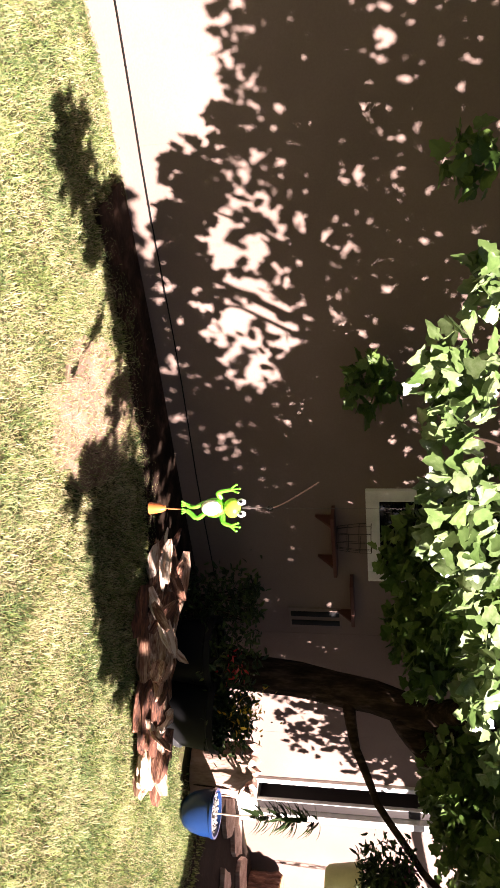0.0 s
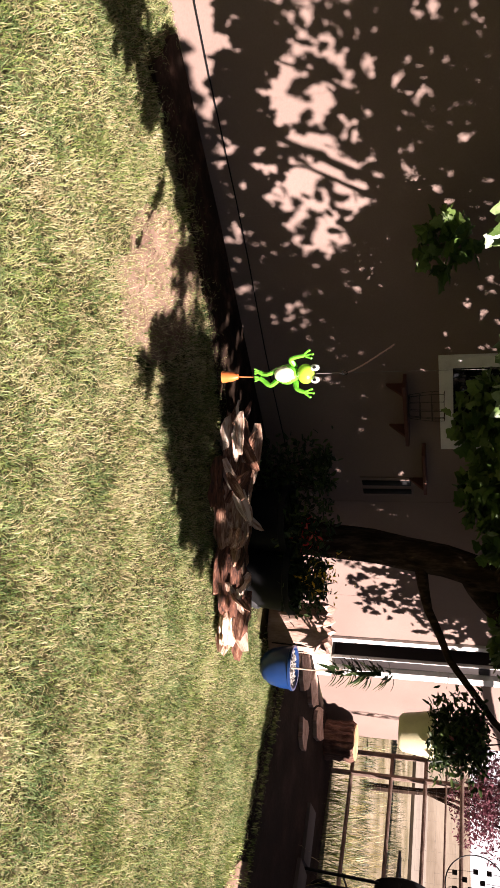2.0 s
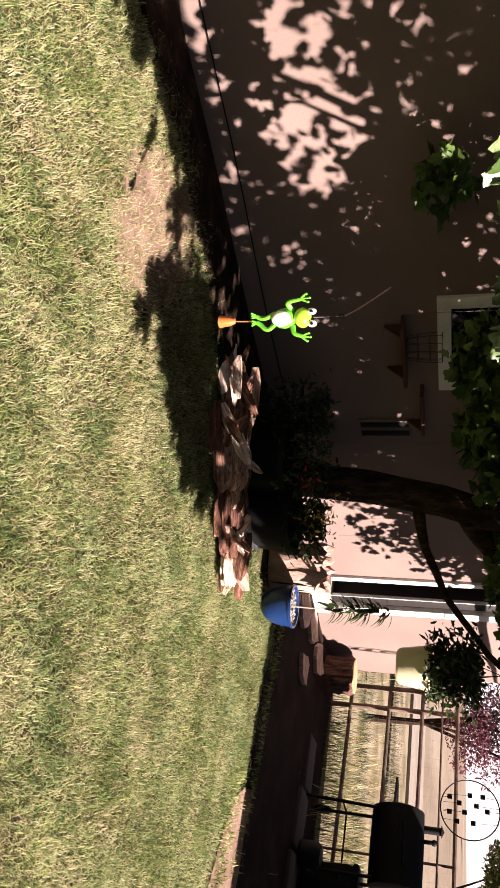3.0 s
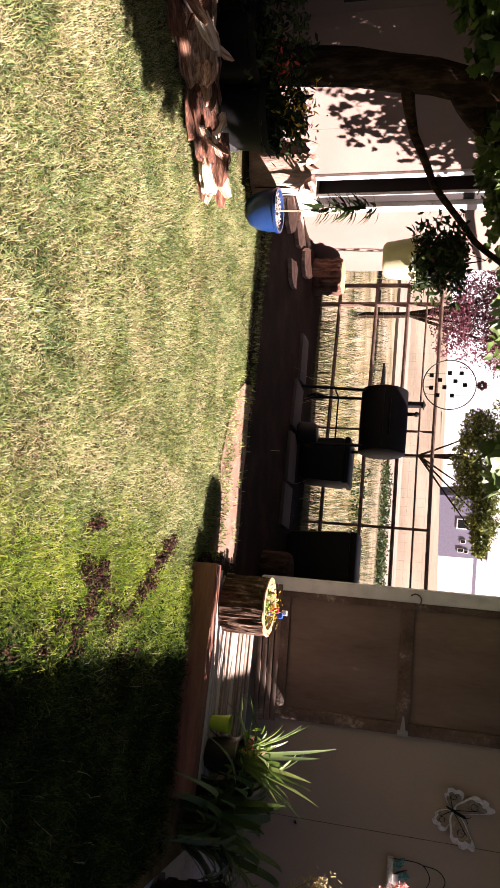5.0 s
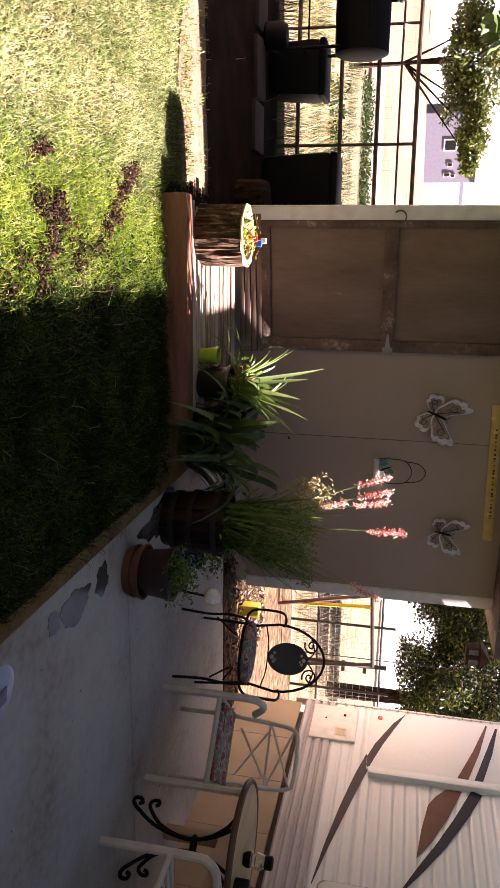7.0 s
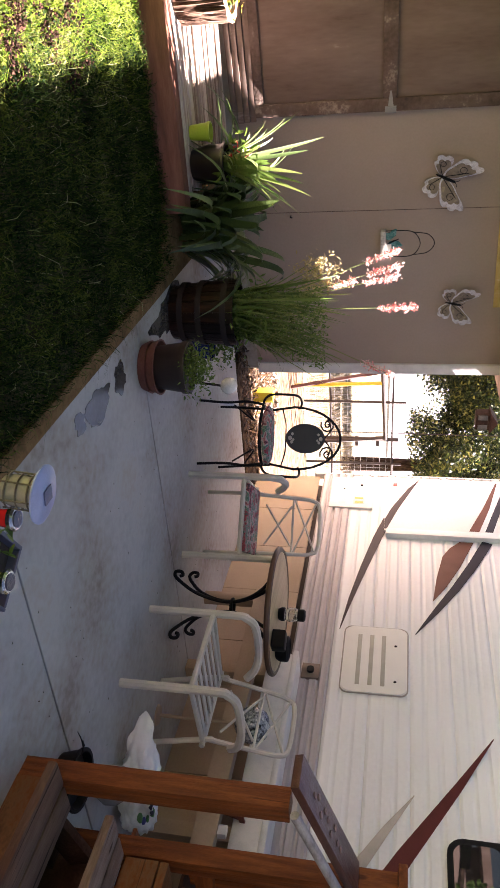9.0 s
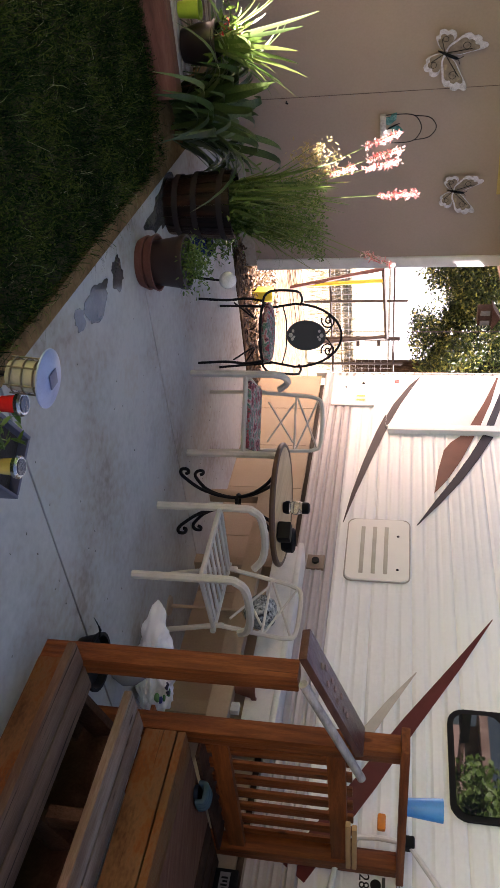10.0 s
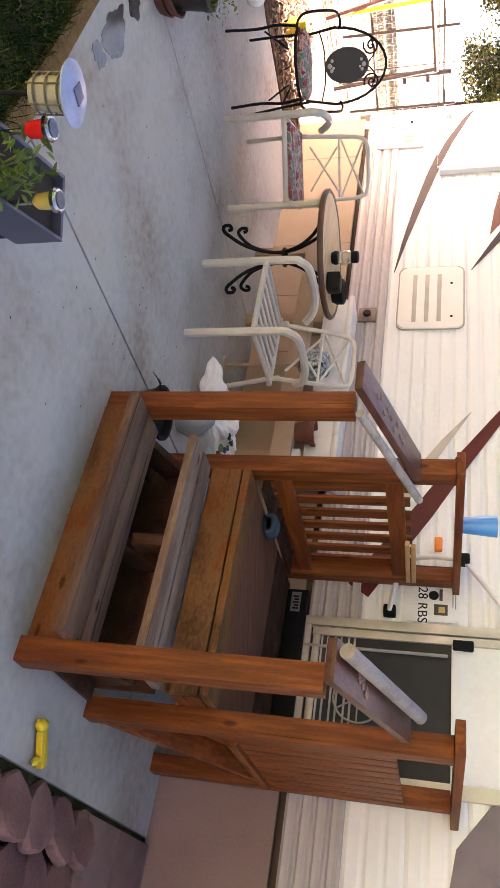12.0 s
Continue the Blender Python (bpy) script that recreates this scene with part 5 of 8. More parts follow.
# blue sandals on the deck
for i, (x, y) in enumerate(((1.86, -3.68),)):
    sh_ = thing("sandal", "dark blue slip-on sandal on the deck", "sandal", Matrix.Translation((x, y, 0.569)) @ Matrix.Rotation(0.15, 4, "Z"))
    bm = B()
    plate(bm, [(0.045 * math.cos(a) * (1 + 0.15 * math.sin(a)), 0.12 * math.sin(a)) for a in [k * math.tau / 20 for k in range(36)]], 0.02, Matrix())
    part("sole", bm, plain("blue foam", (0.02, 0.035, 0.055), 0.7), sh_)
    bm = B()
    for y_ in (0.005, 0.03, 0.055, 0.078):
        tube(bm, bend([(-0.044, y_, 0.012), (-0.036, y_ + 0.004, 0.045), (0, y_ + 0.006, 0.06 - 0.2 * abs(y_ - 0.03)), (0.036, y_ + 0.004, 0.045), (0.044, y_, 0.012)]), 0.015, 10)
    part("strap", bm, plain("blue foam strap", (0.025, 0.06, 0.085), 0.7), sh_)

# raised planter with solar lamps
planter = thing("planter_box", "grey-blue rectangular planter trough on a stand", "planter", Matrix.Translation((1.70, -1.42, 0)) @ Matrix.Rotation(radians(122), 4, "Z"))
PLASTICGREY = plain("blue-grey plastic", (0.06, 0.066, 0.10), 0.5)
bm = B()
for a in ((-0.32, 0.32, -0.115, -0.10), (-0.32, 0.32, 0.088, 0.10), (-0.32, -0.305, -0.10, 0.088), (0.305, 0.32, -0.10, 0.088)):
    loc_box(bm, a[0], a[1], a[2], a[3], 0.10, 0.265, 0.004)
loc_box(bm, -0.31, 0.31, -0.105, 0.092, 0.10, 0.12)
part("trough", bm, PLASTICGREY, planter)
bm = B()
loc_box(bm, -0.304, 0.304, -0.099, 0.087, 0.12, 0.235)
part("earth", rough_up(bm, 0.004, 30), POTSOIL, planter)
for x in (-0.26, 0.26):
    bm = B()
    loc_box(bm, x - 0.03, x + 0.03, -0.09, 0.09, 0.0, 0.10, 0.004)
    part("foot", bm, BLACKPLASTIC, planter)
def stake_lamp(p, h, tint, label):
    ob = thing("solar_stake_light", label, "garden light", Matrix.Translation(p), "solar lights in the planter")
    bm = B()
    tube(bm, [(0, 0, 0), (0, 0, h - 0.07)], 0.008, 8)
    part("stake", bm, CHROME, ob)
    bm = B()
    lathe(bm, [(0.010, h - 0.075), (0.022, h - 0.06), (0.026, h - 0.012), (0.0, h - 0.012)], 16)
    part("lens", bm, plain("lamp lens", tint, 0.25), ob)
    bm = B()
    lathe(bm, [(0.0, h - 0.012), (0.033, h - 0.012), (0.035, h), (0.03, h + 0.006), (0, h + 0.006)], 20)
    cap = part("cap", bm, CHROME, ob)
    bm = B()
    lathe(bm, [(0.0, h + 0.006), (0.024, h + 0.006), (0.024, h + 0.0085), (0, h + 0.0085)], 16)
    part("solar_cell", bm, plain("solar cell", (0.03, 0.03, 0.05), 0.2), cap)
    return ob
stake_lamp((1.655, -1.50, 0.235), 0.165, (0.45, 0.36, 0.10), "steel solar stake light with an amber lens in the planter")
stake_lamp((1.70, -1.315, 0.235), 0.21, (0.60, 0.02, 0.02), "steel solar stake light with a red lens in the planter")
big = thing("solar_lantern", "round frosted solar lantern on a caged stand", "garden light", Matrix.Translation((1.705, -1.215, 0.375)) @ Matrix.Rotation(0.12, 4, "X") @ Matrix.Scale(0.62, 4))
bm = B()
lathe(bm, [(0, 0.29), (0.10, 0.285), (0.128, 0.272), (0.128, 0.265), (0.10, 0.268), (0, 0.268)], 32)
cap = part("cap", bm, plain("frosted blue plastic", (0.24, 0.30, 0.47), 0.35), big)
bm = B()
loc_box(bm, -0.035, 0.035, -0.035, 0.035, 0.289, 0.295, 0.003)
cell = part("solar_cell", bm, plain("blue solar cell", (0.05, 0.07, 0.14), 0.45), cap)
bm = B()
lathe(bm, [(0, 0.10), (0.06, 0.10), (0.07, 0.15), (0.07, 0.262), (0.0, 0.266)], 24)
part("globe", bm, plain("smoky lantern glass", (0.32, 0.30, 0.24), 0.15), big)
for z in (0.13, 0.18, 0.23):
    bm = B()
    tube(bm, [(0.078 * math.cos(k * math.tau / 24), 0.078 * math.sin(k * math.tau / 24), z) for k in range(24)], 0.004, 6, True)
    part("cage_ring", bm, plain("bronze wire", (0.12, 0.10, 0.07), 0.4, 0.5), big)
for k in range(6):
    a = k * math.tau / 6
    bm = B()
    tube(bm, [(0.078 * math.cos(a), 0.078 * math.sin(a), z) for z in (0.10, 0.26)], 0.004, 6)
    part("cage_rod", bm, plain("bronze wire", (0.12, 0.10, 0.07), 0.4, 0.5), big)
bm = B()
tube(bm, [(0, 0, -0.235), (0, 0, 0.10)], 0.012, 8)
part("stem", bm, BLACKPLASTIC, big)

# ---- foliage helpers ----
rng = np.random.default_rng(7)
MAPLE_V = [(0, 0, 0), (0.26, -0.04, 0.03), (0.50, 0.14, 0.09), (0.40, 0.34, 0.05), (0.50, 0.56, 0.08), (0.28, 0.64, 0.03), (0.19, 0.84, 0.0), (0.0, 1.0, -0.08), (-0.19, 0.84, 0.0), (-0.28, 0.64, 0.03), (-0.50, 0.56, 0.08), (-0.40, 0.34, 0.05), (-0.50, 0.14, 0.09), (-0.26, -0.04, 0.03), (0, 0.42, -0.03)]
MAPLE_F = [(14, i, i + 1) for i in range(0, 13)] + [(14, 13, 0)]
OVAL_V = [(0, 0, 0), (0.2, 0.35, 0.05), (0.14, 0.75, 0.02), (0, 1, -0.05), (-0.14, 0.75, 0.02), (-0.2, 0.35, 0.05)]
OVAL_F = [(0, 1, 2, 3), (0, 3, 4, 5)]
def scatter(name, tv, tf, at, size, material, parent, lean=(0, 0, 1), spread=1.0, label="", smooth=False):
    """Many small leaves in one mesh: template tv, tf set at the given points, each turned at random about a lean."""
    at = np.asarray(at, float)
    n, tv = len(at), np.asarray(tv, float)
    nrm = rng.normal(size=(n, 3)) * spread + np.asarray(lean, float)
    nrm /= np.linalg.norm(nrm, axis=1, keepdims=True)
    tan = np.cross(nrm, rng.normal(size=(n, 3)))
    tan /= np.linalg.norm(tan, axis=1, keepdims=True)
    bit = np.cross(nrm, tan)
    s = np.asarray(size, float) * np.ones(n) * rng.uniform(0.7, 1.25, n)
    pts = at[:, None, :] + s[:, None, None] * (tv[None, :, 0, None] * tan[:, None, :] + tv[None, :, 1, None] * bit[:, None, :] + tv[None, :, 2, None] * nrm[:, None, :])
    k = len(tv)
    faces = [tuple(i * k + a for a in f) for i in range(n) for f in tf]
    ob = new(name, raw_mesh(name, pts.reshape(-1, 3).tolist(), faces, material))
    ob.parent = parent
    tagged(ob, label, kind="stuff")
    return ob

def strap_leaf(bm, root, tip, sag, width, n=6, fold=0.25):
    """A long leaf that arches from root to tip."""
    root, tip = Vector(root), Vector(tip)
    side = (tip - root).cross(Vector((0, 0, 1)))
    side = side.normalized() if side.length > 1e-4 else Vector((1, 0, 0))
    rows = []
    for i in range(n + 1):
        f = i / n
        p = root.lerp(tip, f) + Vector((0, 0, sag * 4 * f * (1 - f)))
        w = width * (0.55 + 1.2 * f - 1.7 * f * f) if i < n else 0.001
        rows.append((bm.verts.new(p - side * w), bm.verts.new(p - Vector((0, 0, w * fold))), bm.verts.new(p + side * w)))
    for a, b in zip(rows, rows[1:]):
        bm.faces.new((a[0], a[1], b[1], b[0])), bm.faces.new((a[1], a[2], b[2], b[1]))

def pot_on(name, label, m, profile, material, soil_r, soil_z, seg=24, group=""):
    ob = thing(name, label, "pot", m, group)
    bm = B()
    lathe(bm, profile, seg)
    part("pot", bm, material, ob)
    bm = B()
    lathe(bm, [(0, soil_z), (soil_r, soil_z), (soil_r, soil_z - 0.03), (0, soil_z - 0.03)], 18)
    part("earth", rough_up(bm, 0.004, 40), POTSOIL, ob)
    return ob

# ---- plank platform before the shed door ----
platform = thing("plank_platform", "low platform of bleached planks behind a red-brown timber face", "platform", Matrix.Translation((0, 0, 0)))
bm = B()
box(bm, (4.735, -0.52, 0.07), (0.13, 1.40, 0.16), None, 0.012)
for v in bm.verts:
    v.co += noise.noise_vector(v.co * 5) * 0.008
part("face_timber", bm, TIEFACE, platform)
xx, i = 4.807, 0
while xx < 5.90:
    w = (0.062, 0.10, 0.045, 0.085, 0.07)[i % 5]
    bm = B()
    loc_box(bm, xx, xx + w - 0.007, -1.16 + 0.03 * ((i * 5) % 3), 0.15 - 0.025 * ((i * 7) % 4), 0.105, 0.148 + 0.006 * math.sin(i * 2.3), 0.005)
    long = [e for e in bm.edges if abs(e.verts[0].co.y - e.verts[1].co.y) > 0.5]
    bmesh.ops.subdivide_edges(bm, edges=long, cuts=6)
    for v in bm.verts:
        v.co += noise.noise_vector(v.co * 4 + Vector((i, 0, 0))) * Vector((0.007, 0.004, 0.005))
    part("plank", bm, PLANK, platform)
    xx += w
    i += 1
bm = B()
for y in (0.05, -0.5, -1.05):
    loc_box(bm, 4.81, 5.9, y - 0.04, y + 0.04, -0.02, 0.098)
part("bearer", bm, TIEFACE, platform)
PT = 0.156
LOGBARK = ramp_material("shaggy dark bark", [(0.012, 0.006, 0.004), (0.04, 0.022, 0.015), (0.10, 0.06, 0.042), (0.42, 0.31, 0.25)], 0.95, 14, (3, 3, 0.7), 1.0, 42, spread=0.3, spec=0.1)
# hollow log planter
log = thing("log_planter", "hollow bark-covered log planter with bright flowers on the platform", "planter", Matrix.Translation((5.0, -0.05, PT)))
bm = B()
lathe(bm, [(0, 0.0)] + [(0.188, 0.29 * k / 20) for k in range(21)], 120)
for v in bm.verts:
    a = math.atan2(v.co.y, v.co.x)
    v.co += Vector((v.co.x, v.co.y, 0)) * (0.06 * noise.noise(Vector((math.cos(a) * 4, math.sin(a) * 4, v.co.z * 3))) + 0.13 * abs(noise.noise(Vector((math.cos(a) * 19, math.sin(a) * 19, v.co.z * 2.5)))) - 0.03)
part("bark", bm, LOGBARK, log)
bm = B()
lathe(bm, [(0.192, 0.285), (0.19, 0.295), (0.15, 0.295), (0.14, 0.27), (0.14, 0.22)], 40)
part("cut_rim", rough_up(bm, 0.006, 20), CUTWOOD, log)
bm = B()
lathe(bm, [(0, 0.235), (0.145, 0.23)], 20)
part("earth", bm, POTSOIL, log)
scatter("blossom", OVAL_V, OVAL_F, np.column_stack([rng.normal(0, 0.06, 120), rng.normal(0, 0.06, 120), rng.uniform(0.24, 0.36, 120)]), 0.022, YELLOW, log, label="yellow and orange flowers")
scatter("foliage", OVAL_V, OVAL_F, np.column_stack([rng.normal(0, 0.07, 80), rng.normal(0, 0.07, 80), rng.uniform(0.23, 0.31, 80)]), 0.04, GREEN, log)
for p, c in (((0.03, -0.05, 0.36), (0.03, 0.12, 0.70)), ((0.02, -0.02, 0.335), (0.65, 0.03, 0.10)), ((0.05, -0.03, 0.385), (0.7, 0.7, 0.72))):
    bm = B()
    tube(bm, [(p[0], p[1], 0.23), p], 0.003, 5), box(bm, p, (0.03, 0.035, 0.035), None, 0.006)
    part("pinwheel_charm", bm, plain("toy charm", c, 0.35), log)
# lime cup and dark pot on the platform
lime = pot_on("lime_pot", "small lime green plastic pot on the platform", Matrix.Translation((4.93, -0.80, PT)), [(0, 0), (0.042, 0), (0.055, 0.11), (0.06, 0.11), (0.06, 0.125), (0.052, 0.125), (0.045, 0.08), (0, 0.08)], plain("lime plastic", (0.32, 0.45, 0.03), 0.4), 0.045, 0.09)
dark = pot_on("dark_pot", "dark glazed pot with a spiky flowering plant on the platform", Matrix.Translation((4.93, -0.985, PT)), [(0, 0), (0.09, 0), (0.115, 0.10), (0.118, 0.19), (0.13, 0.195), (0.13, 0.21), (0.11, 0.21), (0.10, 0.15), (0, 0.15)], plain("dark brown glaze", (0.012, 0.008, 0.007), 0.3), 0.10, 0.17)
bm = B()
for k in range(34):
    a, l = rng.uniform(0, math.tau), rng.uniform(0.28, 0.60)
    strap_leaf(bm, (0.03 * math.cos(a), 0.03 * math.sin(a), 0.17), (l * 0.6 * math.cos(a), l * 0.6 * math.sin(a), 0.17 + l * rng.uniform(0.6, 1.1)), 0.05, 0.017)
part("strap_leaf_tuft", bm, FERN, dark)
scatter("foliage", OVAL_V, OVAL_F, np.column_stack([rng.normal(0.02, 0.08, 130), rng.normal(0, 0.08, 130), rng.uniform(0.2, 0.36, 130)]), 0.06, GREEN, dark)
scatter("red_blossom", OVAL_V, OVAL_F, np.column_stack([rng.normal(0.0, 0.05, 30), rng.normal(0.03, 0.04, 30), rng.uniform(0.26, 0.34, 30)]), 0.035, RED, dark)
# iris clump beside the platform
iris = thing("iris_clump", "clump of long grey-green strap leaves beside the platform", "plant", Matrix.Translation((5.08, -1.40, 0.0)))
for k in range(105):
    bm = B()
    a, l = rng.uniform(0, math.tau), rng.uniform(0.5, 1.0)
    out = l * rng.uniform(0.25, 0.93)
    swing_, r0 = a + rng.normal(0, 0.7), rng.uniform(0.02, 0.2)
    strap_leaf(bm, (r0 * math.cos(swing_), r0 * math.sin(swing_), 0.0), (0.1 * math.cos(a) + out * math.cos(a), 0.1 * math.sin(a) + out * math.sin(a), max(0.05, math.sqrt(max(0.0, l * l - out * out)) * (rng.uniform(0.45, 0.95) if k % 5 < 2 else rng.uniform(0.12, 0.5)))), rng.uniform(0.06, 0.26) if k % 5 < 2 else rng.uniform(0.2, 0.36), rng.uniform(0.022, 0.042), 10)
    part("leaf", bm, STRAP, iris)
# half barrel with tall flowers
barrel = thing("half_barrel", "dark wooden half-barrel planter with iron hoops on the patio", "planter", Matrix.Translation((4.66, -1.84, 0.004)) @ Matrix.Diagonal((0.84, 0.84, 1.0, 1)))
STAVE = ramp_material("dark barrel stave", [(0.004, 0.002, 0.0015), (0.013, 0.006, 0.0035), (0.05, 0.019, 0.008)], 0.4, 4, (4, 4, 1), 0.2, 25, per="object", spec=0.2)
for k in range(18):
    a0, a1 = k * math.tau / 18 + 0.012, (k + 1) * math.tau / 18 - 0.012
    bm = B()
    prof = [(0.20, 0.0), (0.225, 0.15), (0.24, 0.30), (0.245, 0.42)]
    outer = [[bm.verts.new((r * math.cos(a), r * math.sin(a), z)) for a in (a0, (a0 + a1) / 2, a1)] for r, z in prof]
    inner = [[bm.verts.new(((r - 0.022) * math.cos(a), (r - 0.022) * math.sin(a), z)) for a in (a0, (a0 + a1) / 2, a1)] for r, z in prof]
    for s, rows in ((1, outer), (-1, inner)):
        for p, q in zip(rows, rows[1:]):
            for j in (0, 1):
                bm.faces.new((p[j], p[j + 1], q[j + 1], q[j])[::s])
    for j in (0, 1):
        bm.faces.new((outer[-1][j], outer[-1][j + 1], inner[-1][j + 1], inner[-1][j]))
    for j in (0, 2):
        for r_ in range(3):
            bm.faces.new((outer[r_][j], outer[r_ + 1][j], inner[r_ + 1][j], inner[r_][j]))
    part("stave", bm, STAVE, barrel)
bm = B()
lathe(bm, [(0, 0.012), (0.186, 0.012), (0.211, 0.15), (0.226, 0.30), (0.230, 0.365)], 36)
part("liner", bm, POTSOIL, barrel)
for r, z in ((0.222, 0.08), (0.236, 0.20), (0.248, 0.36)):
    bm = B()
    lathe(bm, [(r + 0.002, z - 0.018), (r + 0.006, z - 0.018), (r + 0.008, z + 0.018), (r + 0.004, z + 0.018)], 36)
    part("hoop", bm, plain("dark hoop iron", (0.014, 0.010, 0.009), 0.7, 0.2), barrel)
bm = B()
lathe(bm, [(0, 0.37), (0.225, 0.36)], 20)
part("earth", bm, POTSOIL, barrel)
bm = B()
for k in range(150):
    a, l = rng.uniform(0, math.tau), rng.uniform(0.22, 0.80)
    o = rng.uniform(0.08, 0.46)
    strap_leaf(bm, (0.15 * math.cos(a), 0.15 * math.sin(a), 0.36), (o * math.cos(a) + 0.1, o * math.sin(a) - 0.10 - 0.15 * l, 0.36 + l * rng.uniform(0.7, 1.0)), rng.uniform(0.02, 0.16), rng.uniform(0.005, 0.015), 8)
part("stem_tuft", bm, FERN, barrel)["kind"] = "stuff"
f = rng.uniform(0, 1, 5200) ** 1.3
fa = rng.uniform(0, math.tau, 5200)
fr = (0.16 + 0.16 * f) * np.sqrt(rng.uniform(0, 1, 5200))
scatter("feathery_foliage", OVAL_V, OVAL_F, np.column_stack([fr * np.cos(fa) + 0.08 * f, fr * np.sin(fa) - 0.16 * f, 0.36 + 0.6 * f]), 0.026, FERN, barrel, (0, 0, 0.2), 1.0)
scatter("foliage", OVAL_V, OVAL_F, np.column_stack([rng.normal(0, 0.13, 260), rng.normal(0.02, 0.13, 260), rng.uniform(0.36, 0.62, 260)]), 0.05, GREEN, barrel)
def flower_spike(base, tip, parent, name, material, n, size, r):
    bm = B()
    tube(bm, [base, Vector(base).lerp(Vector(tip), 0.5) + Vector((0, 0, 0.03)), tip], [0.005, 0.004, 0.002], 6)
    stem = part("flower_stem", bm, FERN, parent)
    f = (1 - (0.2 if name == "coral_flower_spike" else 0.26) * rng.uniform(0, 1, n) ** 1.3)[:, None]
    pts = np.array(base) * (1 - f) + np.array(tip) * f + rng.normal(0, r, (n, 3)) + np.array([0, 0, 0.015])
    scatter(name, OVAL_V, OVAL_F, pts, size, material, stem)
# tips are in the barrel's own frame
for tip in ((0.40, 0.34, 1.39), (0.37, 0.23, 1.40), (0.34, 0.16, 1.39), (0.29, -0.07, 1.50), (0.13, -0.56, 1.37), (0.30, 0.14, 1.12)):
    flower_spike((0.05, 0.0, 0.4), tip, barrel, "coral_flower_spike", CORAL, 190, 0.026, 0.011)
for tip in ((0.36, 0.27, 0.86), (0.36, 0.22, 1.03), (0.33, 0.12, 0.98), (0.38, 0.26, 0.95), (0.34, 0.18, 0.90)):
    flower_spike((0.05, 0.05, 0.4), tip, barrel, "seed_head", DRYFLOWER, 80, 0.032, 0.042)
# stacked pots at the slab's edge
stack = thing("stacked_pots", "dark brown pot with a leafy plant on stacked clay saucers", "pot", Matrix.Translation((3.97, -1.91, 0.004)) @ Matrix.Scale(0.95, 4))
for k, r in enumerate((0.16, 0.168)):
    bm = B()
    z = 0.055 * k
    lathe(bm, [(0, z), (r * 0.86, z), (r, z + 0.05), (r * 0.94, z + 0.052), (r * 0.82, z + 0.012), (0, z + 0.012)], 28)
    part("saucer", bm, TERRACOTTA, stack)
bm = B()
lathe(bm, [(0, 0.085), (0.128, 0.085), (0.15, 0.24), (0.158, 0.25), (0.158, 0.285), (0.143, 0.285), (0.133, 0.26), (0, 0.26)], 28)
part("pot", bm, plain("dark brown plastic", (0.022, 0.012, 0.010), 0.5), stack)
scatter("foliage", OVAL_V, OVAL_F, np.column_stack([np.clip(rng.normal(0, 0.07, 900), -0.15, 0.15), np.clip(rng.normal(0, 0.07, 900), -0.15, 0.15), 0.25 + 0.18 * rng.beta(1.2, 1.8, 900)]), 0.027, GREEN, stack)
globe = thing("solar_globe", "white crackle glass globe on a stake in the pot", "garden light", Matrix.Translation((4.05, -2.06, 0.27)))
bm = B()
ball(bm, (0, 0, 0.2), 0.05, 16)
part("globe", bm, plain("crackle glass", (0.62, 0.62, 0.60), 0.15, vary=0.25), globe)
bm = B()
tube(bm, [(0, 0.02, 0), (0, 0.0, 0.155)], 0.007, 6)
part("stake", bm, BLACKIRON, globe)
bluepot = pot_on("small_blue_pot", "small dark blue pot among the patio plants", Matrix.Translation((4.86, -2.16, 0.004)), [(0, 0), (0.07, 0), (0.09, 0.15), (0.098, 0.155), (0.098, 0.17), (0.08, 0.17), (0.07, 0.13), (0, 0.13)], plain("dark blue glaze", (0.02, 0.03, 0.12), 0.25), 0.075, 0.14)
scatter("foliage", OVAL_V, OVAL_F, np.column_stack([rng.normal(0, 0.06, 260), rng.normal(0, 0.06, 260), rng.uniform(0.15, 0.32, 260)]), 0.035, GREEN, bluepot)
bm = B()
loc_box(bm, -0.06, 0.06, -0.055, 0.055, 0, 0.2, 0.01)
solid("yellow_crate", bm, plain("yellow crate plastic", (0.62, 0.50, 0.03), 0.4), "bright yellow plastic crate beyond the patio", "crate", Matrix.Translation((6.84, -3.52, 0.012)))
# plant in the planter trough
pl_ = thing("trough_plant", "leafy young plant growing in the grey trough", "plant", Matrix.Translation((1.67, -1.40, 0.235)))
scatter("foliage", OVAL_V, OVAL_F, np.column_stack([rng.normal(0, 0.05, 70), rng.normal(0, 0.05, 70), rng.uniform(0.02, 0.14, 70)]), 0.05, GREEN, pl_)
bm = B()
for k in range(8):
    a = rng.uniform(0, math.tau)
    tube(bm, [(0, 0, 0), (0.05 * math.cos(a), 0.05 * math.sin(a), 0.12)], 0.003, 5)
part("stem", bm, FERN, pl_)

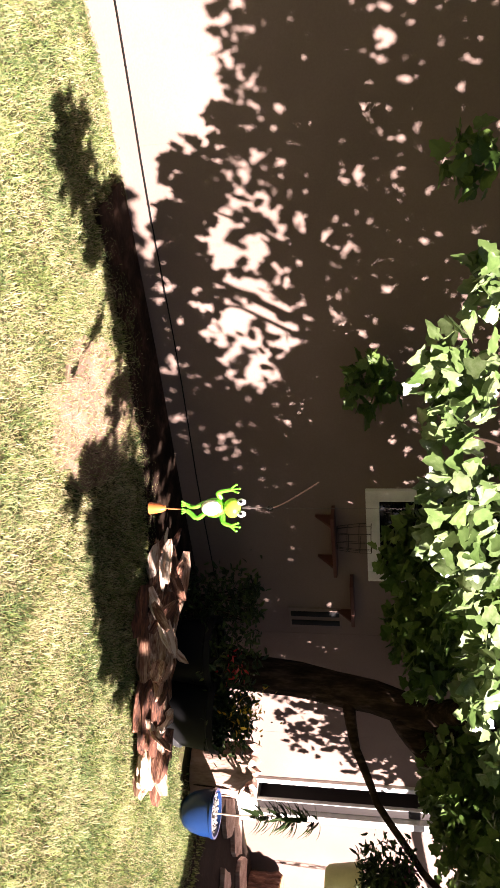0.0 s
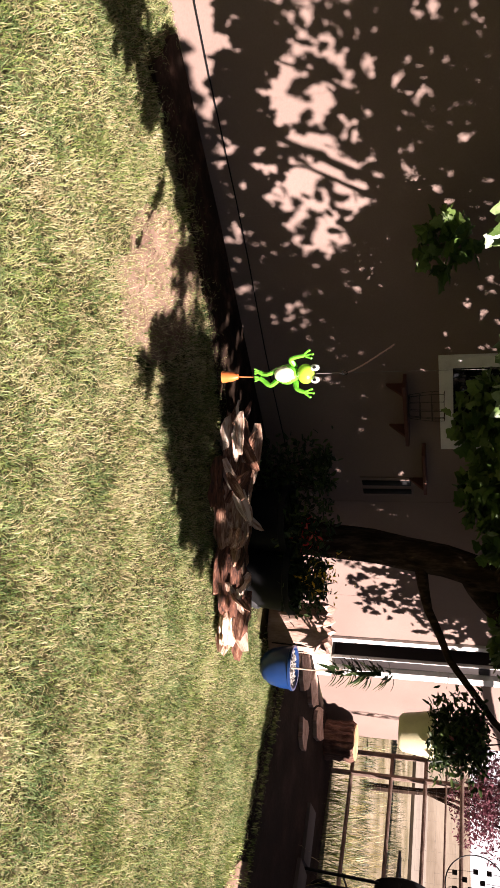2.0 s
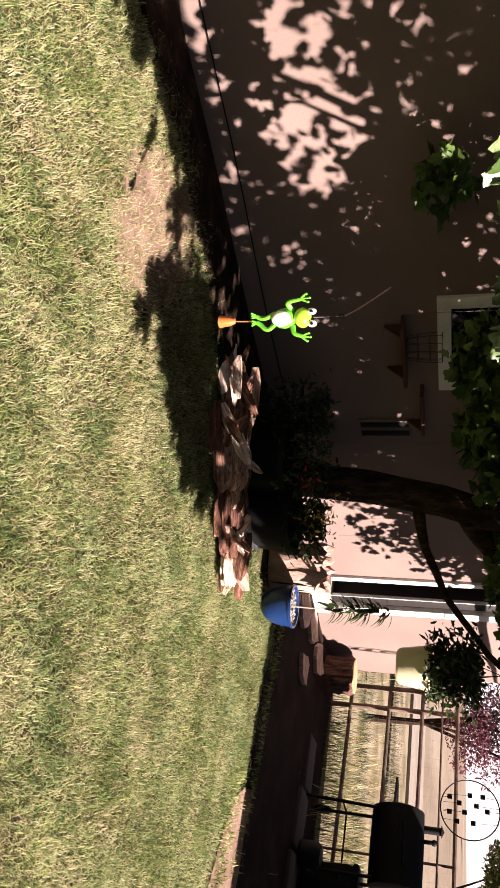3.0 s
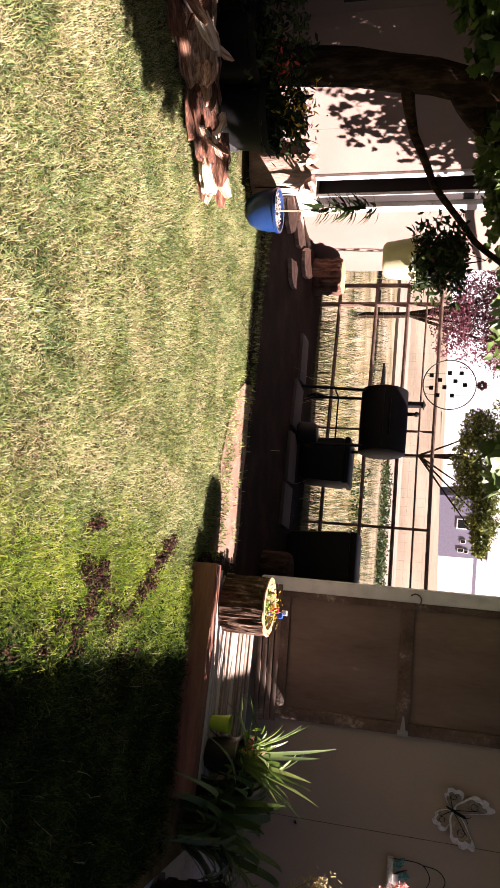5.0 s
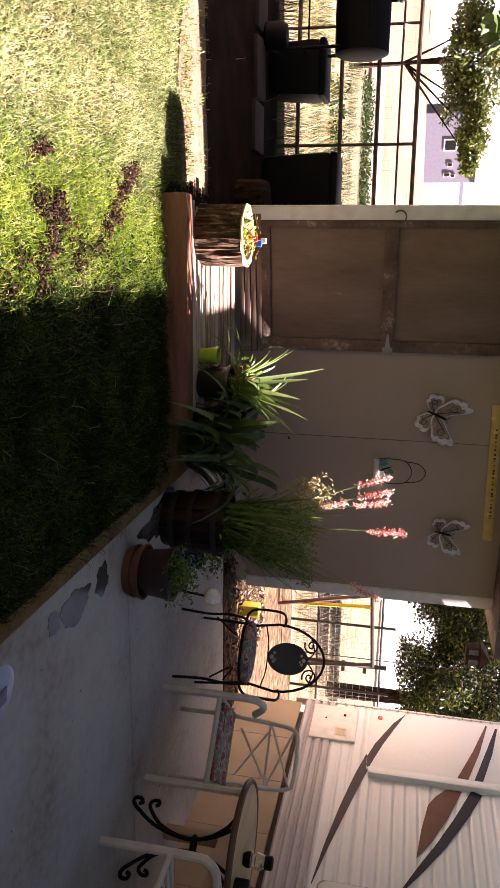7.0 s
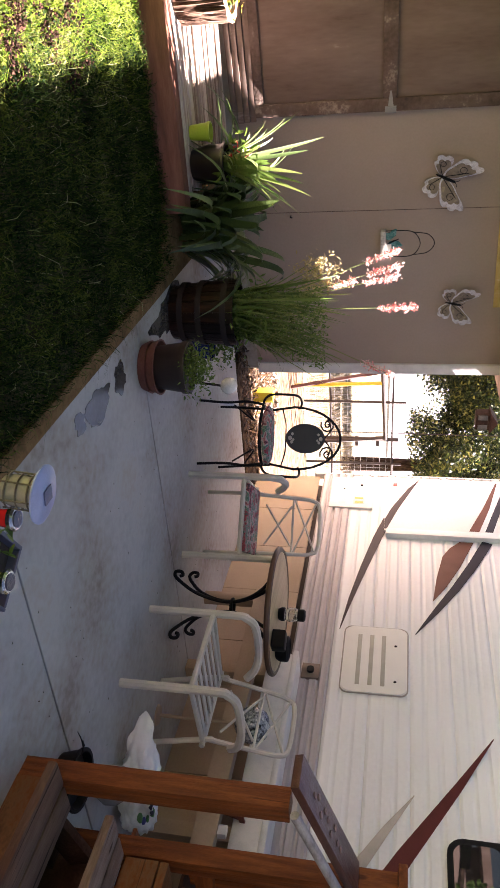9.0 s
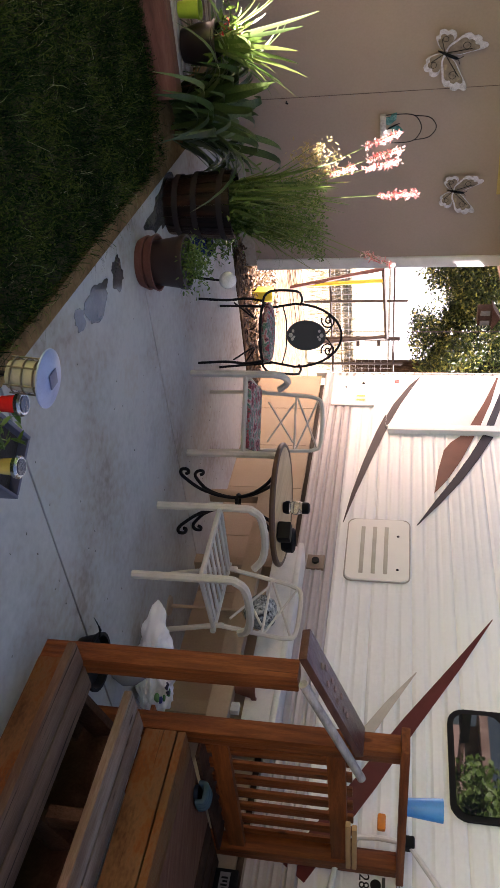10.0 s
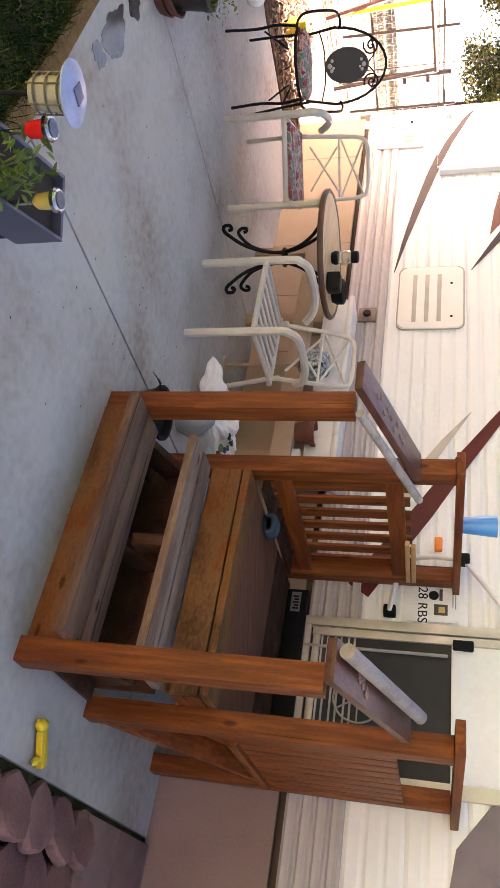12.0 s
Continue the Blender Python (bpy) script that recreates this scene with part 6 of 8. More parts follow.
# ---- bed along the house ----
def patch(name, pts, z, material, label, category, wob=0.06, seg=5, freq=3):
    """A thin raised sheet of ground with a wavering edge."""
    bm = B()
    out = []
    n = len(pts)
    for i in range(n):
        a, b = Vector(pts[i]), Vector(pts[(i + 1) % n])
        for k in range(seg):
            p = a.lerp(b, k / seg)
            w = noise.noise_vector(Vector((p.x * freq, p.y * freq, 2)))
            out.append((p.x + w.x * wob, p.y + w.y * wob))
    plate(bm, out, 0.03, Matrix.Translation((0, 0, z - 0.03)))
    return solid(name, bm, material, label, category, kind="structure")
MULCH = ramp_material("dark bed mulch", [(0.008, 0.005, 0.004), (0.022, 0.014, 0.010), (0.07, 0.04, 0.028)], 0.95, 7, bump=0.5, grain=35, spec=0.05)
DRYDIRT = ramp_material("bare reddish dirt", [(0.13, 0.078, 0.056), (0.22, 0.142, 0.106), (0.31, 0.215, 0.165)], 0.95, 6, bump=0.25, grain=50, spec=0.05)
# near-black tone puts the shed's shadow into the dirt's colour
SHADEDIRT = ramp_material("brown dirt darkened for shade", [(0.008, 0.005, 0.004), (0.019, 0.012, 0.009), (0.042, 0.028, 0.021)], 0.95, 3, bump=0.4, grain=40, spec=0.05)
EDGESOIL = ramp_material("ochre soil", [(0.07, 0.042, 0.018), (0.19, 0.115, 0.05), (0.28, 0.18, 0.085)], 0.95, 5, bump=0.4, grain=40, spec=0.05)
patch("planting_bed", [(1.0, 3.72), (2.2, 3.62), (3.0, 3.3), (3.6, 2.85), (4.4, 2.95), (4.7, 3.3), (6.0, 3.6), (6.3, 3.97), (1.0, 4.14)], 0.012, MULCH, "dark mulch bed along the house wall", "bed")
patch("dirt_patch", [(1.5, 2.75), (1.75, 2.55), (2.1, 2.72), (2.32, 3.2), (2.2, 3.62), (1.8, 3.6), (1.5, 3.15)], -0.004, DRYDIRT, "bare reddish dirt patch worn into the lawn", "dirt", 0.10, 8, 7)
patch("dirt_path", [(5.45, 3.1), (5.35, 1.3), (5.28, 0.3), (4.7, 0.17), (6.0, 0.2), (8.3, 0.2), (8.45, 3.85), (6.4, 3.9)], 0.011, SHADEDIRT, "bare dirt strip between lawn and fence, darkened for shade", "dirt", 0.12)
# bare dirt in its lit tone, up to the shade line
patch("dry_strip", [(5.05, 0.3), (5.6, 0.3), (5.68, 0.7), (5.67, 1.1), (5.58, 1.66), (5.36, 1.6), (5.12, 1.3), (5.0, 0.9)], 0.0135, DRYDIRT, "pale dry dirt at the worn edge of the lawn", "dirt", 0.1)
patch("bed_edge", [(0.4, -1.545), (4.4, -1.545), (4.7, -1.2), (6.25, -1.3), (6.35, -1.62), (0.4, -1.62)], 0.016, EDGESOIL, "strip of bare soil beside the patio slab", "dirt", 0.03)
# slabs darkened in colour for the same shadow
bm = B()
for x, y, w, l, a in ((7.55, 2.55, 0.35, 0.5, 0.1), (7.45, 2.0, 0.4, 0.5, -0.05), (7.4, 1.45, 0.38, 0.5, 0.08), (7.35, 0.95, 0.4, 0.42, 0.0)):
    box(bm, (0, 0, 0), (w, l, 0.05), Matrix.Translation((x, y, 0.02)) @ Matrix.Rotation(a, 4, "Z"), 0.01)
solid("stepping_slabs", bm, plain("grey slab darkened for shade", (0.045, 0.037, 0.033), 0.85), "row of grey slabs under the barbecue", "slabs", kind="structure")
# flat stones by the house door
for i, (x, y, s) in enumerate(((6.25, 3.55, 0.3), (6.75, 3.6, 0.26), (7.25, 3.5, 0.28), (5.75, 3.45, 0.25), (6.6, 3.1, 0.22))):
    bm = B()
    plate(bm, [(s * (0.8 + 0.25 * math.sin(k * 2.7 + i)) * math.cos(k * math.tau / 9), s * 0.7 * (0.85 + 0.2 * math.cos(k * 1.9 + i)) * math.sin(k * math.tau / 9)) for k in range(9)], 0.05, Matrix.Translation((x, y, 0.0)))
    solid("flagstone", bm, GREYSTUMP, "flat reddish flagstone set in the dirt", "flagstone", group="flagstones by the door")

# rotten split log with splinters at the bed's edge
old = thing("rotten_log", "rotten split log with splintered reddish wood at the lawn edge", "log")
a0, a1 = Vector((2.98, 3.38, 0.02)), Vector((3.84, 2.28, 0.03))
d = (a1 - a0)
for k in range(72):
    f = rng.uniform(0, 1)
    l = rng.uniform(0.12, 0.40)
    side = d.normalized().cross(Vector((0, 0, 1)))
    c = a0 + d * f + side * rng.normal(0, 0.095) + Vector((0, 0, rng.uniform(0.02, 0.16)))
    way = (d.normalized() + Vector(rng.normal(0, 0.30, 3)) * Vector((1, 1, 0.8))).normalized()
    bm = B()
    w, h = rng.uniform(0.015, 0.09), rng.uniform(0.01, 0.04)
    beam(bm, (-l / 2, 0, 0), (l / 2, 0, 0), w, h, 0, 0)
    bmesh.ops.subdivide_edges(bm, edges=[e for e in bm.edges if e.calc_length() > l * 0.8], cuts=3)
    for v in bm.verts:
        v.co += noise.noise_vector(v.co * 14 + Vector((k, 0, 0))) * 0.022
        if abs(v.co.x) > l * 0.4:
            v.co.y *= 0.4
            v.co.z *= 0.5
    part("splinter", bm, ROTWOOD, old, at=Matrix.Translation(c) @ way.to_track_quat("X", "Z").to_matrix().to_4x4() @ Matrix.Rotation(rng.uniform(-1, 1), 4, "X"))
for k, (f0, f1, r) in enumerate(((0.0, 0.30, 0.085), (0.31, 0.60, 0.115), (0.62, 0.86, 0.105), (0.86, 1.0, 0.07))):
    # broken lengths of the trunk, furrowed along the grain and ragged at the ends
    bm = B()
    n, m_ = 14, 26
    rings = []
    for i in range(n + 1):
        f = i / n
        ring = []
        for j in range(m_):
            a = j * math.tau / m_
            furrow = noise.noise(Vector((math.cos(a) * 4.5, math.sin(a) * 4.5, f * 0.9 + k * 5)))
            chip = noise.noise(Vector((math.cos(a) * 2, math.sin(a) * 2, f * 5 + k * 9)))
            rr = r * (1 + 0.42 * furrow + 0.25 * chip) * (1 - 0.35 * (abs(f - 0.5) * 2) ** 4)
            along = (f1 - f0) * d.length * (f - 0.5) * (1 + 0.22 * furrow)
            ring.append(bm.verts.new((along, rr * math.cos(a), max(-0.03, rr * 0.85 * math.sin(a)))))
        rings.append(ring)
    for p, q in zip(rings, rings[1:]):
        for j in range(m_):
            bm.faces.new((p[j], q[j], q[(j + 1) % m_], p[(j + 1) % m_]))
    bm.faces.new(rings[0]), bm.faces.new(rings[-1][::-1])
    bm.normal_update()
    bmesh.ops.recalc_face_normals(bm, faces=bm.faces)
    part("log_length", bm, ROTWOOD, old, at=Matrix.Translation(a0 + d * (f0 + f1) / 2 + Vector((0, 0, 0.055))) @ d.to_track_quat("X", "Z").to_matrix().to_4x4())
# dark tub of flowers, grey rock, stump, blue pot
tub = pot_on("flower_tub", "large black plastic tub of red and yellow flowers in the bed", Matrix.Translation((4.10, 2.99, 0.012)), [(0, 0), (0.2, 0), (0.235, 0.30), (0.25, 0.31), (0.25, 0.35), (0.23, 0.35), (0.215, 0.28), (0, 0.28)], BLACKPLASTIC, 0.21, 0.30)
scatter("foliage", OVAL_V, OVAL_F, np.column_stack([rng.normal(0, 0.10, 1300), rng.normal(0, 0.10, 1300), rng.uniform(0.28, 0.54, 1300)]), 0.05, PINE, tub)
for nm, mt, n, c in (("yellow_blossom", YELLOW, 70, (-0.10, -0.06, 0.54)), ("red_blossom", RED, 30, (-0.30, 0.12, 0.46)), ("pale_blossom", OLIVE, 30, (-0.34, 0.10, 0.34))):
    scatter(nm, OVAL_V, OVAL_F, np.array(c) + rng.normal(0, 0.045 if nm != "yellow_blossom" else 0.08, (n, 3)), 0.045, mt, tub)
tub2 = pot_on("black_tub", "black plastic tub of dark leafy plants in the bed", Matrix.Translation((3.78, 3.22, 0.012)), [(0, 0), (0.19, 0), (0.22, 0.28), (0.235, 0.29), (0.235, 0.33), (0.21, 0.33), (0.2, 0.26), (0, 0.26)], BLACKPLASTIC, 0.2, 0.28)
scatter("foliage", OVAL_V, OVAL_F, np.column_stack([rng.normal(0, 0.13, 420), rng.normal(0, 0.13, 420), rng.uniform(0.26, 0.6, 420)]), 0.055, PINE, tub2)
shrub = thing("bed_shrub", "dark leafy shrub behind the flower tub", "shrub", Matrix.Translation((3.62, 3.52, 0.0)))
bm = B()
for k in range(9):
    a = rng.uniform(0, math.tau)
    tube(bm, [(0, 0, 0), (0.06 * math.cos(a), 0.06 * math.sin(a), 0.25), (0.13 * math.cos(a), 0.13 * math.sin(a), 0.5)], [0.01, 0.007, 0.003], 6)
part("stem", bm, BARK, shrub)
scatter("foliage", OVAL_V, OVAL_F, np.column_stack([rng.normal(0, 0.10, 900), rng.normal(0, 0.10, 900), rng.uniform(0.03, 0.6, 900)]), 0.06, PINE, shrub)
bm = B()
ball(bm, (0, 0, 0.07), 0.11, 20, (1.1, 0.8, 0.75))
rough_up(bm, 0.03, 7)
solid("grey_rock", bm, ramp_material("dark layered rock", [(0.006, 0.006, 0.007), (0.015, 0.015, 0.016), (0.04, 0.038, 0.038)], 0.8, 5, (1, 1, 6), 0.5, 25), "dark grey layered rock beside the flower tub", "rock", Matrix.Translation((4.12, 2.86, 0.0)))
stump = thing("tree_stump", "weathered hollow stump with a reddish grain beside the blue pot", "stump", Matrix.Translation((5.05, 3.21, 0.0)) @ Matrix.Rotation(0.3, 4, "Z"))
bm = B()
lathe(bm, [(0.0, 0.0), (0.21, 0.0), (0.195, 0.12), (0.19, 0.26), (0.205, 0.38), (0.18, 0.43), (0.13, 0.40), (0.11, 0.30), (0.0, 0.27)], 32)
for v in bm.verts:
    a = math.atan2(v.co.y, v.co.x)
    v.co += Vector((v.co.x, v.co.y, 0)) * (0.16 * noise.noise(Vector((math.cos(a) * 2.5, math.sin(a) * 2.5, v.co.z * 1.5))))
    if v.co.z > 0.35:
        v.co.z += 0.09 * noise.noise(Vector((math.cos(a) * 3, math.sin(a) * 3, 5)))
part("wood", bm, GREYSTUMP, stump)
for k in range(5):
    a = -2.2 + 0.35 * k
    bm = B()
    tube(bm, [(0.2 * math.cos(a + 0.02 * z), 0.2 * math.sin(a + 0.02 * z), 0.03 + z * 0.07) for z in range(5)], [0.004, 0.006, 0.005, 0.006, 0.003], 5)
    part("crack", bm, BARK, stump)
blue = pot_on("blue_pot", "round blue glazed pot with a young sapling and gravel", Matrix.Translation((4.95, 2.80, 0.0)) @ Matrix.Scale(0.82, 4), [(0, 0), (0.07, 0), (0.12, 0.035), (0.16, 0.10), (0.182, 0.19), (0.188, 0.275), (0.198, 0.282), (0.198, 0.305), (0.178, 0.305), (0.168, 0.25), (0, 0.25)], BLUEGLAZE, 0.17, 0.275, 32)
GRAVEL = ramp_material("pale pebbles", [(0.10, 0.085, 0.075), (0.20, 0.18, 0.165), (0.40, 0.38, 0.35)], 0.8, 20, per="island", spread=0.3)
bm = B()
for k in range(90):
    r, a = 0.155 * math.sqrt(rng.uniform()), rng.uniform(0, math.tau)
    bmesh.ops.create_icosphere(bm, subdivisions=1, radius=0.016, matrix=Matrix.LocRotScale((r * math.cos(a), r * math.sin(a), 0.282), None, (1, rng.uniform(0.6, 1), 0.6)))
part("gravel", bm, GRAVEL, blue)["kind"] = "stuff"
bm = B()
tube(bm, [(0, 0, 0.27), (0.01, 0.0, 0.5), (0.0, 0.02, 0.72), (0.02, 0.01, 0.95), (0.02, 0.0, 1.15)], [0.008, 0.007, 0.006, 0.005, 0.002], 7)
sap = part("stem", bm, plain("pale sapling bark", (0.36, 0.27, 0.20), 0.8), blue)
bm = B()
for k in range(84):
    z, a = rng.uniform(0.62, 1.18), rng.uniform(0, math.tau)
    strap_leaf(bm, (0.01, 0.01, z), (0.01 + 0.15 * math.cos(a), 0.01 + 0.15 * math.sin(a), z - rng.uniform(0.0, 0.15)), 0.02, 0.022, 5)
part("foliage", bm, PINE, blue)
# cut log by the fence
cut = thing("cut_log", "short upright cut log with a pale sawn top near the fence", "log", Matrix.Translation((7.88, 3.66, 0.0)))
bm = B()
lathe(bm, [(0, 0)] + [(0.195 + 0.008 * math.sin(k * 1.7), 0.033 * k) for k in range(11)], 56)
for v in bm.verts:
    a = math.atan2(v.co.y, v.co.x)
    v.co += Vector((v.co.x, v.co.y, 0)) * (0.10 * noise.noise(Vector((math.cos(a) * 5, math.sin(a) * 5, v.co.z * 3))) + 0.14 * abs(noise.noise(Vector((math.cos(a) * 13, math.sin(a) * 13, v.co.z * 9)))) - 0.03)
part("bark", bm, ramp_material("red bark", [(0.018, 0.008, 0.006), (0.08, 0.034, 0.022), (0.18, 0.09, 0.06)], 0.95, 8, (3, 3, 0.8), 0.9, 25), cut)
bm = B()
lathe(bm, [(0.186, 0.322), (0.182, 0.336), (0.1, 0.337), (0, 0.336)], 28)
part("sawn_top", bm, CUTWOOD, cut)

# ---- the shade tree ----
tree = thing("shade_tree", "broad-leaved shade tree beside the house with low leafy branches", "tree", Matrix.Translation((4.42, 3.62, 0.0)))
def limb(pts, rs, name="limb"):
    bm = B()
    fine = []
    rad = []
    for i in range(len(pts) - 1):
        for k in range(4):
            f = k / 4
            p = Vector(pts[i]).lerp(Vector(pts[i + 1]), f)
            fine.append(p + noise.noise_vector(p * 2.3) * 0.04 * (1 if 0 < i or k else 0))
            rad.append(rs[i] * (1 - f) + rs[i + 1] * f)
    fine.append(Vector(pts[-1])), rad.append(rs[-1])
    tube(bm, [p - Vector((4.42, 3.62, 0)) for p in fine], rad, 10)
    return part(name, bm, BARK, tree)
limb([(4.42, 3.62, -0.05), (4.44, 3.60, 0.5), (4.46, 3.52, 1.05), (4.5, 3.40, 1.6), (4.55, 3.2, 2.3), (4.4, 2.7, 3.1), (4.2, 2.3, 3.9)], [0.17, 0.135, 0.125, 0.115, 0.10, 0.07, 0.03], "trunk")
limb([(4.47, 3.45, 1.15), (4.62, 3.15, 1.22), (4.74, 2.85, 1.36), (4.86, 2.5, 1.62), (4.95, 2.2, 1.95), (5.2, 1.8, 2.4)], [0.05, 0.030, 0.024, 0.021, 0.018, 0.010])
limb([(4.5, 3.40, 1.5), (4.9, 3.3, 1.75), (5.5, 3.0, 2.1), (6.6, 2.7, 2.5), (8.0, 2.47, 2.75), (8.6, 2.4, 2.9)], [0.10, 0.085, 0.07, 0.05, 0.03, 0.012])
limb([(4.5, 3.36, 1.7), (3.8, 2.9, 2.15), (2.9, 2.5, 2.35), (1.8, 2.3, 2.3), (0.6, 2.4, 2.4), (-0.8, 2.2, 2.9)], [0.09, 0.07, 0.055, 0.042, 0.03, 0.01])
# limbs out of view, added to carry the shading clusters
limb([(4.55, 3.2, 2.2), (4.0, 2.0, 2.6), (3.5, 0.9, 2.65), (3.0, -0.3, 2.5), (2.9, -0.9, 2.45)], [0.08, 0.06, 0.045, 0.025, 0.01])
limb([(2.2, 2.38, 2.3), (2.0, 1.5, 2.3), (1.9, 0.7, 2.25), (1.5, 0.45, 2.25)], [0.03, 0.02, 0.012, 0.005])
limb([(3.0, -0.3, 2.5), (3.0, -0.45, 2.3), (3.05, -0.6, 2.15)], [0.014, 0.009, 0.004], "twig")
limb([(3.5, 0.9, 2.65), (4.1, 0.3, 2.6), (4.7, -0.1, 2.52)], [0.035, 0.022, 0.008])
limb([(1.8, 2.3, 2.3), (1.55, 2.2, 2.05), (1.45, 2.2, 1.75)], [0.018, 0.011, 0.004], "twig")
limb([(2.3, 2.35, 2.32), (2.1, 1.95, 2.1), (2.05, 1.8, 1.85)], [0.018, 0.011, 0.004], "twig")
limb([(1.2, 2.35, 2.36), (1.0, 2.45, 2.1), (0.95, 2.5, 1.85)], [0.015, 0.01, 0.004], "twig")
for a, b, c in (((3.1, -0.05, 2.53), (2.7, 0.05, 2.15), (2.42, 0.1, 1.74)), ((3.4, 0.65, 2.64), (2.8, 0.5, 2.2), (2.4, 0.42, 1.68)), ((2.0, 1.4, 2.3), (2.25, 1.1, 2.05), (2.32, 0.92, 1.7))):
    limb([a, b, c], [0.012, 0.008, 0.003], "twig")
# clusters out of view are placed along sun rays for their shadows
CLUSTERS = [((-0.9, 2.0, 3.3), (2.2, 0.8, 1.2), 4100), ((1.9, 2.0, 3.3), (1.6, 0.8, 1.2), 4500), ((4.4, 2.2, 3.2), (1.7, 0.8, 1.3), 6200),
            ((4.0, 1.2, 2.45), (1.7, 0.5, 0.42), 2800), ((3.5, -0.58, 2.5), (0.98, 0.5, 0.2), 1250), ((4.5, -0.15, 2.5), (0.55, 0.36, 0.2), 700), ((4.5, 0.28, 2.5), (0.42, 0.32, 0.2), 620), ((2.3, 0.63, 2.25), (0.98, 0.35, 0.12), 950), ((1.3, 0.33, 2.25), (0.42, 0.2, 0.1), 220), ((4.0, 0.45, 2.5), (0.95, 0.4, 0.2), 1000), ((2.85, 3.0, 1.92), (0.7, 0.35, 0.28), 480), ((0.85, 3.4, 1.8), (0.16, 0.16, 0.13), 36), ((2.20, 3.88, 1.36), (0.22, 0.10, 0.17), 130), ((2.95, 3.3, 1.58), (0.28, 0.2, 0.2), 170), ((3.7, 3.3, 1.66), (0.5, 0.25, 0.25), 700), ((2.74, -0.20, 2.14), (0.36, 0.22, 0.09), 100), ((3.07, -0.36, 2.16), (0.34, 0.22, 0.08), 95), ((3.5, -0.52, 2.16), (0.34, 0.2, 0.08), 90),
            ((5.9, 2.4, 2.75), (0.8, 0.7, 0.6), 800), ((5.85, 2.2, 2.15), (0.65, 0.35, 0.35), 150), ((4.9, 3.2, 1.95), (0.7, 0.45, 0.32), 950), ((5.5, 2.9, 2.15), (0.6, 0.35, 0.42), 760), ((0.6, 2.0, 2.5), (0.8, 0.35, 0.32), 480)]
pts = []
for c, r, n in CLUSTERS:
    n = int(n * (1.3 if c[2] > 3 else 1.6))
    v = rng.normal(size=(n, 3))
    v = v / np.linalg.norm(v, axis=1, keepdims=True) * rng.uniform(0, 1, (n, 1)) ** 0.4
    q = np.array(c) + v * np.array(r)
    keep = np.array([noise.noise(Vector((p[0] * 2.6, p[1] * 2.6, p[2] * 2.6))) + 0.5 * noise.noise(Vector((p[0] * 8, p[1] * 8, p[2] * 8))) > -0.36 for p in q])
    # leaves dropped along these rays to let sun onto a patch of the wall
    reach = 4.15 - q[:, 1]
    gap = ((q[:, 0] - 0.13 * reach - 1.8) / 0.62) ** 2 + ((q[:, 2] - 0.69 * reach - 0.46) / 0.42) ** 2
    keep &= (gap > 1.0) | (rng.uniform(size=len(q)) < 0.34 + 0.35 * gap)
    # and more dropped by noise to put flecks of sun on the rotten log
    drop = (q[:, 2] - 0.12) / 0.69
    hx, hy = q[:, 0] - 0.13 * drop, q[:, 1] + drop
    f = np.clip(((hx - a0.x) * d.x + (hy - a0.y) * d.y) / (d.x ** 2 + d.y ** 2), 0, 1)
    off = np.hypot(hx - a0.x - f * d.x, hy - a0.y - f * d.y)
    fleck = np.array([noise.noise(Vector((u * 8, w * 8, 3.0))) for u, w in zip(hx, hy)])
    keep &= (off > 0.18) | (fleck < 0.02)
    pts.append(q[keep])
pts = np.concatenate(pts) - np.array([4.42, 3.62, 0])
scatter("crown", MAPLE_V, MAPLE_F, pts, 0.079, MAPLE, tree, (0, -0.3, 0.8), 0.8)["kind"] = "stuff"
# the low leaves that hang into view, each a piece of its own on one of four shared meshes
leaf_meshes = []
for k in range(4):
    vs = [(x * (1 + 0.1 * math.sin(k + i)), y, z + 0.12 * (x * x) * (-1) ** k + 0.05 * math.sin(3 * y + k)) for i, (x, y, z) in enumerate(MAPLE_V)]
    leaf_meshes.append(raw_mesh("leaf", vs, MAPLE_F, MAPLEPIECE))
    leaf_meshes[-1].shade_smooth()
HANG = [((2.35, 1.88, 1.80), (0.22, 0.12, 0.10), 34), ((2.72, 1.88, 1.88), (0.16, 0.10, 0.07), 20), ((1.32, 2.30, 1.70), (0.24, 0.12, 0.15), 84), ((1.70, 2.08, 1.72), (0.26, 0.14, 0.15), 84), ((1.02, 2.46, 1.80), (0.14, 0.12, 0.08), 24), ((2.12, 1.76, 1.80), (0.16, 0.12, 0.10), 22), ((2.5, 1.95, 1.84), (0.22, 0.12, 0.10), 24), ((1.95, 2.08, 1.80), (0.26, 0.12, 0.13), 40), ((2.40, 0.42, 1.70), (0.12, 0.09, 0.09), 26), ((2.42, 0.10, 1.76), (0.10, 0.08, 0.06), 14), ((2.32, 0.92, 1.72), (0.14, 0.12, 0.10), 26)]
k = 0
for c, r, n in HANG:
    near = c[1] < 1.0
    n = n * 2 if near else int(n * 1.6)
    v = rng.normal(size=(n, 3))
    v = v / np.linalg.norm(v, axis=1, keepdims=True) * rng.uniform(0, 1, (n, 1)) ** 0.45
    for p in np.array(c) + v * np.array(r):
        ob = new("leaf", leaf_meshes[k % 4])
        ob.parent = tree
        nrm = Vector((rng.normal(0, 0.6), -0.65 + rng.normal(0, 0.5), 0.5 + rng.normal(0, 0.4))).normalized()
        s = rng.uniform(0.045, 0.075) if near else rng.uniform(0.055, 0.092)
        ob.matrix_basis = Matrix.Translation(Vector(p) - Vector((4.42, 3.62, 0))) @ nrm.to_track_quat("Z", "Y").to_matrix().to_4x4() @ Matrix.Rotation(math.pi + rng.normal(0, 0.9), 4, "Z") @ Matrix.Diagonal((s, s, s, 1))
        k += 1

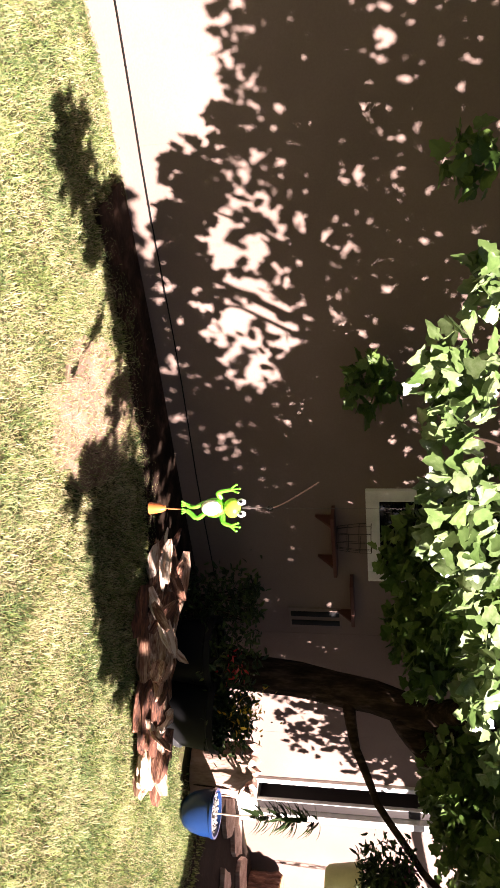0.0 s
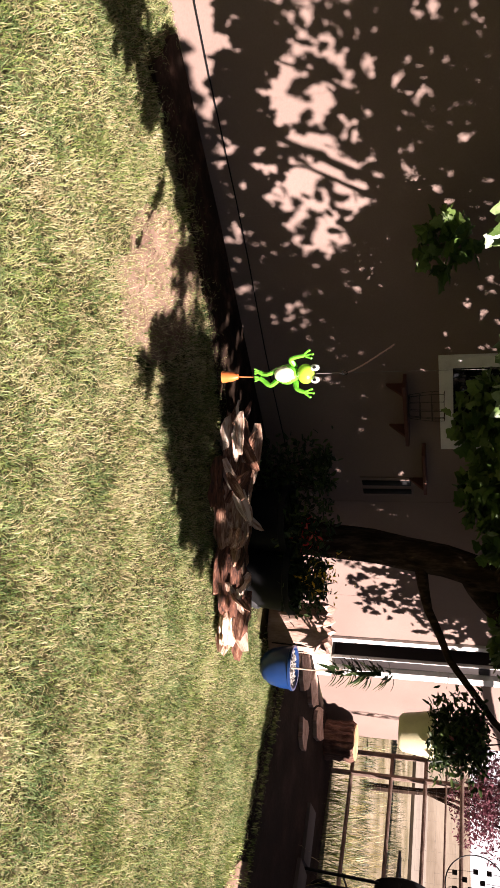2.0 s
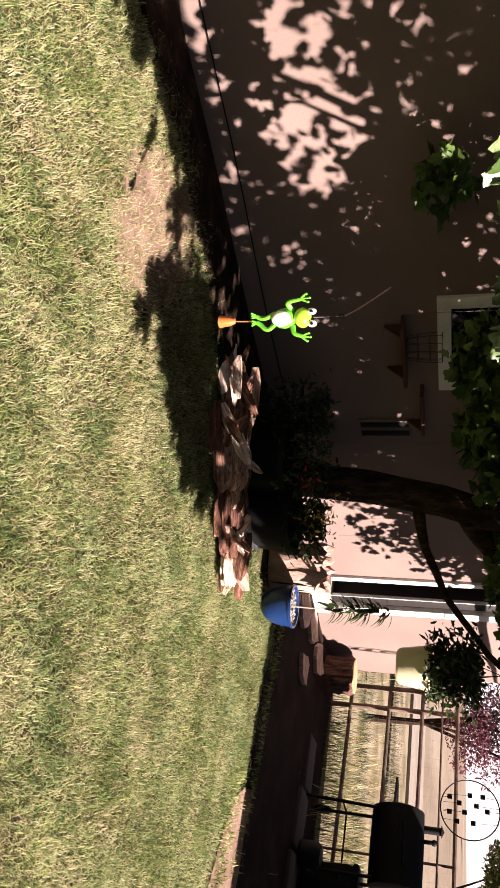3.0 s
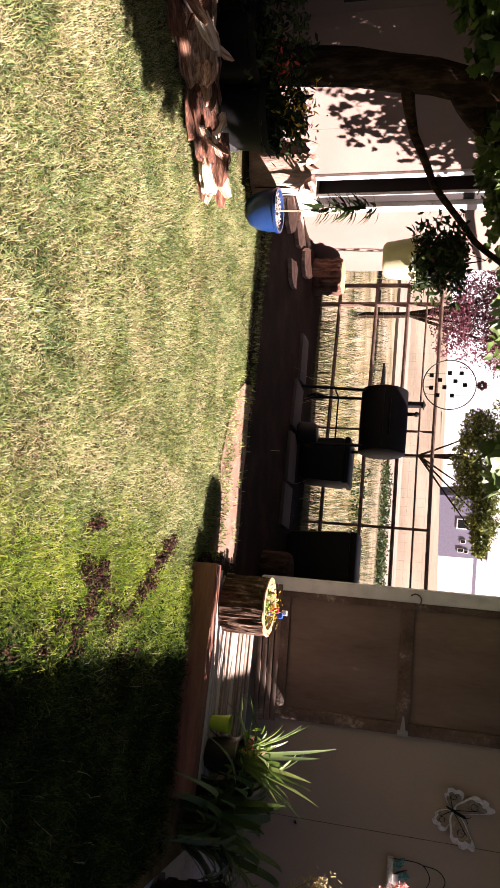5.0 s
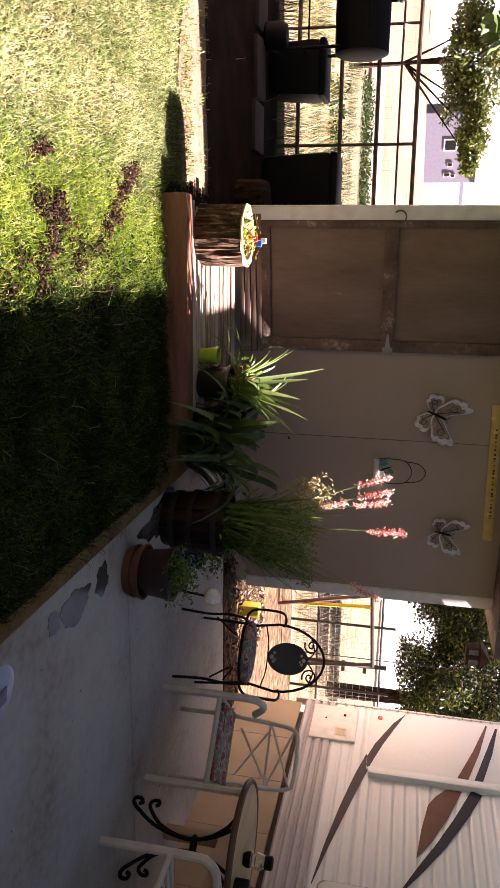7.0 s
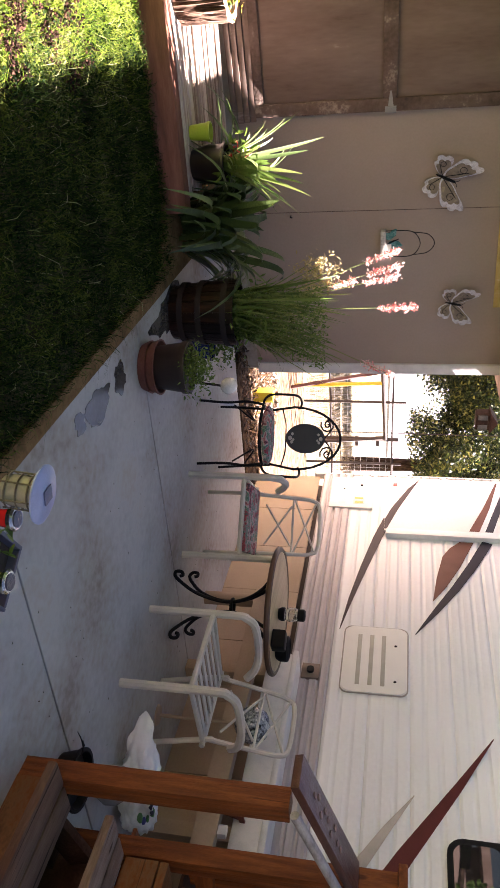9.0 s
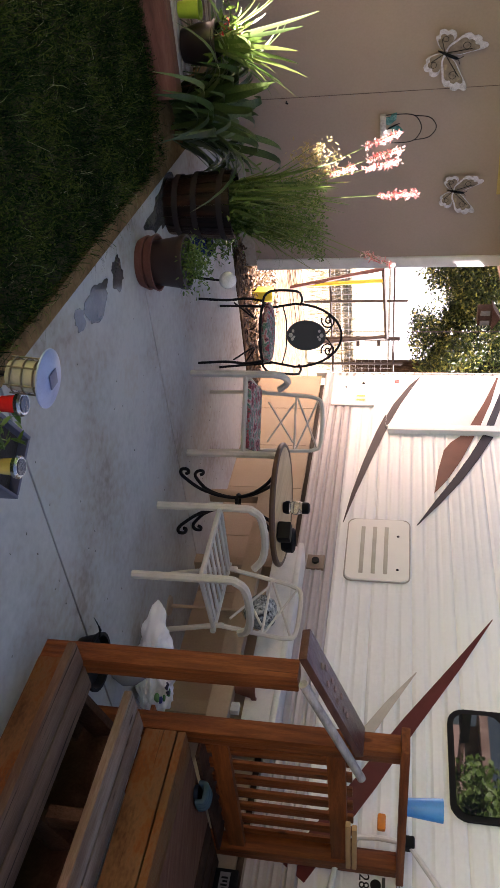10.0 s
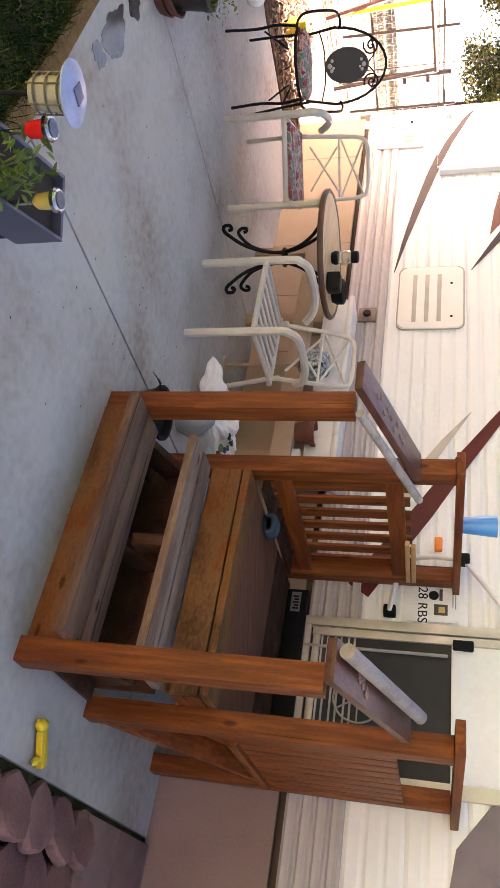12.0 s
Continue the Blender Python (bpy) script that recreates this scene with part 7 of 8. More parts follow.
# frog wind chime
frog = thing("frog_chime", "bright green frog wind chime with an orange bell", "wind chime", Matrix.Translation((1.69, 2.11, 0.0)) @ Matrix.Rotation(radians(-38), 4, "Z") @ Matrix.Diagonal((0.78, 0.85, 1.0, 1)))
FROG = plain("green enamel", (0.10, 0.42, 0.03), 0.25)
LIMEFROG = plain("yellow-green enamel", (0.30, 0.55, 0.04), 0.25)
bm = B()
ball(bm, (0, 0, 0.835), 0.048, 16, (1, 0.75, 1))
part("body", bm, FROG, frog)
bm = B()
ball(bm, (0, -0.022, 0.828), 0.038, 14, (1, 0.6, 1))
part("belly", bm, plain("white enamel", (0.75, 0.78, 0.62), 0.25), frog)
bm = B()
ball(bm, (0, -0.01, 0.905), 0.045, 16, (1.05, 0.8, 0.72))
head = part("head", bm, LIMEFROG, frog)
for s in (-1, 1):
    bm = B()
    ball(bm, (s * 0.028, -0.018, 0.94), 0.017, 10)
    e_ = part("eye", bm, plain("white enamel eye", (0.8, 0.8, 0.78), 0.2), head)
    bm = B()
    ball(bm, (s * 0.028, -0.034, 0.941), 0.007, 8)
    part("pupil", bm, BLACKIRON, e_)
    bm = B()
    tube(bm, bend([(s * 0.035, 0, 0.865), (s * 0.07, -0.02, 0.865 + 0.01 * s), (s * 0.085, -0.025, 0.905)], 4), [0.012, 0.0115, 0.011, 0.0105, 0.010, 0.0095, 0.009, 0.0085, 0.008], 8)
    for dx, dz in ((-0.014, 0.026), (0.004, 0.032), (0.022, 0.02)):
        tube(bm, [(s * 0.085, -0.025, 0.90), (s * 0.085 + s * dx, -0.027, 0.90 + dz)], [0.0055, 0.004], 6)
        ball(bm, (s * 0.085 + s * dx, -0.027, 0.902 + dz), 0.006, 8)
    part("arm", bm, FROG, frog)
    bm = B()
    tube(bm, bend([(s * 0.025, 0, 0.80), (s * 0.028 + 0.022, -0.02, 0.775), (s * 0.016 + 0.012, -0.012, 0.75), (s * 0.014, -0.01, 0.733)], 4), 0.0105, 8)
    for dx in (-0.012, 0.0, 0.012):
        tube(bm, [(s * 0.014, -0.01, 0.735), (s * 0.018 + dx, -0.024, 0.716)], [0.006, 0.004], 6)
    part("leg", bm, FROG, frog)
bm = B()
tube(bm, [(0, 0, 0.94), (0, 0, 1.02), (0.004, 0, 1.05)], 0.0024, 5)
tube(bm, [(0.0, 0, 1.05), (0, 0, 1.55), (0, 0, 2.27)], 0.001, 5)
part("cord", bm, plain("dark cord", (0.10, 0.09, 0.085), 0.8), frog)
bm = B()
tube(bm, [(0.010 * math.cos(k * math.tau / 10), 0, 1.045 + 0.010 * math.sin(k * math.tau / 10)) for k in range(10)], 0.002, 5, True)
part("ring", bm, BLACKIRON, frog)
bm = B()
tube(bm, [(0.006, 0, 0.72), (0.008, 0, 0.69), (0.006, 0, 0.66), (0.004, 0, 0.645)], 0.003, 5)
part("chain", bm, plain("copper link", (0.50, 0.16, 0.06), 0.35), frog)
bm = B()
lathe(bm, [(0, 0.65), (0.012, 0.648), (0.022, 0.63), (0.027, 0.60), (0.03, 0.588), (0.026, 0.59), (0.018, 0.63), (0, 0.64)], 18, (0.004, 0, 0))
part("bell", bm, plain("orange copper bell", (0.62, 0.16, 0.04), 0.3, 0.2), frog)
bm = B()
tube(bm, bend([(0.0, 0, 1.055), (-0.02, 0.004, 1.09), (-0.055, 0, 1.14), (-0.12, 0.006, 1.22)], 4), 0.0032, 6)
for k in range(7):
    ball(bm, (-0.03 - 0.013 * k, 0.004, 1.105 + 0.017 * k), 0.005, 6)
part("twig_hook", bm, plain("pink-brown twig", (0.36, 0.20, 0.19), 0.7), frog)

# hanging basket
hang = thing("hanging_basket", "cream hanging pot with dark red trailing flowers under the branch", "hanging pot", Matrix.Translation((4.88, 2.36, 1.04)))
bm = B()
lathe(bm, [(0, 0), (0.10, 0.0), (0.12, 0.02), (0.145, 0.18), (0.155, 0.20), (0.155, 0.225), (0.14, 0.225), (0.13, 0.18), (0, 0.18)], 28)
part("pot", bm, CREAM, hang)
bm = B()
lathe(bm, [(0, 0.205), (0.135, 0.20)], 18)
part("earth", bm, POTSOIL, hang)
scatter("foliage", OVAL_V, OVAL_F, np.column_stack([np.clip(rng.normal(0, 0.11, 2200), -0.24, 0.24), np.clip(rng.normal(0, 0.11, 2200), -0.24, 0.24), rng.uniform(0.2, 0.54, 2200)]), 0.055, PINE, hang)
scatter("dark_red_blossom", OVAL_V, OVAL_F, np.column_stack([rng.normal(0, 0.12, 160), rng.normal(0, 0.12, 160), rng.uniform(0.35, 0.58, 160)]), 0.04, PURPLE, hang)
for k in range(3):
    a = k * math.tau / 3
    bm = B()
    tube(bm, [(0.15 * math.cos(a), 0.15 * math.sin(a), 0.22), (0.02, 0.0, 0.68)], 0.003, 5)
    part("hanger_wire", bm, BLACKIRON, hang)

# ---- fence line and barbecue corner ----
fence = thing("pipe_fence", "rusty four-rail pipe fence with wire mesh", "fence", Matrix.Translation((8.5, 0, 0)))
for z, r in ((0.22, 0.021), (0.66, 0.021), (1.03, 0.021), (1.25, 0.011), (1.415, 0.021)):
    bm = B()
    tube(bm, [(0, 3.86, z + 0.012), (0, 1.7, z - 0.01), (0, -0.6, z)], r, 8)
    part("rail", bm, RUST, fence)
for y, h, r in ((3.6, 1.42, 0.028), (2.06, 1.40, 0.014), (0.95, 1.42, 0.016), (-0.4, 1.42, 0.028), (3.84, 1.42, 0.028)):
    bm = B()
    tube(bm, [(0.004, y, -0.05), (0.004, y, h)], r, 8)
    part("post", bm, RUST, fence)
bm = B()
for k in range(44):
    y = 3.8 - k * 0.1
    tube(bm, [(0.02, y, 0.05), (0.02, y, 1.36)], 0.0005, 4)
for k in range(14):
    tube(bm, [(0.018, 3.84, 0.06 + 0.1 * k), (0.018, -0.55, 0.06 + 0.1 * k)], 0.0005, 4)
part("wire_mesh", bm, GALV, fence)["kind"] = "stuff"

grill = thing("barrel_smoker", "black barrel smoker on thin legs with a chimney and side shelf", "barbecue", Matrix.Translation((7.85, 1.98, 0.02)))
bm = B()
lathe(bm, [(0, -0.36), (0.2, -0.36), (0.245, -0.34), (0.25, 0.0), (0.245, 0.34), (0.2, 0.36), (0, 0.36)], 28, m=Matrix.Translation((0, 0, 0.87)) @ Matrix.Rotation(math.pi / 2, 4, "X"))
part("barrel", bm, BLACKIRON, grill)
bm = B()
loc_box(bm, -0.26, -0.235, -0.3, 0.3, 0.86, 0.885, 0.004), tube(bm, [(-0.27, -0.18, 0.95), (-0.31, -0.18, 0.95), (-0.31, 0.18, 0.95), (-0.27, 0.18, 0.95)], 0.012, 8)
part("lid_handle", bm, BLACKIRON, grill)
for y in (-0.3, 0.3):
    for x in (-0.16, 0.16):
        bm = B()
        tube(bm, [(x * 1.25, y * 1.05, 0.0), (x, y, 0.68)], 0.016, 8)
        part("leg", bm, BLACKIRON, grill)
bm = B()
tube(bm, [(-0.2, 0.315, 0.35), (0.2, 0.315, 0.35)], 0.01, 6), tube(bm, [(-0.2, -0.315, 0.35), (0.2, -0.315, 0.35)], 0.01, 6), tube(bm, [(0.18, -0.31, 0.35), (0.18, 0.31, 0.35)], 0.01, 6)
part("brace", bm, BLACKIRON, grill)
bm = B()
tube(bm, [(0.05, 0.22, 1.1), (0.05, 0.22, 1.27)], 0.035, 12), lathe(bm, [(0, 1.30), (0.055, 1.275), (0.055, 1.27), (0, 1.27)], 12, (0.05, 0.22, 0))
part("chimney", bm, BLACKIRON, grill)
bm = B()
tube(bm, [(0.0, 0.1, 1.1), (0.0, 0.1, 1.2)], 0.02, 10), ball(bm, (0, 0.1, 1.21), 0.03, 8)
part("vent_knob", bm, BLACKIRON, grill)
bm = B()
plate(bm, [(-0.2, 0.36), (0.2, 0.36), (0.1, 0.62), (-0.05, 0.64)], 0.02, Matrix.Translation((0, 0, 0.83)))
part("side_shelf", bm, BLACKIRON, grill)
for y in (-0.33, 0.33):
    bm = B()
    lathe(bm, [(0, -0.02), (0.085, -0.02), (0.1, 0), (0.085, 0.02), (0, 0.02)], 16, m=Matrix.Translation((0.24, y, 0.1)) @ Matrix.Rotation(math.pi / 2, 4, "X"))
    part("wheel", bm, BLACKPLASTIC, grill)
def covered(name, label, cat, m, w, d, h, r):
    bm = B()
    loc_box(bm, -w / 2, w / 2, -d / 2, d / 2, 0, h, r)
    for v in bm.verts:
        f = v.co.z / h
        v.co.x *= 1 - 0.10 * (1 - f)
        v.co.y *= 1 - 0.12 * (1 - f)
    return bm
bin1 = thing("black_bin", "black rounded plastic bin beside the smoker", "bin", Matrix.Translation((8.1, 1.56, 0.01)))
part("tub", covered("", "", "", None, 0.48, 0.52, 0.5, 0.08), BLACKPLASTIC, bin1)
bm = B()
loc_box(bm, -0.235, 0.235, -0.255, 0.255, 0.485, 0.55, 0.03)
part("lid", bm, BLACKPLASTIC, bin1)
bin2 = thing("black_bin", "tall black plastic bin beside the shed", "bin", Matrix.Translation((7.86, 0.47, 0.01)))
part("tub", covered("", "", "", None, 0.55, 0.62, 0.66, 0.06), BLACKPLASTIC, bin2)
bm = B()
loc_box(bm, -0.27, 0.27, -0.305, 0.305, 0.645, 0.72, 0.03)
part("lid", bm, BLACKPLASTIC, bin2)
bm = B()
lathe(bm, [(0, 0), (0.1, 0), (0.12, 0.02), (0.12, 0.16), (0.09, 0.2), (0, 0.2)], 16)
solid("charcoal_pot", bm, BLACKIRON, "small black pot on the slabs under the smoker", "pot", Matrix.Translation((7.55, 1.75, 0.046)))
bm = B()
lathe(bm, [(0, 0), (0.13, 0), (0.15, 0.22), (0.13, 0.26), (0, 0.26)], 20)
for v in bm.verts:
    v.co += noise.noise_vector(v.co * 6) * 0.02
    v.co.z = max(0, v.co.z)
solid("stump_block", bm, BARK, "short brown chopping block in the shade by the shed", "stump", Matrix.Translation((6.6, 0.3, 0.01)))
# wind spinner
spin = thing("wind_spinner", "thin black ring wind spinner with small square vanes", "wind spinner", Matrix.Translation((7.98, 2.46, 1.55)))
bm = B()
tube(bm, [(0, 0.275 * math.cos(k * math.tau / 40), 0.275 * math.sin(k * math.tau / 40)) for k in range(40)], 0.006, 6, True)
part("ring", bm, BLACKIRON, spin)
bm = B()
tube(bm, [(0, 0, 0.275), (0, 0, 0.72), (0, 0.01, 1.2)], 0.004, 6)
part("cord", bm, BLACKIRON, spin)
for y, z in ((-0.12, 0.03), (-0.12, -0.12), (-0.03, -0.05), (0.04, 0.06), (0.05, -0.10), (0.13, 0.0), (0.13, 0.12), (0.0, 0.16), (-0.04, -0.19), (0.10, -0.19)):
    bm = B()
    box(bm, (0, y, z), (0.012, 0.045, 0.045), None, 0.004), tube(bm, [(0, y, z), (0, y * 0.9, 0.27 if z > 0 else -0.25)], 0.0025, 4)
    part("vane", bm, BLACKIRON, spin)
bm = B()
for k in range(6):
    a = k * math.tau / 6
    ball(bm, (0.0, 0.034 * math.cos(a), 0.335 + 0.034 * math.sin(a)), 0.024, 8, (0.5, 1, 1))
part("flower_bead", bm, plain("dark red bead", (0.05, 0.008, 0.010), 0.5), spin)

# ---- beyond the fences ----
STRAW = ramp_material("dry pale field", [(0.055, 0.052, 0.024), (0.135, 0.113, 0.066), (0.23, 0.188, 0.13), (0.32, 0.27, 0.20)], 0.95, 0.9, bump=0.2, grain=14, spread=0.3, spec=0.05)
bm = B()
verts = [(8.55, -100, -0.012), (105, -100, 0.06), (105, 100, 0.06), (8.55, 100, -0.012)]
field = new("field", raw_mesh("field", verts, [(0, 1, 2, 3)], STRAW))
tagged(field, "sunlit dry straw-coloured field beyond the fence", "field", kind="structure")
ROADM = ramp_material("pale gravel road", [(0.17, 0.14, 0.11), (0.225, 0.19, 0.155), (0.27, 0.235, 0.195)], 0.9, 0.5, bump=0.05, grain=10, spec=0.05)
bm = B()
box(bm, (27, 48, 0.04), (10, 104, 0.1))
solid("road", bm, ROADM, "wide pale gravel road across the field", "road", kind="structure", smooth=False)
HILL = ramp_material("dry tan hillside", [(0.13, 0.10, 0.07), (0.20, 0.16, 0.12), (0.26, 0.215, 0.165)], 0.95, 0.25, bump=0.1, grain=3, spec=0.05)
def hill_z(x, y):
    return 0.06 + 0.117 * min(x - 30, 14.0) * min(1.0, max(0.0, (y + 8) / 8)) + 0.25 * noise.noise(Vector((x * 0.12, y * 0.12, 2.0))) * min(1.0, (x - 30) / 8)
hx_, hy_ = [30 + 2 * i for i in range(21)], [-8 + 3 * j for j in range(30)]
hill = new("hillside", raw_mesh("hillside", [(x, y, hill_z(x, y)) for y in hy_ for x in hx_], [(j * 21 + i, j * 21 + i + 1, (j + 1) * 21 + i + 1, (j + 1) * 21 + i) for j in range(29) for i in range(20)], HILL))
hill.data.shade_smooth()
tagged(hill, "dry tan slope rising behind the field", "hill", kind="structure")

def crown_tree(name, label, base, h, crowns, material, leaf, n, trunk=0.06, lean=0.3):
    ob = thing(name, label, "tree", Matrix.Translation(base))
    bm = B()
    tube(bm, [(0, 0, -0.1), (0.03, 0.02, h * 0.3), (0.0, 0.05, h * 0.6), (0.02, 0, h * 0.85)], [trunk, trunk * 0.8, trunk * 0.55, trunk * 0.2], 8)
    part("trunk", bm, BARK, ob)
    q = []
    for c, r in crowns:
        bm = B()
        tube(bm, [(0, 0.03, h * 0.35), (c[0] * 0.5, c[1] * 0.5, (h * 0.35 + c[2]) / 2), c], [trunk * 0.5, trunk * 0.35, trunk * 0.12], 6)
        part("limb", bm, BARK, ob)
        v = rng.normal(size=(n, 3))
        v = v / np.linalg.norm(v, axis=1, keepdims=True) * rng.uniform(0, 1, (n, 1)) ** 0.5
        pos = np.array(c) + v * np.array(r)
        q.append(pos[np.array([noise.noise(Vector(p) * (1.6 / max(r))) > -0.2 for p in pos])])
    scatter("crown", OVAL_V, OVAL_F, np.concatenate(q), leaf, material, ob, (0, 0, 0.5), 1.0)["kind"] = "stuff"
    return ob
# sunlit and dark leaf tones, mixed at random in the colour
YARDLEAF = leaf_material("mixed dark and sunlit tree leaf", [(0.006, 0.012, 0.003), (0.014, 0.026, 0.006), (0.055, 0.078, 0.016), (0.21, 0.20, 0.045)], 0.42)
crown_tree("purple_plum", "purple-leaved plum tree behind the fence", (11.6, 4.75, 0), 2.4, [((-0.2, -0.2, 1.75), (0.7, 0.7, 0.55)), ((0.2, 0.4, 2.3), (0.8, 0.8, 0.7)), ((0.1, -0.5, 2.5), (0.6, 0.5, 0.6))], PURPLE, 0.058, 4800)
crown_tree("young_tree", "small olive-leaved tree with bare forked limbs beyond the fence", (16.5, 3.5, 0), 3.0, [((0, 0.6, 2.3), (0.5, 0.55, 0.42)), ((0, 0, 2.2), (0.6, 0.6, 0.48)), ((0.1, -0.7, 2.25), (0.5, 0.6, 0.5)), ((0, -1.3, 2.45), (0.4, 0.5, 0.32)), ((0, -1.75, 2.4), (0.25, 0.35, 0.18)), ((0, 0.2, 2.75), (0.7, 1.2, 0.4))], OLIVE, 0.092, 3000, 0.05)
# dark leaf rows; the nearer one stands in for a shadow strip
for name_, label_, x_, y0_, y1_, w_, n in (("weed_row", "low row of dark green weeds across the field", 21.0, 0.4, 4.2, 0.5, 2600), ("weed_row", "dark dry weeds growing just behind the pipe fence", 13.4, -0.4, 2.6, 0.22, 1300)):
    row = thing(name_, label_, "weeds", kind="stuff")
    v = np.column_stack([x_ + rng.normal(0, w_, n), rng.uniform(y0_, y1_, n), 0.26 * rng.beta(1.2, 2.4, n)])
    scatter("leaf", OVAL_V, OVAL_F, v, 0.10, PINE, row, (0, 0, 0.3), 1.0)
crown_tree("dark_tree", "large dark green tree behind the trailer yard", (17, -10.6, 0), 7, [((-1.0, 1.6, 2.7), (1.3, 1.5, 1.1)), ((-0.5, -0.8, 2.7), (1.5, 1.6, 1.1)), ((0, 0.6, 4.4), (2.0, 2.2, 1.6)), ((0, -1.8, 4.6), (1.8, 1.8, 1.6)), ((-0.6, 2.9, 3.4), (1.4, 1.3, 1.6))], YARDLEAF, 0.092, 22000, 0.2)
crown_tree("dark_tree", "large dark green tree behind the trailer yard", (20, -15, 0), 8, [((0, 1.4, 3.2), (2.0, 2.0, 1.4)), ((0, -1.4, 3.2), (2.0, 2.0, 1.4)), ((0, 0.6, 5.4), (2.6, 2.6, 2.0))], PINE, 0.14, 8000, 0.22)

# far house with its storeys
far = thing("far_house", "far grey-lilac house with a white annex and pale roof", "house", Matrix.Translation((46, 4.0, 0)) @ Matrix.Rotation(radians(24), 4, "Z"))
LILAC = plain("lilac grey siding", (0.135, 0.125, 0.18), 0.8)
bm = B()
loc_box(bm, 0, 2.0, 0.0, 3.7, 1.0, 4.6)
part("wall", bm, LILAC, far, smooth=False)
bm = B()
loc_box(bm, 0.15, 2.0, -2.6, -0.002, 1.0, 3.75)
part("annex_wall", bm, WHITETRIM, far, smooth=False)
bm = B()
loc_box(bm, 0.148, 2.2, -2.7, -0.002, 3.755, 3.95)
part("annex_roof", bm, LILAC, far, smooth=False)
bm = B()
plate(bm, [(-0.3, 4.5), (3.95, 4.5), (3.95, 4.66), (1.8, 5.7), (-0.3, 4.66)], 2.6, Matrix.Translation((-0.3, 0, 0)) @ Matrix(((0, 0, 1, 0), (1, 0, 0, 0), (0, 1, 0, 0), (0, 0, 0, 1))))
part("roof", bm, WHITETRIM, far, smooth=False)
for y, z, w, h in ((2.05, 3.05, 0.62, 0.72), (1.0, 3.1, 0.22, 0.28), (0.45, 2.98, 0.22, 0.36), (0.4, 3.3, 0.2, 0.24)):
    bm = B()
    loc_box(bm, -0.05, 0.05, y - w / 2, y + w / 2, z - h / 2, z + h / 2)
    wn = part("window", bm, WHITETRIM, far, smooth=False)
    bm = B()
    loc_box(bm, -0.06, -0.04, y - w * 0.4, y + w * 0.4, z - h * 0.4, z + h * 0.4)
    part("pane", bm, DARKGLASS, wn, smooth=False)

# ---- yard seen past the black chair ----
yard_fence = thing("yard_fence", "wire fence with dark pipe posts beyond the patio", "fence", Matrix.Translation((10.6, 0, 0)))
for y, h in ((-4.4, 1.5), (-5.5, 1.55), (-6.6, 1.5), (-7.7, 1.5)):
    bm = B()
    tube(bm, [(0, y, -0.05), (0, y, h)], 0.02, 8)
    part("post", bm, DARKRUST, yard_fence)
for z in (0.4, 1.35):
    bm = B()
    tube(bm, [(0, -3.4, z), (0, -8.4, z)], 0.018, 8)
    part("rail", bm, DARKRUST, yard_fence)
bm = B()
for k in range(50):
    tube(bm, [(0.03, -3.4 - 0.1 * k, 0.03), (0.03, -3.4 - 0.1 * k, 1.35)], 0.002, 4)
for k in range(13):
    tube(bm, [(0.028, -3.4, 0.06 + 0.1 * k), (0.028, -8.4, 0.06 + 0.1 * k)], 0.002, 4)
part("wire_mesh", bm, GALV, yard_fence)["kind"] = "stuff"
swing = thing("swing_frame", "red and yellow tubular swing frame standing beyond the patio", "swing frame", Matrix.Translation((9.2, -4.75, 0)))
SWINGRED = plain("faded red tube", (0.05, 0.010, 0.007), 0.6)
for nm, a, b, mt in (("leg", (0.0, 0.16, 0.0), (0.05, 0.385, 1.22), SWINGRED), ("leg", (0.35, 0.02, 0.0), (0.05, 0.22, 1.22), plain("faded yellow tube", (0.42, 0.30, 0.015), 0.5)), ("leg", (0.0, -0.70, 0.0), (0.05, -0.60, 1.27), DARKRUST), ("leg", (0.45, -0.86, 0.0), (0.05, -0.62, 1.27), DARKRUST), ("top_bar", (0.05, 0.40, 1.22), (0.05, -0.63, 1.27), DARKRUST)):
    bm = B()
    tube(bm, [a, b], 0.026, 8)
    part(nm, bm, mt, swing)
post = thing("gate_post", "weathered wooden gate post with iron latches", "post", Matrix.Translation((9.9, -5.75, 0)))
bm = B()
box(bm, (0, 0, 0.7), (0.05, 0.05, 1.5), None, 0.008)
part("post", bm, DARKRUST, post)
for z in (0.85, 1.15):
    bm = B()
    box(bm, (-0.06, 0, z), (0.03, 0.16, 0.05), None, 0.006)
    part("latch", bm, DARKRUST, post)
feeder = thing("bird_feeder", "dark wooden bird feeder hung on a thin crook pole", "bird feeder", Matrix.Translation((9.4, -5.11, 0)))
bm = B()
loc_box(bm, -0.09, 0.09, -0.11, 0.11, 2.44, 2.62, 0.006)
part("box", bm, ramp_material("dark brown feeder", [(0.008, 0.005, 0.004), (0.02, 0.012, 0.009), (0.035, 0.02, 0.015)], 0.8, 8, spec=0.05), feeder)
bm = B()
plate(bm, [(-0.16, 2.62), (0.16, 2.62), (0, 2.72)], 0.24, Matrix.Translation((-0.12, 0, 0)) @ Matrix(((0, 0, 1, 0), (1, 0, 0, 0), (0, 1, 0, 0), (0, 0, 0, 1))))
part("roof", bm, ramp_material("dark feeder roof", [(0.015, 0.008, 0.006), (0.03, 0.016, 0.012), (0.05, 0.03, 0.02)], 0.9, 8, spec=0.05), feeder)
bm = B()
tube(bm, bend([(0.02, -0.26, -0.05), (0.02, -0.26, 1.4), (0.02, -0.26, 2.7), (0.01, -0.2, 2.95), (0, -0.06, 3.0), (0, 0, 2.88), (0, 0, 2.70)], 4), 0.007, 6)
part("crook_pole", bm, DARKRUST, feeder)
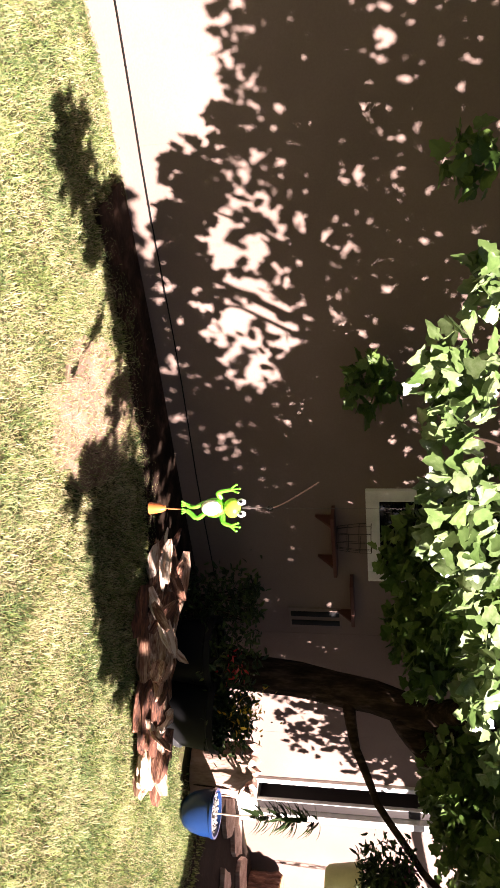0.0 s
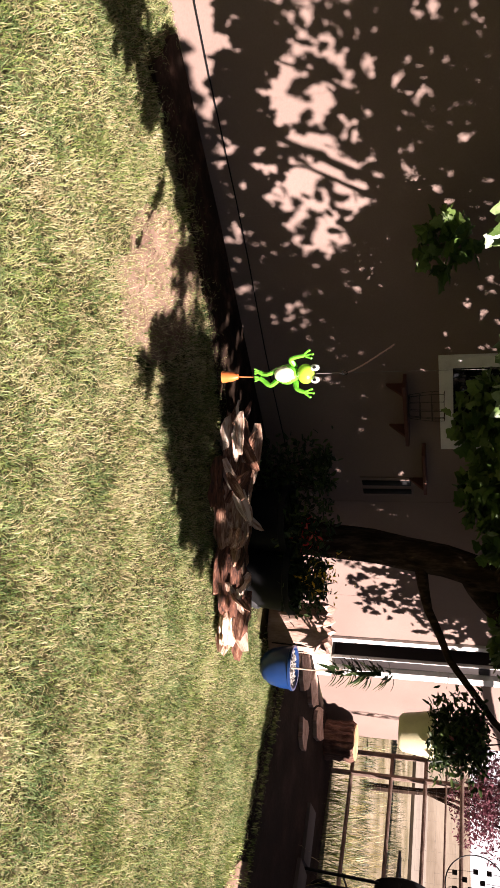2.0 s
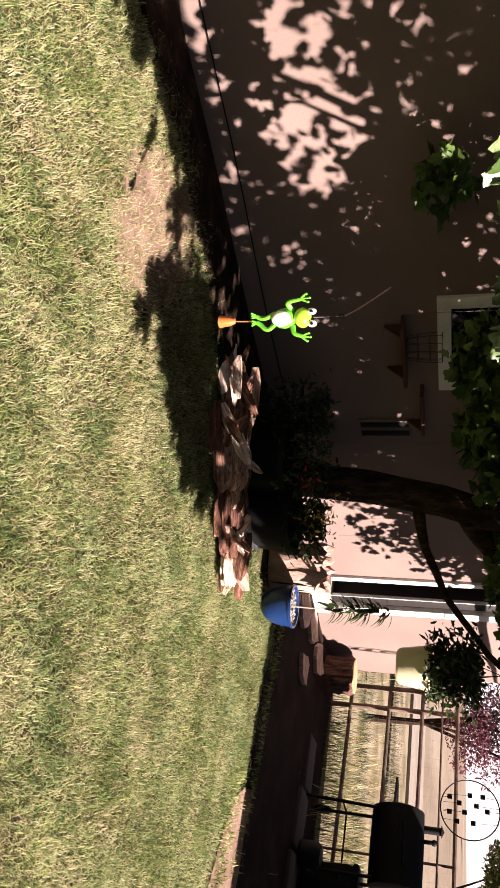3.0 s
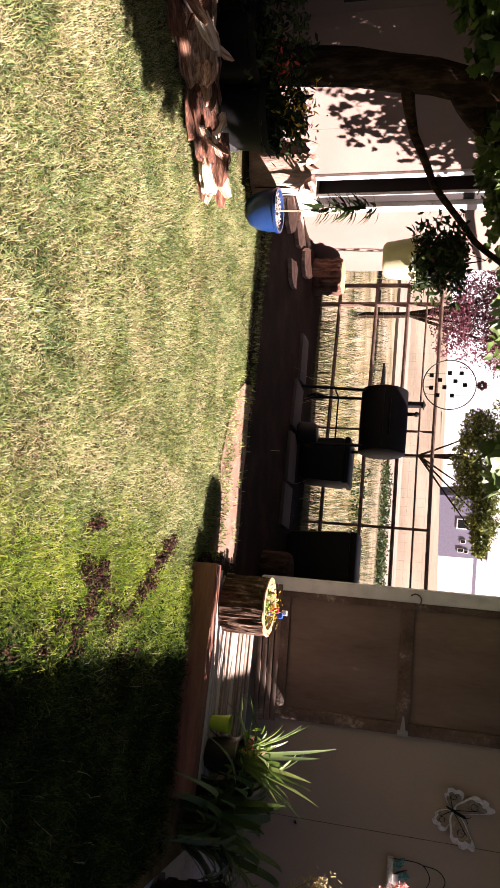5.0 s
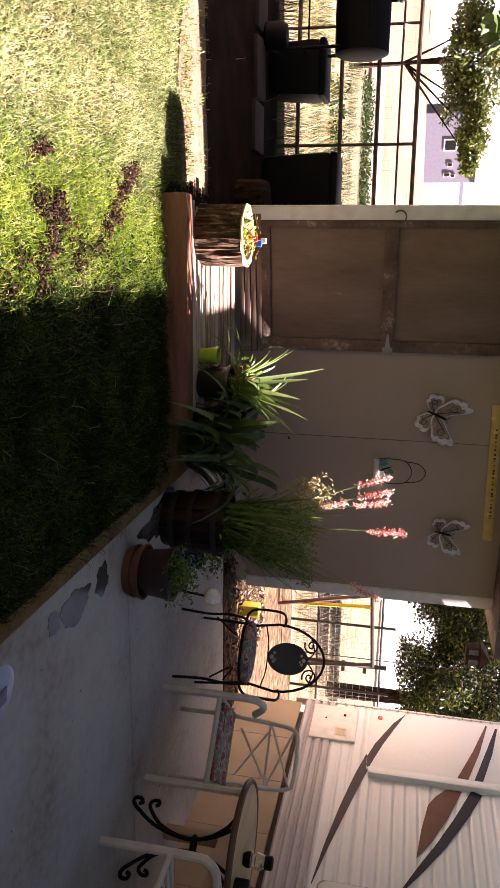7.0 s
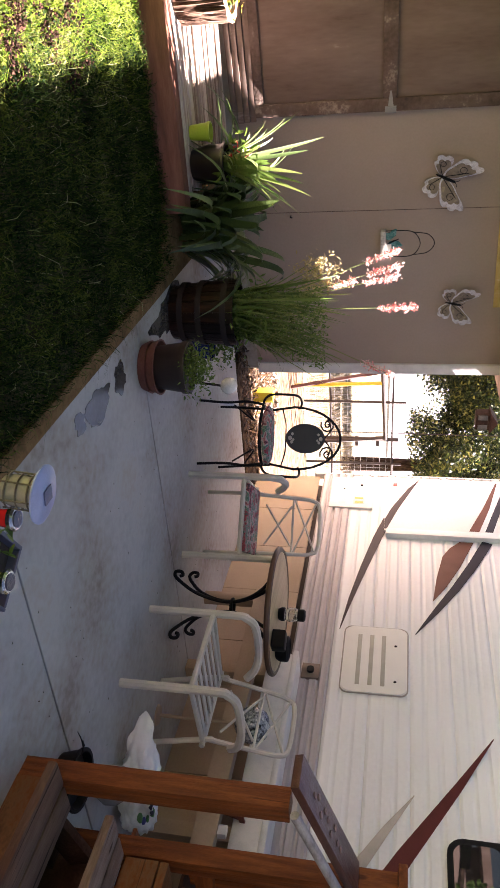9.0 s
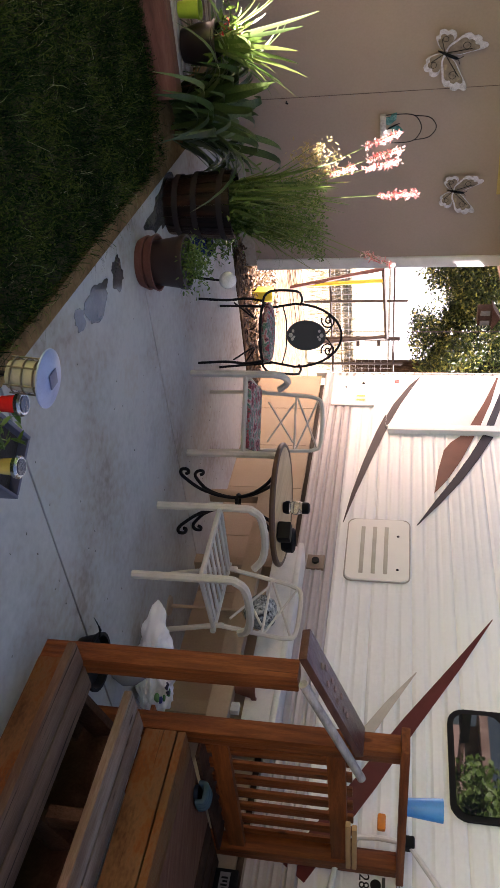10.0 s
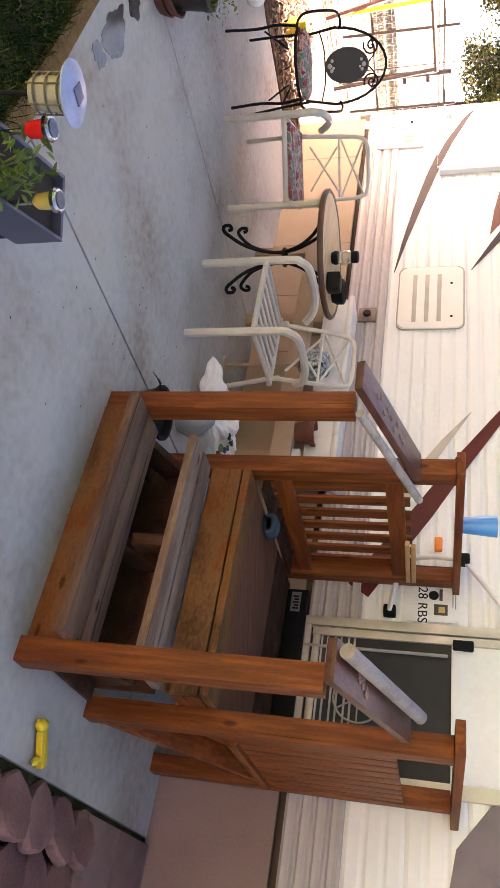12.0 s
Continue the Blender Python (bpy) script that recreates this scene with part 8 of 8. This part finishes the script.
for y in (-0.07, 0.07):
    bm = B()
    loc_box(bm, -0.095, -0.088, y - 0.035, y + 0.035, 2.47, 2.59)
    part("feeder_pane", bm, ramp_material("cloudy feeder pane", [(0.02, 0.02, 0.02), (0.05, 0.05, 0.045), (0.10, 0.09, 0.08)], 0.6, 8, spec=0.1), feeder)
LITTER = ramp_material("dry leaf litter", [(0.02, 0.012, 0.008), (0.10, 0.062, 0.037), (0.24, 0.165, 0.10)], 0.95, 9, bump=0.5, grain=30, spread=0.28, spec=0.05)
patch("leaf_litter", [(6.2, -2.9), (8.2, -2.6), (10.2, -4), (10.2, -8), (7.0, -8), (6.9, -4.5), (6.22, -4.3)], 0.012, LITTER, "brown leaf litter beyond the patio slab", "ground", 0.1)

# ---- right edge of the patio: red edging stones and brown pavers ----
PAVER = ramp_material("brown paver", [(0.16, 0.09, 0.075), (0.23, 0.14, 0.12), (0.28, 0.18, 0.155)], 0.85, 5, bump=0.08, per="object", spread=0.35)
REDSTONE = ramp_material("red sandstone", [(0.10, 0.045, 0.04), (0.19, 0.09, 0.075), (0.27, 0.15, 0.13)], 0.85, 5, bump=0.25, per="object", spread=0.35)
border = thing("paver_apron", "brown square pavers beside the trailer skirting", "pavers", kind="structure")
for i in range(5):
    for j in range(3):
        bm = B()
        loc_box(bm, 0.445 - 0.40 * (i + 1), 0.445 - 0.40 * i - 0.008, -4.43 + 0.405 * (j - 1), -4.43 + 0.405 * j - 0.008, -0.03, 0.028 + 0.004 * math.sin(i * 3 + j), 0.008)
        part("paver", bm, PAVER, border)
scallop = thing("stone_edging", "overlapping red sandstone slabs edging the patio", "edging", kind="structure")
for i in range(4):
    for j in range(5):
        bm = B()
        s = 0.13
        plate(bm, [(s * (1 + 0.12 * math.sin(k * 2 + i * 3 + j)) * math.cos(k * math.tau / 10), s * 0.85 * (1 + 0.12 * math.cos(k * 3 + j)) * math.sin(k * math.tau / 10)) for k in range(10)], 0.05, Matrix())
        bmesh.ops.bevel(bm, geom=list(bm.edges), offset=0.01, segments=1, affect="EDGES")
        part("stone", bm, REDSTONE, scallop, at=Matrix.Translation((0.33 - 0.2 * i, -2.75 - 0.21 * j - 0.1 * (i % 2), 0.0)) @ Matrix.Rotation(0.25, 4, "Y") @ Matrix.Rotation(i + j * 1.3, 4, "Z"))

# ---- lawn ----
# where the damp bare streaks run through the lush grass
MUD = [((3.10, 0.02), (3.33, -0.02)), ((3.30, 0.0), (3.26, -0.16)), ((3.20, -0.12), (3.05, -0.36)), ((2.92, -0.20), (2.78, -0.36)), ((2.60, -0.27), (2.52, -0.32)), ((4.25, 0.28), (3.98, 0.10)), ((3.95, 0.06), (3.74, -0.08)), ((3.74, -0.10), (3.70, -0.22)), ((3.84, -0.26), (3.82, -0.34)), ((3.53, -0.10), (3.44, -0.24)), ((3.66, -0.36), (3.58, -0.40)), ((3.20, 0.24), (3.10, 0.20))]
def seg_dist(x, y, a, b):
    f = np.clip(((x - a[0]) * (b[0] - a[0]) + (y - a[1]) * (b[1] - a[1])) / ((b[0] - a[0]) ** 2 + (b[1] - a[1]) ** 2), 0, 1)
    return np.hypot(x - a[0] - f * (b[0] - a[0]), y - a[1] - f * (b[1] - a[1]))
def lawn():
    """Blades over the lawn, thinner where the ground is bare."""
    n = 900000
    x, y = rng.uniform(-3.6, 5.68, n), rng.uniform(-1.56, 4.18, n)
    pn = np.array([noise.noise(Vector((a * 1.6, b * 1.6, 4.0))) for a, b in zip(x[::4], y[::4])]).repeat(4)[:n]
    edge = 3.70 + 0.1 * np.sin(x * 5) - 0.55 * np.clip(x - 2.2, 0, 1.4) + 0.05 * np.sin(x * 17) + 0.25 * pn + 0.06 * rng.normal(size=n)
    edge = np.where(x < 1.0 + 0.1 * np.sin(y * 20), 4.17, edge)
    keep = (y < edge) | ((x > 4.3) & (y < 2.9))
    bare = ((x - 1.9) / 0.42) ** 2 + ((y - 3.08) / 0.5) ** 2
    keep &= (bare > 1.15) | (rng.uniform(size=n) < 0.34 + 0.45 * bare ** 2)
    keep &= ~((x > 5.15 + 0.35 * np.clip(y - 0.4, 0, 1) + 0.12 * np.sin(y * 6)) & (rng.uniform(size=n) < np.where(x < 5.7, 0.55, 0.85)))
    keep &= ~((x > 4.66) & (y < 0.18))
    strip = ((x - 5.36 - 0.06 * np.sin(y * 9) - 0.08 * (y - 1.0)) / (0.30 - 0.10 * np.clip(y - 0.9, 0, 1))) ** 2 + ((y - 0.95) / 0.72) ** 6
    keep &= (strip > 1.0) | (rng.uniform(size=n) < 0.10 + 0.5 * np.clip(pn + 0.1, 0, 1))
    mud = sum(np.exp(-seg_dist(x, y, a, b) ** 2 / 0.045 ** 2) for a, b in MUD)
    keep &= rng.uniform(size=n) > np.clip(mud * (0.75 + 1.2 * np.sin(x * 31) * np.sin(y * 37)), 0, 0.9)
    near = x * x + y * y
    keep &= (near > 1.4) | (rng.uniform(size=n) < 0.4)
    keep &= (x > -1.2) | (rng.uniform(size=n) < 0.4)
    keep &= rng.uniform(size=n) < 0.62 + 0.5 * (pn + 0.3)
    cl = np.array([noise.noise(Vector((a * 15, b * 15, 51.0))) for a, b in zip(x[::3], y[::3])]).repeat(3)[:n]
    keep &= (y > -0.36 + 0.1 * pn) | (rng.uniform(size=n) < np.clip(0.42 + 1.7 * cl, 0.06, 1))
    x, y, pn = x[keep], y[keep], pn[keep]
    m = len(x)
    # share of the shade-dark, taller grass, rising past the lawn's shade line
    shade_side = np.clip((-0.30 - y + 0.22 * pn + 0.05 * np.sin(x * 3)) / 0.35 + 0.3, 0.04, 0.98)
    p2 = np.array([noise.noise(Vector((a * 3.1, b * 3.1, 9.0))) + 0.6 * noise.noise(Vector((a * 9.0, b * 9.0, 3.0))) for a, b in zip(x[::3], y[::3])]).repeat(3)
    p2 = np.concatenate([p2, np.zeros(max(0, m - len(p2)))])[:m]
    kind = np.where(rng.uniform(size=m) < np.clip((0.20 + 1.9 * p2) * np.clip(0.15 + 1.0 * y, 0.04, 1) + 0.65 * np.exp(-((x - 1.9) ** 2 + (y - 3.1) ** 2) / 0.5) + 0.35 * np.exp(-((x - 2.2) ** 2 + (y - 2.5) ** 2) / 1.5) + sum(0.8 * np.exp(-(((x - u) / 0.16) ** 2 + ((y - w_) / 0.10) ** 2)) for u, w_ in ((3.40, 1.14), (2.50, 0.44), (1.0, 2.33), (3.3, 0.72), (4.1, 1.78), (4.04, 0.61), (3.06, 0.48))), 0.04, 0.85), 2, 0)
    p3 = np.array([noise.noise(Vector((a * 1.9, b * 1.9, 15.0))) + 0.5 * noise.noise(Vector((a * 6.0, b * 6.0, 21.0))) for a, b in zip(x[::3], y[::3])]).repeat(3)
    p3 = np.concatenate([p3, np.zeros(max(0, m - len(p3)))])[:m]
    kind = np.where((kind == 0) & (rng.uniform(size=m) < np.clip((0.42 + 1.8 * p3) * np.clip(0.2 + 1.1 * y, 0.05, 1), 0.03, 0.95)), 3, kind)
    # share of the brightened green, kept to the band the sun reaches
    sun_band = 0.9 * np.exp(-((y + 0.12 - 0.2 * pn - 0.08 * np.sin(x * 4)) / 0.34) ** 4)
    kind = np.where(rng.uniform(size=m) < sun_band, 4, kind)
    kind = np.where(rng.uniform(size=m) < shade_side, 1, kind).astype(np.int32)
    h = rng.uniform(0.011, 0.030, m) * (1 + 0.5 * pn) * np.clip(1 - 0.7 * p2, 0.55, 1.6) * (1 + 1.5 * shade_side)
    lean = np.array([math.atan2(noise.noise(Vector((a * 11, b * 11, 31.0))), noise.noise(Vector((a * 11, b * 11, 47.0)))) for a, b in zip(x[::2], y[::2])]).repeat(2)
    lean = np.concatenate([lean, np.zeros(max(0, m - len(lean)))])[:m]
    a, tilt = lean + rng.normal(0, 0.9, m), rng.uniform(0.5, 2.3, m)
    w = rng.uniform(0.0010, 0.0023, m)
    b = a + rng.uniform(1.0, 2.2, m)
    z0 = np.full(m, -0.022)
    base = np.column_stack([x, y, z0])
    side = np.column_stack([np.cos(b) * w, np.sin(b) * w, np.zeros(m)])
    mid = base + np.column_stack([np.cos(a) * h * 0.35 * tilt, np.sin(a) * h * 0.35 * tilt, h * 0.75])
    tip = base + np.column_stack([np.cos(a) * h * 1.1 * tilt, np.sin(a) * h * 1.1 * tilt, h * (1.25 - 0.40 * tilt)])
    v = np.stack([base - side, base + side, mid + side * 0.8, mid - side * 0.8, tip], 1).reshape(-1, 3)
    v[:, 2] += 0.012
    me = bpy.data.meshes.new("lawn_grass")
    i5 = (np.arange(m) * 5)[:, None]
    me.from_pydata(v.tolist(), [], (i5 + np.array([[0, 1, 2, 3]])).tolist() + (i5 + np.array([[3, 2, 4]])).tolist())
    me.materials.append(GRASS), me.materials.append(SHADELUSH), me.materials.append(STRAWBLADE), me.materials.append(COOLBLADE), me.materials.append(SUNBLADE)
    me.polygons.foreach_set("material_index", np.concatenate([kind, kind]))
    ob = new("lawn_grass", me)
    return tagged(ob, "patchy dry green lawn grass with straw blades", "grass", kind="stuff")
lawn()
clover = thing("clover_patch", "clumps of low clover in the shaded lawn, coloured dark for shade", "clover", kind="stuff")
cx_, cy_ = rng.uniform(0.9, 4.65, 42000), rng.uniform(-1.5, -0.05, 42000)
cn_ = np.array([noise.noise(Vector((a * 15, b * 15, 51.0))) for a, b in zip(cx_, cy_)])
ck_ = (cn_ > 0.02 + 0.06 * rng.normal(size=42000)) & (rng.uniform(size=42000) < np.clip((0.05 - cy_) / 0.4, 0.05, 1))
CLOVER_V = [(0, 0, 0), (0.32, 0.3, 0.05), (0.36, 0.65, 0.03), (0, 0.95, -0.04), (-0.36, 0.65, 0.03), (-0.32, 0.3, 0.05)]
scatter("clover_leaf", CLOVER_V, [(0, 1, 2, 3), (0, 3, 4, 5)], np.column_stack([cx_, cy_, rng.uniform(0.004, 0.035, 42000) + 0.03 * np.clip(cn_, 0, 0.5)])[ck_], 0.013, SHADELUSH, clover, (0, 0, 1), 0.7)
def weeds(name, label, spots, material):
    bm = B()
    for cx, cy, rx, ry, n, hh in spots:
        for k in range(n):
            x, y = cx + rng.normal(0, rx), cy + rng.normal(0, ry)
            a, h = rng.uniform(0, math.tau), rng.uniform(0.5, 1.2) * hh
            strap_leaf(bm, (x, y, -0.01), (x + 0.5 * h * math.cos(a), y + 0.5 * h * math.sin(a), h), 0.02, 0.004, 3)
    ob = solid(name, bm, material, label, "grass", kind="stuff", smooth=False)
    return ob
BRUSH = leaf_material("dry brown brush", [(0.05, 0.03, 0.016), (0.12, 0.08, 0.04), (0.22, 0.16, 0.085)], 0.35)
CLOD = ramp_material("dark clods", [(0.012, 0.006, 0.005), (0.035, 0.018, 0.014), (0.11, 0.055, 0.04)], 0.95, 9, bump=0.3, per="island", spec=0.05)
clods = thing("wet_clods", "dark clumps of wet soil and dead leaves on the lawn", "clods")
LUMP_V = [(0.5, 0.1, 0), (-0.1, 0.45, 0.05), (-0.55, -0.05, 0), (0.05, -0.4, -0.05), (0.05, 0.05, 0.45), (0, 0, -0.3)]
LUMP_F = [(0, 1, 4), (1, 2, 4), (2, 3, 4), (3, 0, 4), (1, 0, 5), (2, 1, 5), (3, 2, 5), (0, 3, 5)]
streaks = []
for a_, b_ in MUD:
    long_ = math.hypot(a_[0] - b_[0], a_[1] - b_[1])
    heaps = max(4, int(long_ * 64))
    for h_ in range(heaps):
        f_, n = rng.uniform(0, 1), rng.integers(10, 34)
        cx, cy = a_[0] + (b_[0] - a_[0]) * f_ + rng.normal(0, 0.042), a_[1] + (b_[1] - a_[1]) * f_ + rng.normal(0, 0.026)
        streaks.append(np.column_stack([cx + rng.normal(0, 0.020, n), cy + rng.normal(0, 0.013, n), rng.uniform(-0.005, 0.028, n)]))
scatter("clod", LUMP_V, LUMP_F, np.concatenate(streaks), 0.014, CLOD, clods)
WET = ramp_material("wet concrete", [(0.045, 0.038, 0.031), (0.085, 0.074, 0.062), (0.13, 0.118, 0.103)], 0.2, 5, bump=0.02)
# the first, by the barrel, darkens the slab for damp and shadow both
for cx, cy, rx, ry in ((4.58, -1.80, 0.42, 0.13), (3.58, -1.79, 0.085, 0.075), (3.28, -1.79, 0.15, 0.07), (3.04, -1.77, 0.06, 0.05)):
    bm, ring = B(), []
    for k in range(40):
        a = k * math.tau / 40
        f = 1 + 0.55 * noise.noise(Vector((math.cos(a) * 1.7 + cx * 5, math.sin(a) * 1.7, cy * 3))) + 0.2 * noise.noise(Vector((math.cos(a) * 5, math.sin(a) * 5, cx)))
        ring.append((cx + rx * f * math.cos(a), cy + ry * f * math.sin(a)))
    plate(bm, ring, 0.002, Matrix.Translation((0, 0, 0.0055)))
    solid("wet_stain", bm, WET, "dark wet stain on the concrete", "stain", kind="structure", smooth=False)
fallen = thing("fallen_leaves", "brown fallen leaves along the edge of the slab", "leaves", kind="stuff")
DEADLEAF = leaf_material("dead brown leaf", [(0.02, 0.012, 0.007), (0.08, 0.045, 0.025), (0.22, 0.14, 0.075)], 0.4, 0.1)
scatter("dead_leaf", OVAL_V, OVAL_F, np.column_stack([rng.uniform(6.28, 8.0, 2600), rng.uniform(-4.3, -2.75, 2600), rng.uniform(0.015, 0.05, 2600)]), 0.055, DEADLEAF, fallen, (0, 0, 1.2), 0.6)
bits = thing("leaf_debris", "scattered bits of dry leaf and grit on the concrete", "debris", kind="stuff")
bx, by = rng.uniform(1.2, 6.0, 150), rng.uniform(-4.2, -1.7, 150)
scatter("debris", OVAL_V, OVAL_F, np.column_stack([bx, by, np.full(150, 0.0085)]), 0.014, CLOD, bits, (0, 0, 3.0), 0.15)
weeds("edge_tufts", "short ragged grass at the worn edge of the lawn", [(5.14 + 0.07 * math.sin(k * 1.7), 0.36 + 0.055 * k, 0.07, 0.04, 44, 0.028) for k in range(24)] + [(5.55, 1.5 + 0.13 * k, 0.04, 0.05, 34, 0.04) for k in range(13)] + [(5.5 + 0.05 * math.sin(k * 2.1), 0.42 + 0.13 * k, 0.07, 0.04, 14, 0.04) for k in range(9)], GRASS)
weeds("fence_weeds", "rough tufts of dry grass along the fence", [(8.75, 3.3, 0.25, 0.3, 300, 0.25), (8.7, 2.6, 0.2, 0.4, 260, 0.22), (8.8, 1.2, 0.25, 0.3, 260, 0.25), (8.9, 0.6, 0.3, 0.4, 200, 0.28), (9.6, 2.2, 0.5, 1.2, 500, 0.2), (11.5, 2.2, 1.2, 1.6, 900, 0.22)], OLIVE)
# dark grass rows stand in for shadow bands lying across the field
weeds("green_tufts", "rows of dark grass standing in for shadow bands across the field", [(11.2, 2.2, 0.22, 2.2, 1500, 0.2), (15.8, 2.5, 0.35, 3.0, 1800, 0.3)], PINE)
weeds("yard_brush", "dry brown brush and weeds beyond the swing frame", [(10.9, -5.0, 0.2, 0.7, 260, 0.30), (12.2, -6.3, 0.3, 0.9, 320, 0.35), (13.6, -7.6, 0.3, 1.2, 360, 0.45), (15.5, -9.0, 0.4, 1.5, 420, 0.6)], BRUSH)
weeds("field_tufts", "dry straw tufts over the field beyond the fence", [(10.5, 2.0, 1.0, 1.6, 900, 0.2), (13.0, 2.5, 1.6, 2.2, 900, 0.25)], DRYFLOWER)
